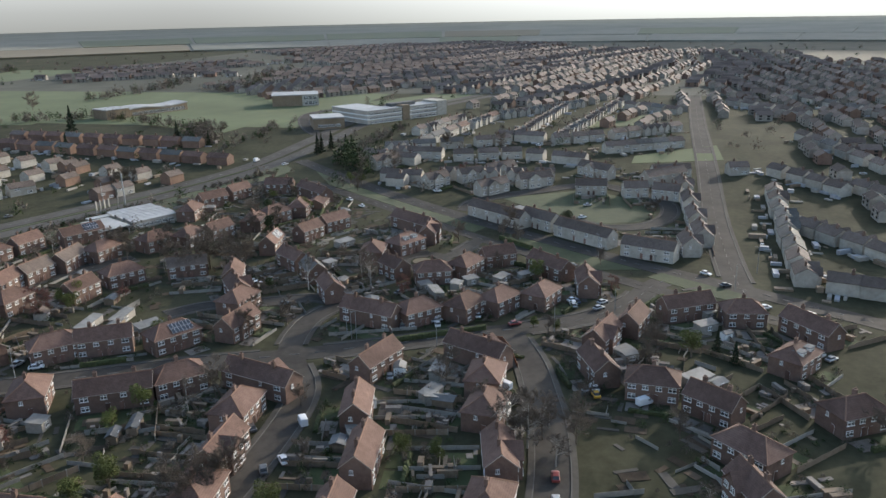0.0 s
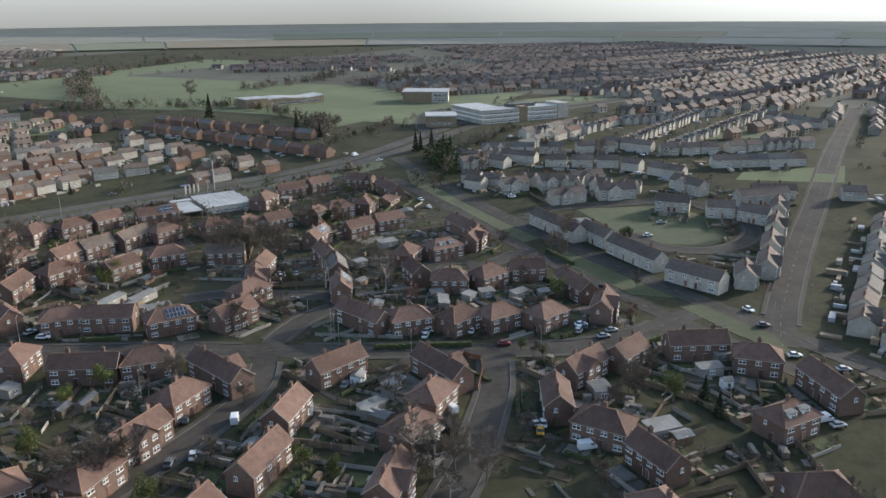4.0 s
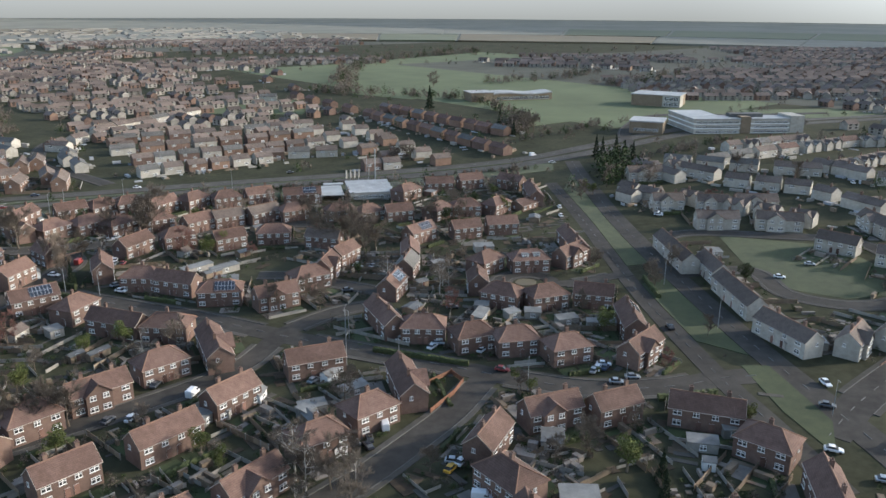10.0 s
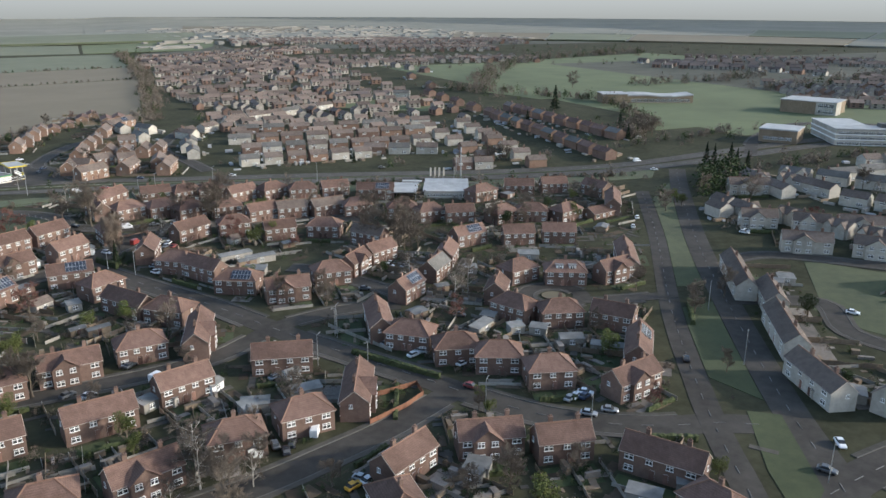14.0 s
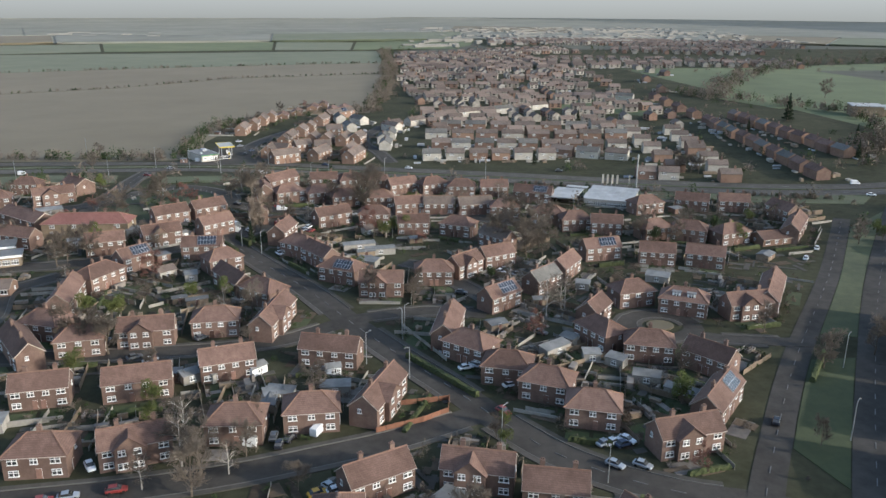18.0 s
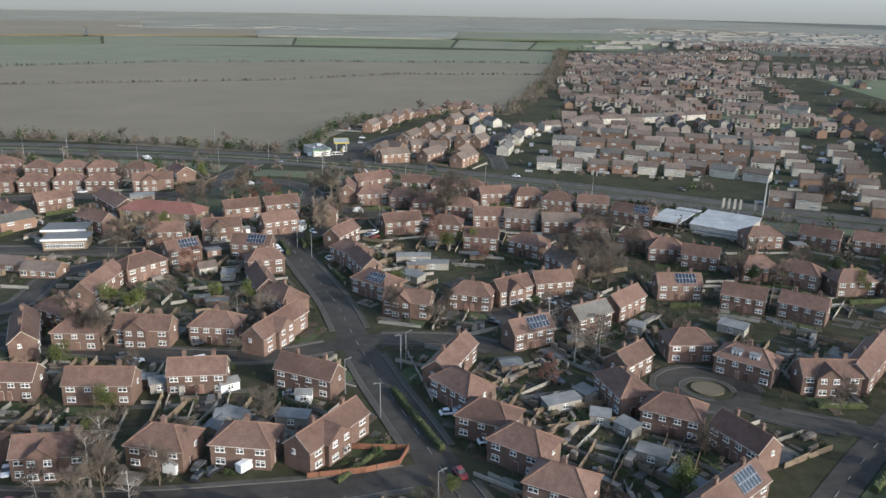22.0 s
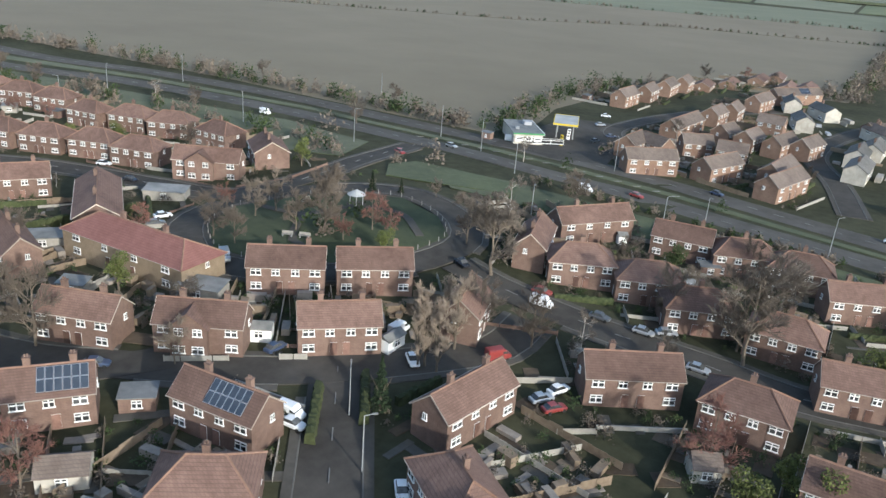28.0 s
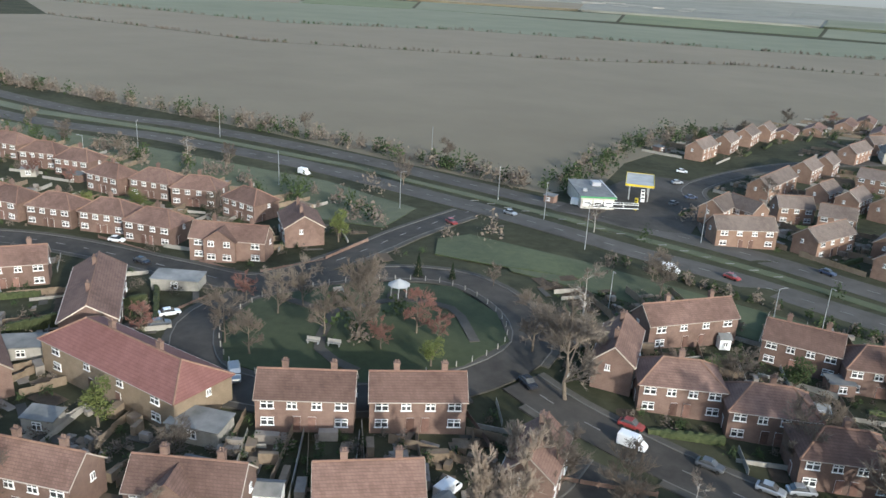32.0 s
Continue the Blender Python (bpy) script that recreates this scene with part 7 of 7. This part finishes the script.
def green_furniture():
    """Low white posts round the oval green, its paths and benches."""
    centre = Vector((-31.6, 134.4))
    line = smooth(RING, 2.6)
    for p in line[:-1]:
        q = p + (centre - p).normalized() * 3.6
        b = bmesh.new()
        tube(b, (0, 0, -0.1), (0, 0, 0.75), 0.07, 0.07, 6)
        o = part("bollard", b, M_FENCE)
        o.matrix_basis = pose(q.x, q.y, gz(q.x, q.y) + 0.2)
        tagged(o, "short white post at the edge of a green", "bollard", "posts round the green")
    for pts in ([(-47.1, 136.1), (-38.3, 136.2), (-33.1, 144.2), (-25, 146.4), (-17.4, 139.5)], [(-38.3, 136.2), (-33, 126.1), (-25.7, 124.2)]):
        tagged(part("path", ribbon(smooth(pts), -0.7, 0.7, 0.1, 0.25), M_PAVE), "narrow pale path across the green", "path", kind="structure")
    for x, y, turn in ((-34.4, 126.6, 20), (-31.7, 127.5, 20), (-41.6, 141.7, 60)):
        h = thing("bench", "pale slatted park bench on the green", "bench", "park benches")
        h.matrix_basis = pose(x, y, gz(x, y) + 0.22, 0, 0, turn)
        block(h, "seat", -0.9, 0.9, -0.25, 0.25, 0.4, 0.47, M_FENCE)
        block(h, "backrest", -0.9, 0.9, 0.22, 0.28, 0.47, 0.9, M_FENCE)
        for k in (-0.7, 0.7):
            block(h, "leg", k - 0.06, k + 0.06, -0.22, 0.22, 0, 0.4, M_METAL)


green_furniture()

# ---- road paint ----
def dashes():
    v, f = [], []

    def along(line, offset, on, off, wide=0.12, z=0.0):
        way = sides_of(line)
        run, draw = 0.0, True
        for a, b, w in zip(line, line[1:], way):
            d = b - a
            m = (a + b) / 2 + w * offset
            run += d.length
            if (run % (on + off)) < on:
                crate(v, f, pose(m.x, m.y, gz(m.x, m.y) + 0.06 + z, 0, 0, math.degrees(math.atan2(d.y, d.x))), d.length / 2, wide / 2, 0.1 + z)

    for i, (line, half) in enumerate(ROADS[:15]):
        fine = smooth([tuple(p) for p in line[::3]] + [tuple(line[-1])], 1.0)
        if i in (11, 12):
            along(fine, 0, 2, 4, 0.15)
        elif i in (0, 4, 5, 6, 8, 10):
            along(fine, 0, 2, 4, 0.12)
    # hatching before the junction
    for k in range(16):
        t = k / 15
        x, y = -53.4 + 66 * t, 207.5 - 6 * t
        crate(v, f, pose(x, y, gz(x, y) + 0.1, 0, 0, 40), 0.9, 0.12, 0.08)
    joined("road_markings", v, f, M_LINE, "worn white lines painted on the roads", "road marking")


dashes()


# ---- hedgerows, woods and scrub ----
def greenery():
    rng = random.Random(9)
    dark_v, dark_f, brown_v, brown_f = [], [], [], []

    def line(points, high, step=2.5, spread=1.5, brown=0.7, n=40):
        for (x0, y0), (x1, y1) in zip(points, points[1:]):
            long = math.hypot(x1 - x0, y1 - y0)
            for k in range(int(long / step)):
                t = rng.random()
                x, y = x0 + (x1 - x0) * t + rng.gauss(0, spread), y0 + (y1 - y0) * t + rng.gauss(0, spread)
                if on_road(x, y, 1.0) or taken(x, y, 5):
                    continue
                s = high * rng.uniform(0.45, 1.0) * 0.55
                a, b = (brown_v, brown_f) if rng.random() < brown else (dark_v, dark_f)
                clump(a, b, x, y, gz(x, y), s * 1.15, n, rng, 1.5, 1.7)

    line([(-420, 258), (-264.7, 233.7), (-166.7, 237.4), (-100.3, 236.3), (-65.9, 231.4), (-44.7, 225.4)], 4.5, 1.6, 1.4)
    line([(-15.1, 185.6), (6.8, 184.2), (41.4, 181.9), (78.9, 169.4), (111.9, 159.6), (158.3, 145.3), (199, 122.7)], 1.8, 0.9, 0.5, 0.6, 30)
    line([(-444.2, 173.9), (-240.1, 179.9), (-154.1, 184.8), (-88, 187.9), (-59.3, 177.3)], 4.0, 2.6, 3.0)
    line([(-312.6, 158.1), (-233.9, 164.2), (-166.4, 174.1)], 6.0, 3.0, 4.0)
    line([(-43.2, 231.8), (-46, 283.7), (-33.3, 337.2)], 5.0, 2.0, 2.5, 0.3)
    line([(-33.3, 337.2), (-20, 360), (20, 378), (45, 380)], 3.0, 2.5, 2.0, 0.6)
    line([(45, 378), (65, 526), (78, 700), (92, 1040)], 6.0, 2.0, 4.0, 0.8)
    line([(76, 665), (-69, 623), (-150, 542), (-247, 491), (-335, 446), (-560, 451)], 1.8, 2.6, 0.8, 0.8)
    line([(80, 801), (28, 800), (-153, 747), (-315, 684), (-430, 582), (-760, 561)], 2.4, 3.0, 1.5, 0.8)
    line([(245, 184.1), (264.4, 199.6), (282.1, 209)], 7.0, 0.8, 3.0, 0.7)
    line([(272.9, 197.4), (326, 303.8), (280.7, 386.2), (260.4, 435.1)], 6.0, 2.2, 3.0, 0.7)
    line([(234.7, 169.2), (269.3, 165.6), (322.3, 179.3)], 3.5, 3.0, 2.0, 0.7)
    line([(226.4, 100.4), (262.1, 98.7), (310.7, 99.1)], 4.0, 2.0, 3.0, 0.7)
    line([(200.4, 81.3), (217.9, 96.4), (232.9, 102.3)], 8.0, 1.0, 3.0, 0.2)
    line([(411.7, 381.6), (501, 374.7), (585.6, 407.1)], 7.0, 3.0, 4.0, 0.8)
    line([(281.9, 393.7), (376.6, 539.9), (497.7, 664.3), (714.3, 718)], 8.0, 3.0, 6.0, 0.8)
    line([(479.4, 319.2), (513.4, 299.6), (604.1, 330.5), (680.7, 348.6)], 8.0, 3.0, 8.0, 0.8)
    line([(451, 227.2), (499.7, 199.1), (529.1, 174.5)], 6.0, 3.0, 5.0, 0.8)
    for _ in range(1500):
        a, d = rng.uniform(-0.45, 1.85), rng.uniform(160, 1200)
        x, y = d * math.sin(a) + 30, d * math.cos(a) - 20
        if on_road(x, y, 2) or taken(x, y, 6):
            continue
        if y > 228 and x < 66 + (y - 420) * 0.06:
            continue
        if 280 < x < 620 and 180 < y < 560:
            continue
        s = rng.uniform(1.2, 3.4)
        b = rng.random() < 0.75
        clump(brown_v if b else dark_v, brown_f if b else dark_f, x, y, gz(x, y), s, 40, rng, rng.uniform(1.0, 1.6), 1.5)
    joined("scrub", brown_v, brown_f, M_TWIG, "brown leafless hedgerows and scrub", "hedgerow")
    joined("evergreen_scrub", dark_v, dark_f, M_LEAF, "dark evergreen bushes and hedgerows", "hedgerow")


greenery()


# ---- the town further off ----
def far_town():
    rng = random.Random(21)
    skins = ([], []), ([], []), ([], [])
    yards = ([], []), ([], []), ([], [])
    roof_v, roof_f, shed_v, shed_f, pane_v, pane_f = [], [], [], [], [], []

    def small(x, y, turn, L, D, e, r):
        z = gz(x, y)
        m = pose(x, y, z, 0, 0, turn)
        wall_v, wall_f = skins[rng.choice((0, 0, 0, 0, 1, 2))]
        crate(wall_v, wall_f, m, L / 2, D / 2, e)
        k = len(wall_v)
        wall_v.extend(tuple(m @ Vector(p)) for p in ((-L / 2, -D / 2, e), (-L / 2, D / 2, e), (-L / 2, 0, r - 0.2), (L / 2, -D / 2, e), (L / 2, D / 2, e), (L / 2, 0, r - 0.2)))
        wall_f.extend(((k, k + 2, k + 1), (k + 3, k + 4, k + 5)))
        k = len(roof_v)
        a, b = L / 2 + 0.2, D / 2 + 0.4
        roof_v.extend(tuple(m @ Vector(p)) for p in ((-a, -b, e - 0.3), (a, -b, e - 0.3), (a, 0, r), (-a, 0, r), (-a, b, e - 0.3), (a, b, e - 0.3)))
        roof_f.extend(((k, k + 1, k + 2, k + 3), (k + 3, k + 2, k + 5, k + 4)))
        for u in (-0.25, 0.25):
            for w in (0.8, e - 1.3):
                crate(pane_v, pane_f, m @ Matrix.Translation((u * L, 0, w)), 0.8, D / 2 + 0.05, 0.9)

    def quarter(x, y, wide, deep, turn, n):
        c, s = math.cos(radians(turn)), math.sin(radians(turn))
        rows = max(1, int(deep / 20))
        for j in range(rows):
            per = max(1, int(wide / 13))
            lean = rng.choice((0, 0, 90))
            for i in range(per):
                if rng.random() < 0.12:
                    continue
                u, v = -wide / 2 + 13 * i + rng.uniform(-1, 1), -deep / 2 + 20 * j + (i % 2) * 0.5 + rng.uniform(-2, 2)
                px, py = x + u * c - v * s, y + u * s + v * c
                if math.hypot(px, py) > 1500 or taken(px, py, 9) or on_road(px, py, 3):
                    continue
                small(px, py, turn + lean + rng.uniform(-4, 4), rng.uniform(7.5, 10), 5.5, 3.6, 5.4)

    for spot in TOWN_SPOTS:
        small(*spot, 3.6, 5.4)
    for x, y, w, d, turn in ((575, 219, 240, 170, -38), (697, 188, 300, 220, -40), (588, 36, 240, 180, -14), (692, -5, 260, 220, -12), (898, 241, 300, 260, -40), (463, 37, 150, 90, -20), (470, -117, 220, 110, 8), (587, -141, 220, 150, 6), (696, -177, 260, 180, 4), (643, 472, 180, 80, -50), (752, 517, 220, 110, -44), (325, -127, 150, 60, 4), (933, 69, 330, 300, -20), (1105, 398, 300, 220, -40), (220, 925, 240, 110, 4), (503, 931, 200, 180, -20), (196, 732, 190, 90, 2), (452, 695, 130, 110, -20), (624, 1085, 240, 160, -20), (369, -22, 90, 50, -20), (415, -66, 120, 60, 0), (224, -107, 120, 40, 4), (325, 713, 140, 130, -16), (1180, 250, 260, 240, -30), (850, -120, 300, 160, 0), (420, 1150, 300, 160, -10)):
        quarter(x, y, w, d, turn, 0)
    # closes that fill the estate beyond the main road
    for i in range(18):
        for j in range(36):
            x, y = 30 + 12.5 * i + rng.uniform(-2, 2), 285 + 17 * j + rng.uniform(-2, 2)
            if x < 70 + max(0, (y - 420)) * 0.06 or (x > 222 and y < 560) or taken(x, y, 8.6) or on_road(x, y, 3) or rng.random() < 0.28:
                continue
            small(x, y, ((i // 4 + j // 3) % 3 == 0) * 90 + rng.uniform(-4, 10), rng.uniform(7, 8.6), 5, 3.4, 5.0)
    # yards, cars and sheds round the far houses
    for x, y, turn, L, D in HOUSE_SPOTS[NEAR:]:
        for _ in range(7):
            px, py = x + rng.uniform(-9, 9), y + rng.uniform(-9, 9)
            if not on_road(px, py, 1) and not in_house(px, py, 0.8):
                crate(*rng.choice(yards), pose(px, py, gz(px, py), 0, 0, turn + rng.choice((0, 90))), rng.uniform(0.5, 2.6), rng.uniform(0.1, 0.9), rng.uniform(0.3, 1.4))
    for _ in range(420):
        x, y = rng.uniform(140, 820), rng.uniform(1080, 1850)
        crate(shed_v, shed_f, pose(x, y, gz(x, y), 0, 0, rng.choice((10, 14, 8))), rng.uniform(2.5, 8) * (5 if rng.random() < 0.14 else 1), rng.uniform(2, 8), rng.uniform(3, 5.5))
    for _ in range(14):
        x, y = rng.uniform(-900, -300), rng.uniform(1450, 1700)
        crate(shed_v, shed_f, pose(x, y, 0, 0, 0, rng.uniform(0, 20)), rng.uniform(5, 24), rng.uniform(3, 8), rng.uniform(3, 5))
    for (v, f), m, text in zip(yards, (M_FENCE, M_WOOD, M_CLAD), ("pale walls and slabs", "timber sheds and fences", "parked cars and bins")):
        joined("yard_clutter", v, f, m, text + " round the far houses", "garden clutter")
    for (v, f), m, text in zip(skins, (M_TOWNWALL, M_WALL2, M_WALL), ("pale rendered", "orange brick", "red brick")):
        joined("town_walls", v, f, m, text + " house fronts of the distant town", "town")
    joined("town_roofs", roof_v, roof_f, M_TOWNROOF, "brown and grey roofs of the distant town", "town")
    joined("town_windows", pane_v, pane_f, M_GLASS, "dark windows of the distant town", "town")
    joined("trading_estate", shed_v, shed_f, M_FENCE, "pale sheds of a distant trading estate", "industrial estate")


far_town()


def far_sheet(label, x0, x1, y0, y1, material, z=0.1, step=40):
    bm = bmesh.new()
    nx, ny = int((x1 - x0) / step), int((y1 - y0) / step)
    grid = [[bm.verts.new((x0 + i * step, y0 + j * step, gz(x0 + i * step, 0) + z)) for j in range(ny + 1)] for i in range(nx + 1)]
    for i in range(nx):
        for j in range(ny):
            bm.faces.new((grid[i][j], grid[i + 1][j], grid[i + 1][j + 1], grid[i][j + 1]))
    tagged(part("ground", bm, material), label, "ground", kind="structure")


# Town ground sheets, with some distance haze painted into the colour.
far_sheet("land and yards at the edge of town, paled for haze", 120, 1320, 960, 2160, M_TOWNLAND, 0.1, 120)
far_sheet("streets and gardens of the far town, paled for haze", 480, 1320, -480, 600, M_TOWNLAND, 0.1, 120)
far_sheet("open grass round the school", 300, 480, 160, 640, M_PASTURE, 0.02, 20)


def far_fields():
    """A patchwork of fields out to the misty horizon, on a sheet of far land paled for haze."""
    rng = random.Random(33)
    bm = bmesh.new()
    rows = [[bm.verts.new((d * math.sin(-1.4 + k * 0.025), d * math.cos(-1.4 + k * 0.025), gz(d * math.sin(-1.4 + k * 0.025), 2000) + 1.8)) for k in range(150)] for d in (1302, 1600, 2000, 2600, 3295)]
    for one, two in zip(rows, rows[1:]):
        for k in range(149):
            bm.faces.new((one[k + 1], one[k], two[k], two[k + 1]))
    tagged(part("ground", bm, M_FAR), "far land in a haze-paled colour towards the horizon", "ground", kind="structure")
    for d0, d1 in ((690, 860), (865, 1060), (1065, 1300), (1305, 1600), (1605, 2000)):
        a = -1.3
        while a < 2.3:
            w = rng.uniform(0.09, 0.26)
            x, y = (d0 + d1) / 2 * math.sin(a + w / 2), (d0 + d1) / 2 * math.cos(a + w / 2)
            built_up = taken(x, y, 45) or (d1 < 1310 and 0.05 < a < 1.75)
            open_land = x < 100 and 200 < y < 1000 and d1 < 1070
            if not built_up and not open_land:
                # The M_FAR fields carry painted distance haze in their colour.
                kind, text = rng.choice(((M_SOIL, "distant bare field"), (M_CROP, "distant field of winter crop"), (M_CROP, "distant pale green field"), (M_PASTURE, "distant green pasture")) if d1 < 1310 else ((M_SOIL, "distant bare field"), (M_FAR, "distant field in a haze-paled colour"), (M_FAR, "distant winter field paled with painted haze"), (M_CROP, "distant field of winter crop")))
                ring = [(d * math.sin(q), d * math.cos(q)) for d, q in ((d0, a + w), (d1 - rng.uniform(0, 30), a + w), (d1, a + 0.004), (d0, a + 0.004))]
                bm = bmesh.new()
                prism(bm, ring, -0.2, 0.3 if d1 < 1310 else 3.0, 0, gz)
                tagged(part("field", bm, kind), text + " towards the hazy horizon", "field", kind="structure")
            a += w


far_fields()


def sky_band():
    """A plain glowing band all round, far behind everything, that hides the edge of the ground; haze and sky light are
    put into its emission.
    """
    m = bpy.data.materials.new("painted_haze_glow")
    m.use_nodes = True
    nt = m.node_tree
    n, l = nt.nodes, nt.links
    n.remove(n["Principled BSDF"])
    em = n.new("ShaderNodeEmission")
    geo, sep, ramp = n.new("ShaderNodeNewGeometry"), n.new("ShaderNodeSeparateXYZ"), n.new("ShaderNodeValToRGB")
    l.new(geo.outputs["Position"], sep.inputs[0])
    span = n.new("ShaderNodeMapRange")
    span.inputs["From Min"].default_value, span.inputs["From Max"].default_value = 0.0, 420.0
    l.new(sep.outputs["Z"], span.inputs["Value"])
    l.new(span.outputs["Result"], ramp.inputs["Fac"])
    # Haze at the foot, brighter sky above, painted as emission colour.
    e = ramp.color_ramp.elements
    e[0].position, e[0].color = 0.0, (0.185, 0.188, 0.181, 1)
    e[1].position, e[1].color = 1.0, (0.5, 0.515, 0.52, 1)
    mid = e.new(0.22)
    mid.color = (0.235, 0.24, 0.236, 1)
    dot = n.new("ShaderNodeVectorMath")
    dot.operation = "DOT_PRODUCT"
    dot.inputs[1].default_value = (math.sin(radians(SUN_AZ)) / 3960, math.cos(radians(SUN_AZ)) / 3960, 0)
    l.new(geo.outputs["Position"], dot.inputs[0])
    # Painted glow: the emission grows stronger towards the sun's side.
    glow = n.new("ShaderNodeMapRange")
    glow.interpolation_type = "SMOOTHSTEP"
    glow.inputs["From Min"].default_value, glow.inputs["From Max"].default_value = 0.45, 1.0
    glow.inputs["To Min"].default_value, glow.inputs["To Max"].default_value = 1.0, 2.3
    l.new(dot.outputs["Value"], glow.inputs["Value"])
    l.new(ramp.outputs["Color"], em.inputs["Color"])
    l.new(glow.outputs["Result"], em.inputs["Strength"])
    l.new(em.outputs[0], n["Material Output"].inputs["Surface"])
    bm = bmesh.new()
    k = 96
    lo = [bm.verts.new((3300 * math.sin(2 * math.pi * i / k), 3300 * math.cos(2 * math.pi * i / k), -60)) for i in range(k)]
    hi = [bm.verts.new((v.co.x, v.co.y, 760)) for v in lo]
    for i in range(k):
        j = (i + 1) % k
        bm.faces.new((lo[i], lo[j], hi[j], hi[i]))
    tagged(part("backdrop", bm, m), "plain glowing backdrop with painted horizon haze and sun glow", "backdrop", kind="structure")


sky_band()

# ---- the plan is drawn in units of 1.2 m ----
METRES = 1.2
for ob in [o for o in scene.objects if o.parent is None and o.type in ("MESH", "EMPTY")]:
    ob.matrix_basis = Matrix.Scale(METRES, 4) @ ob.matrix_basis
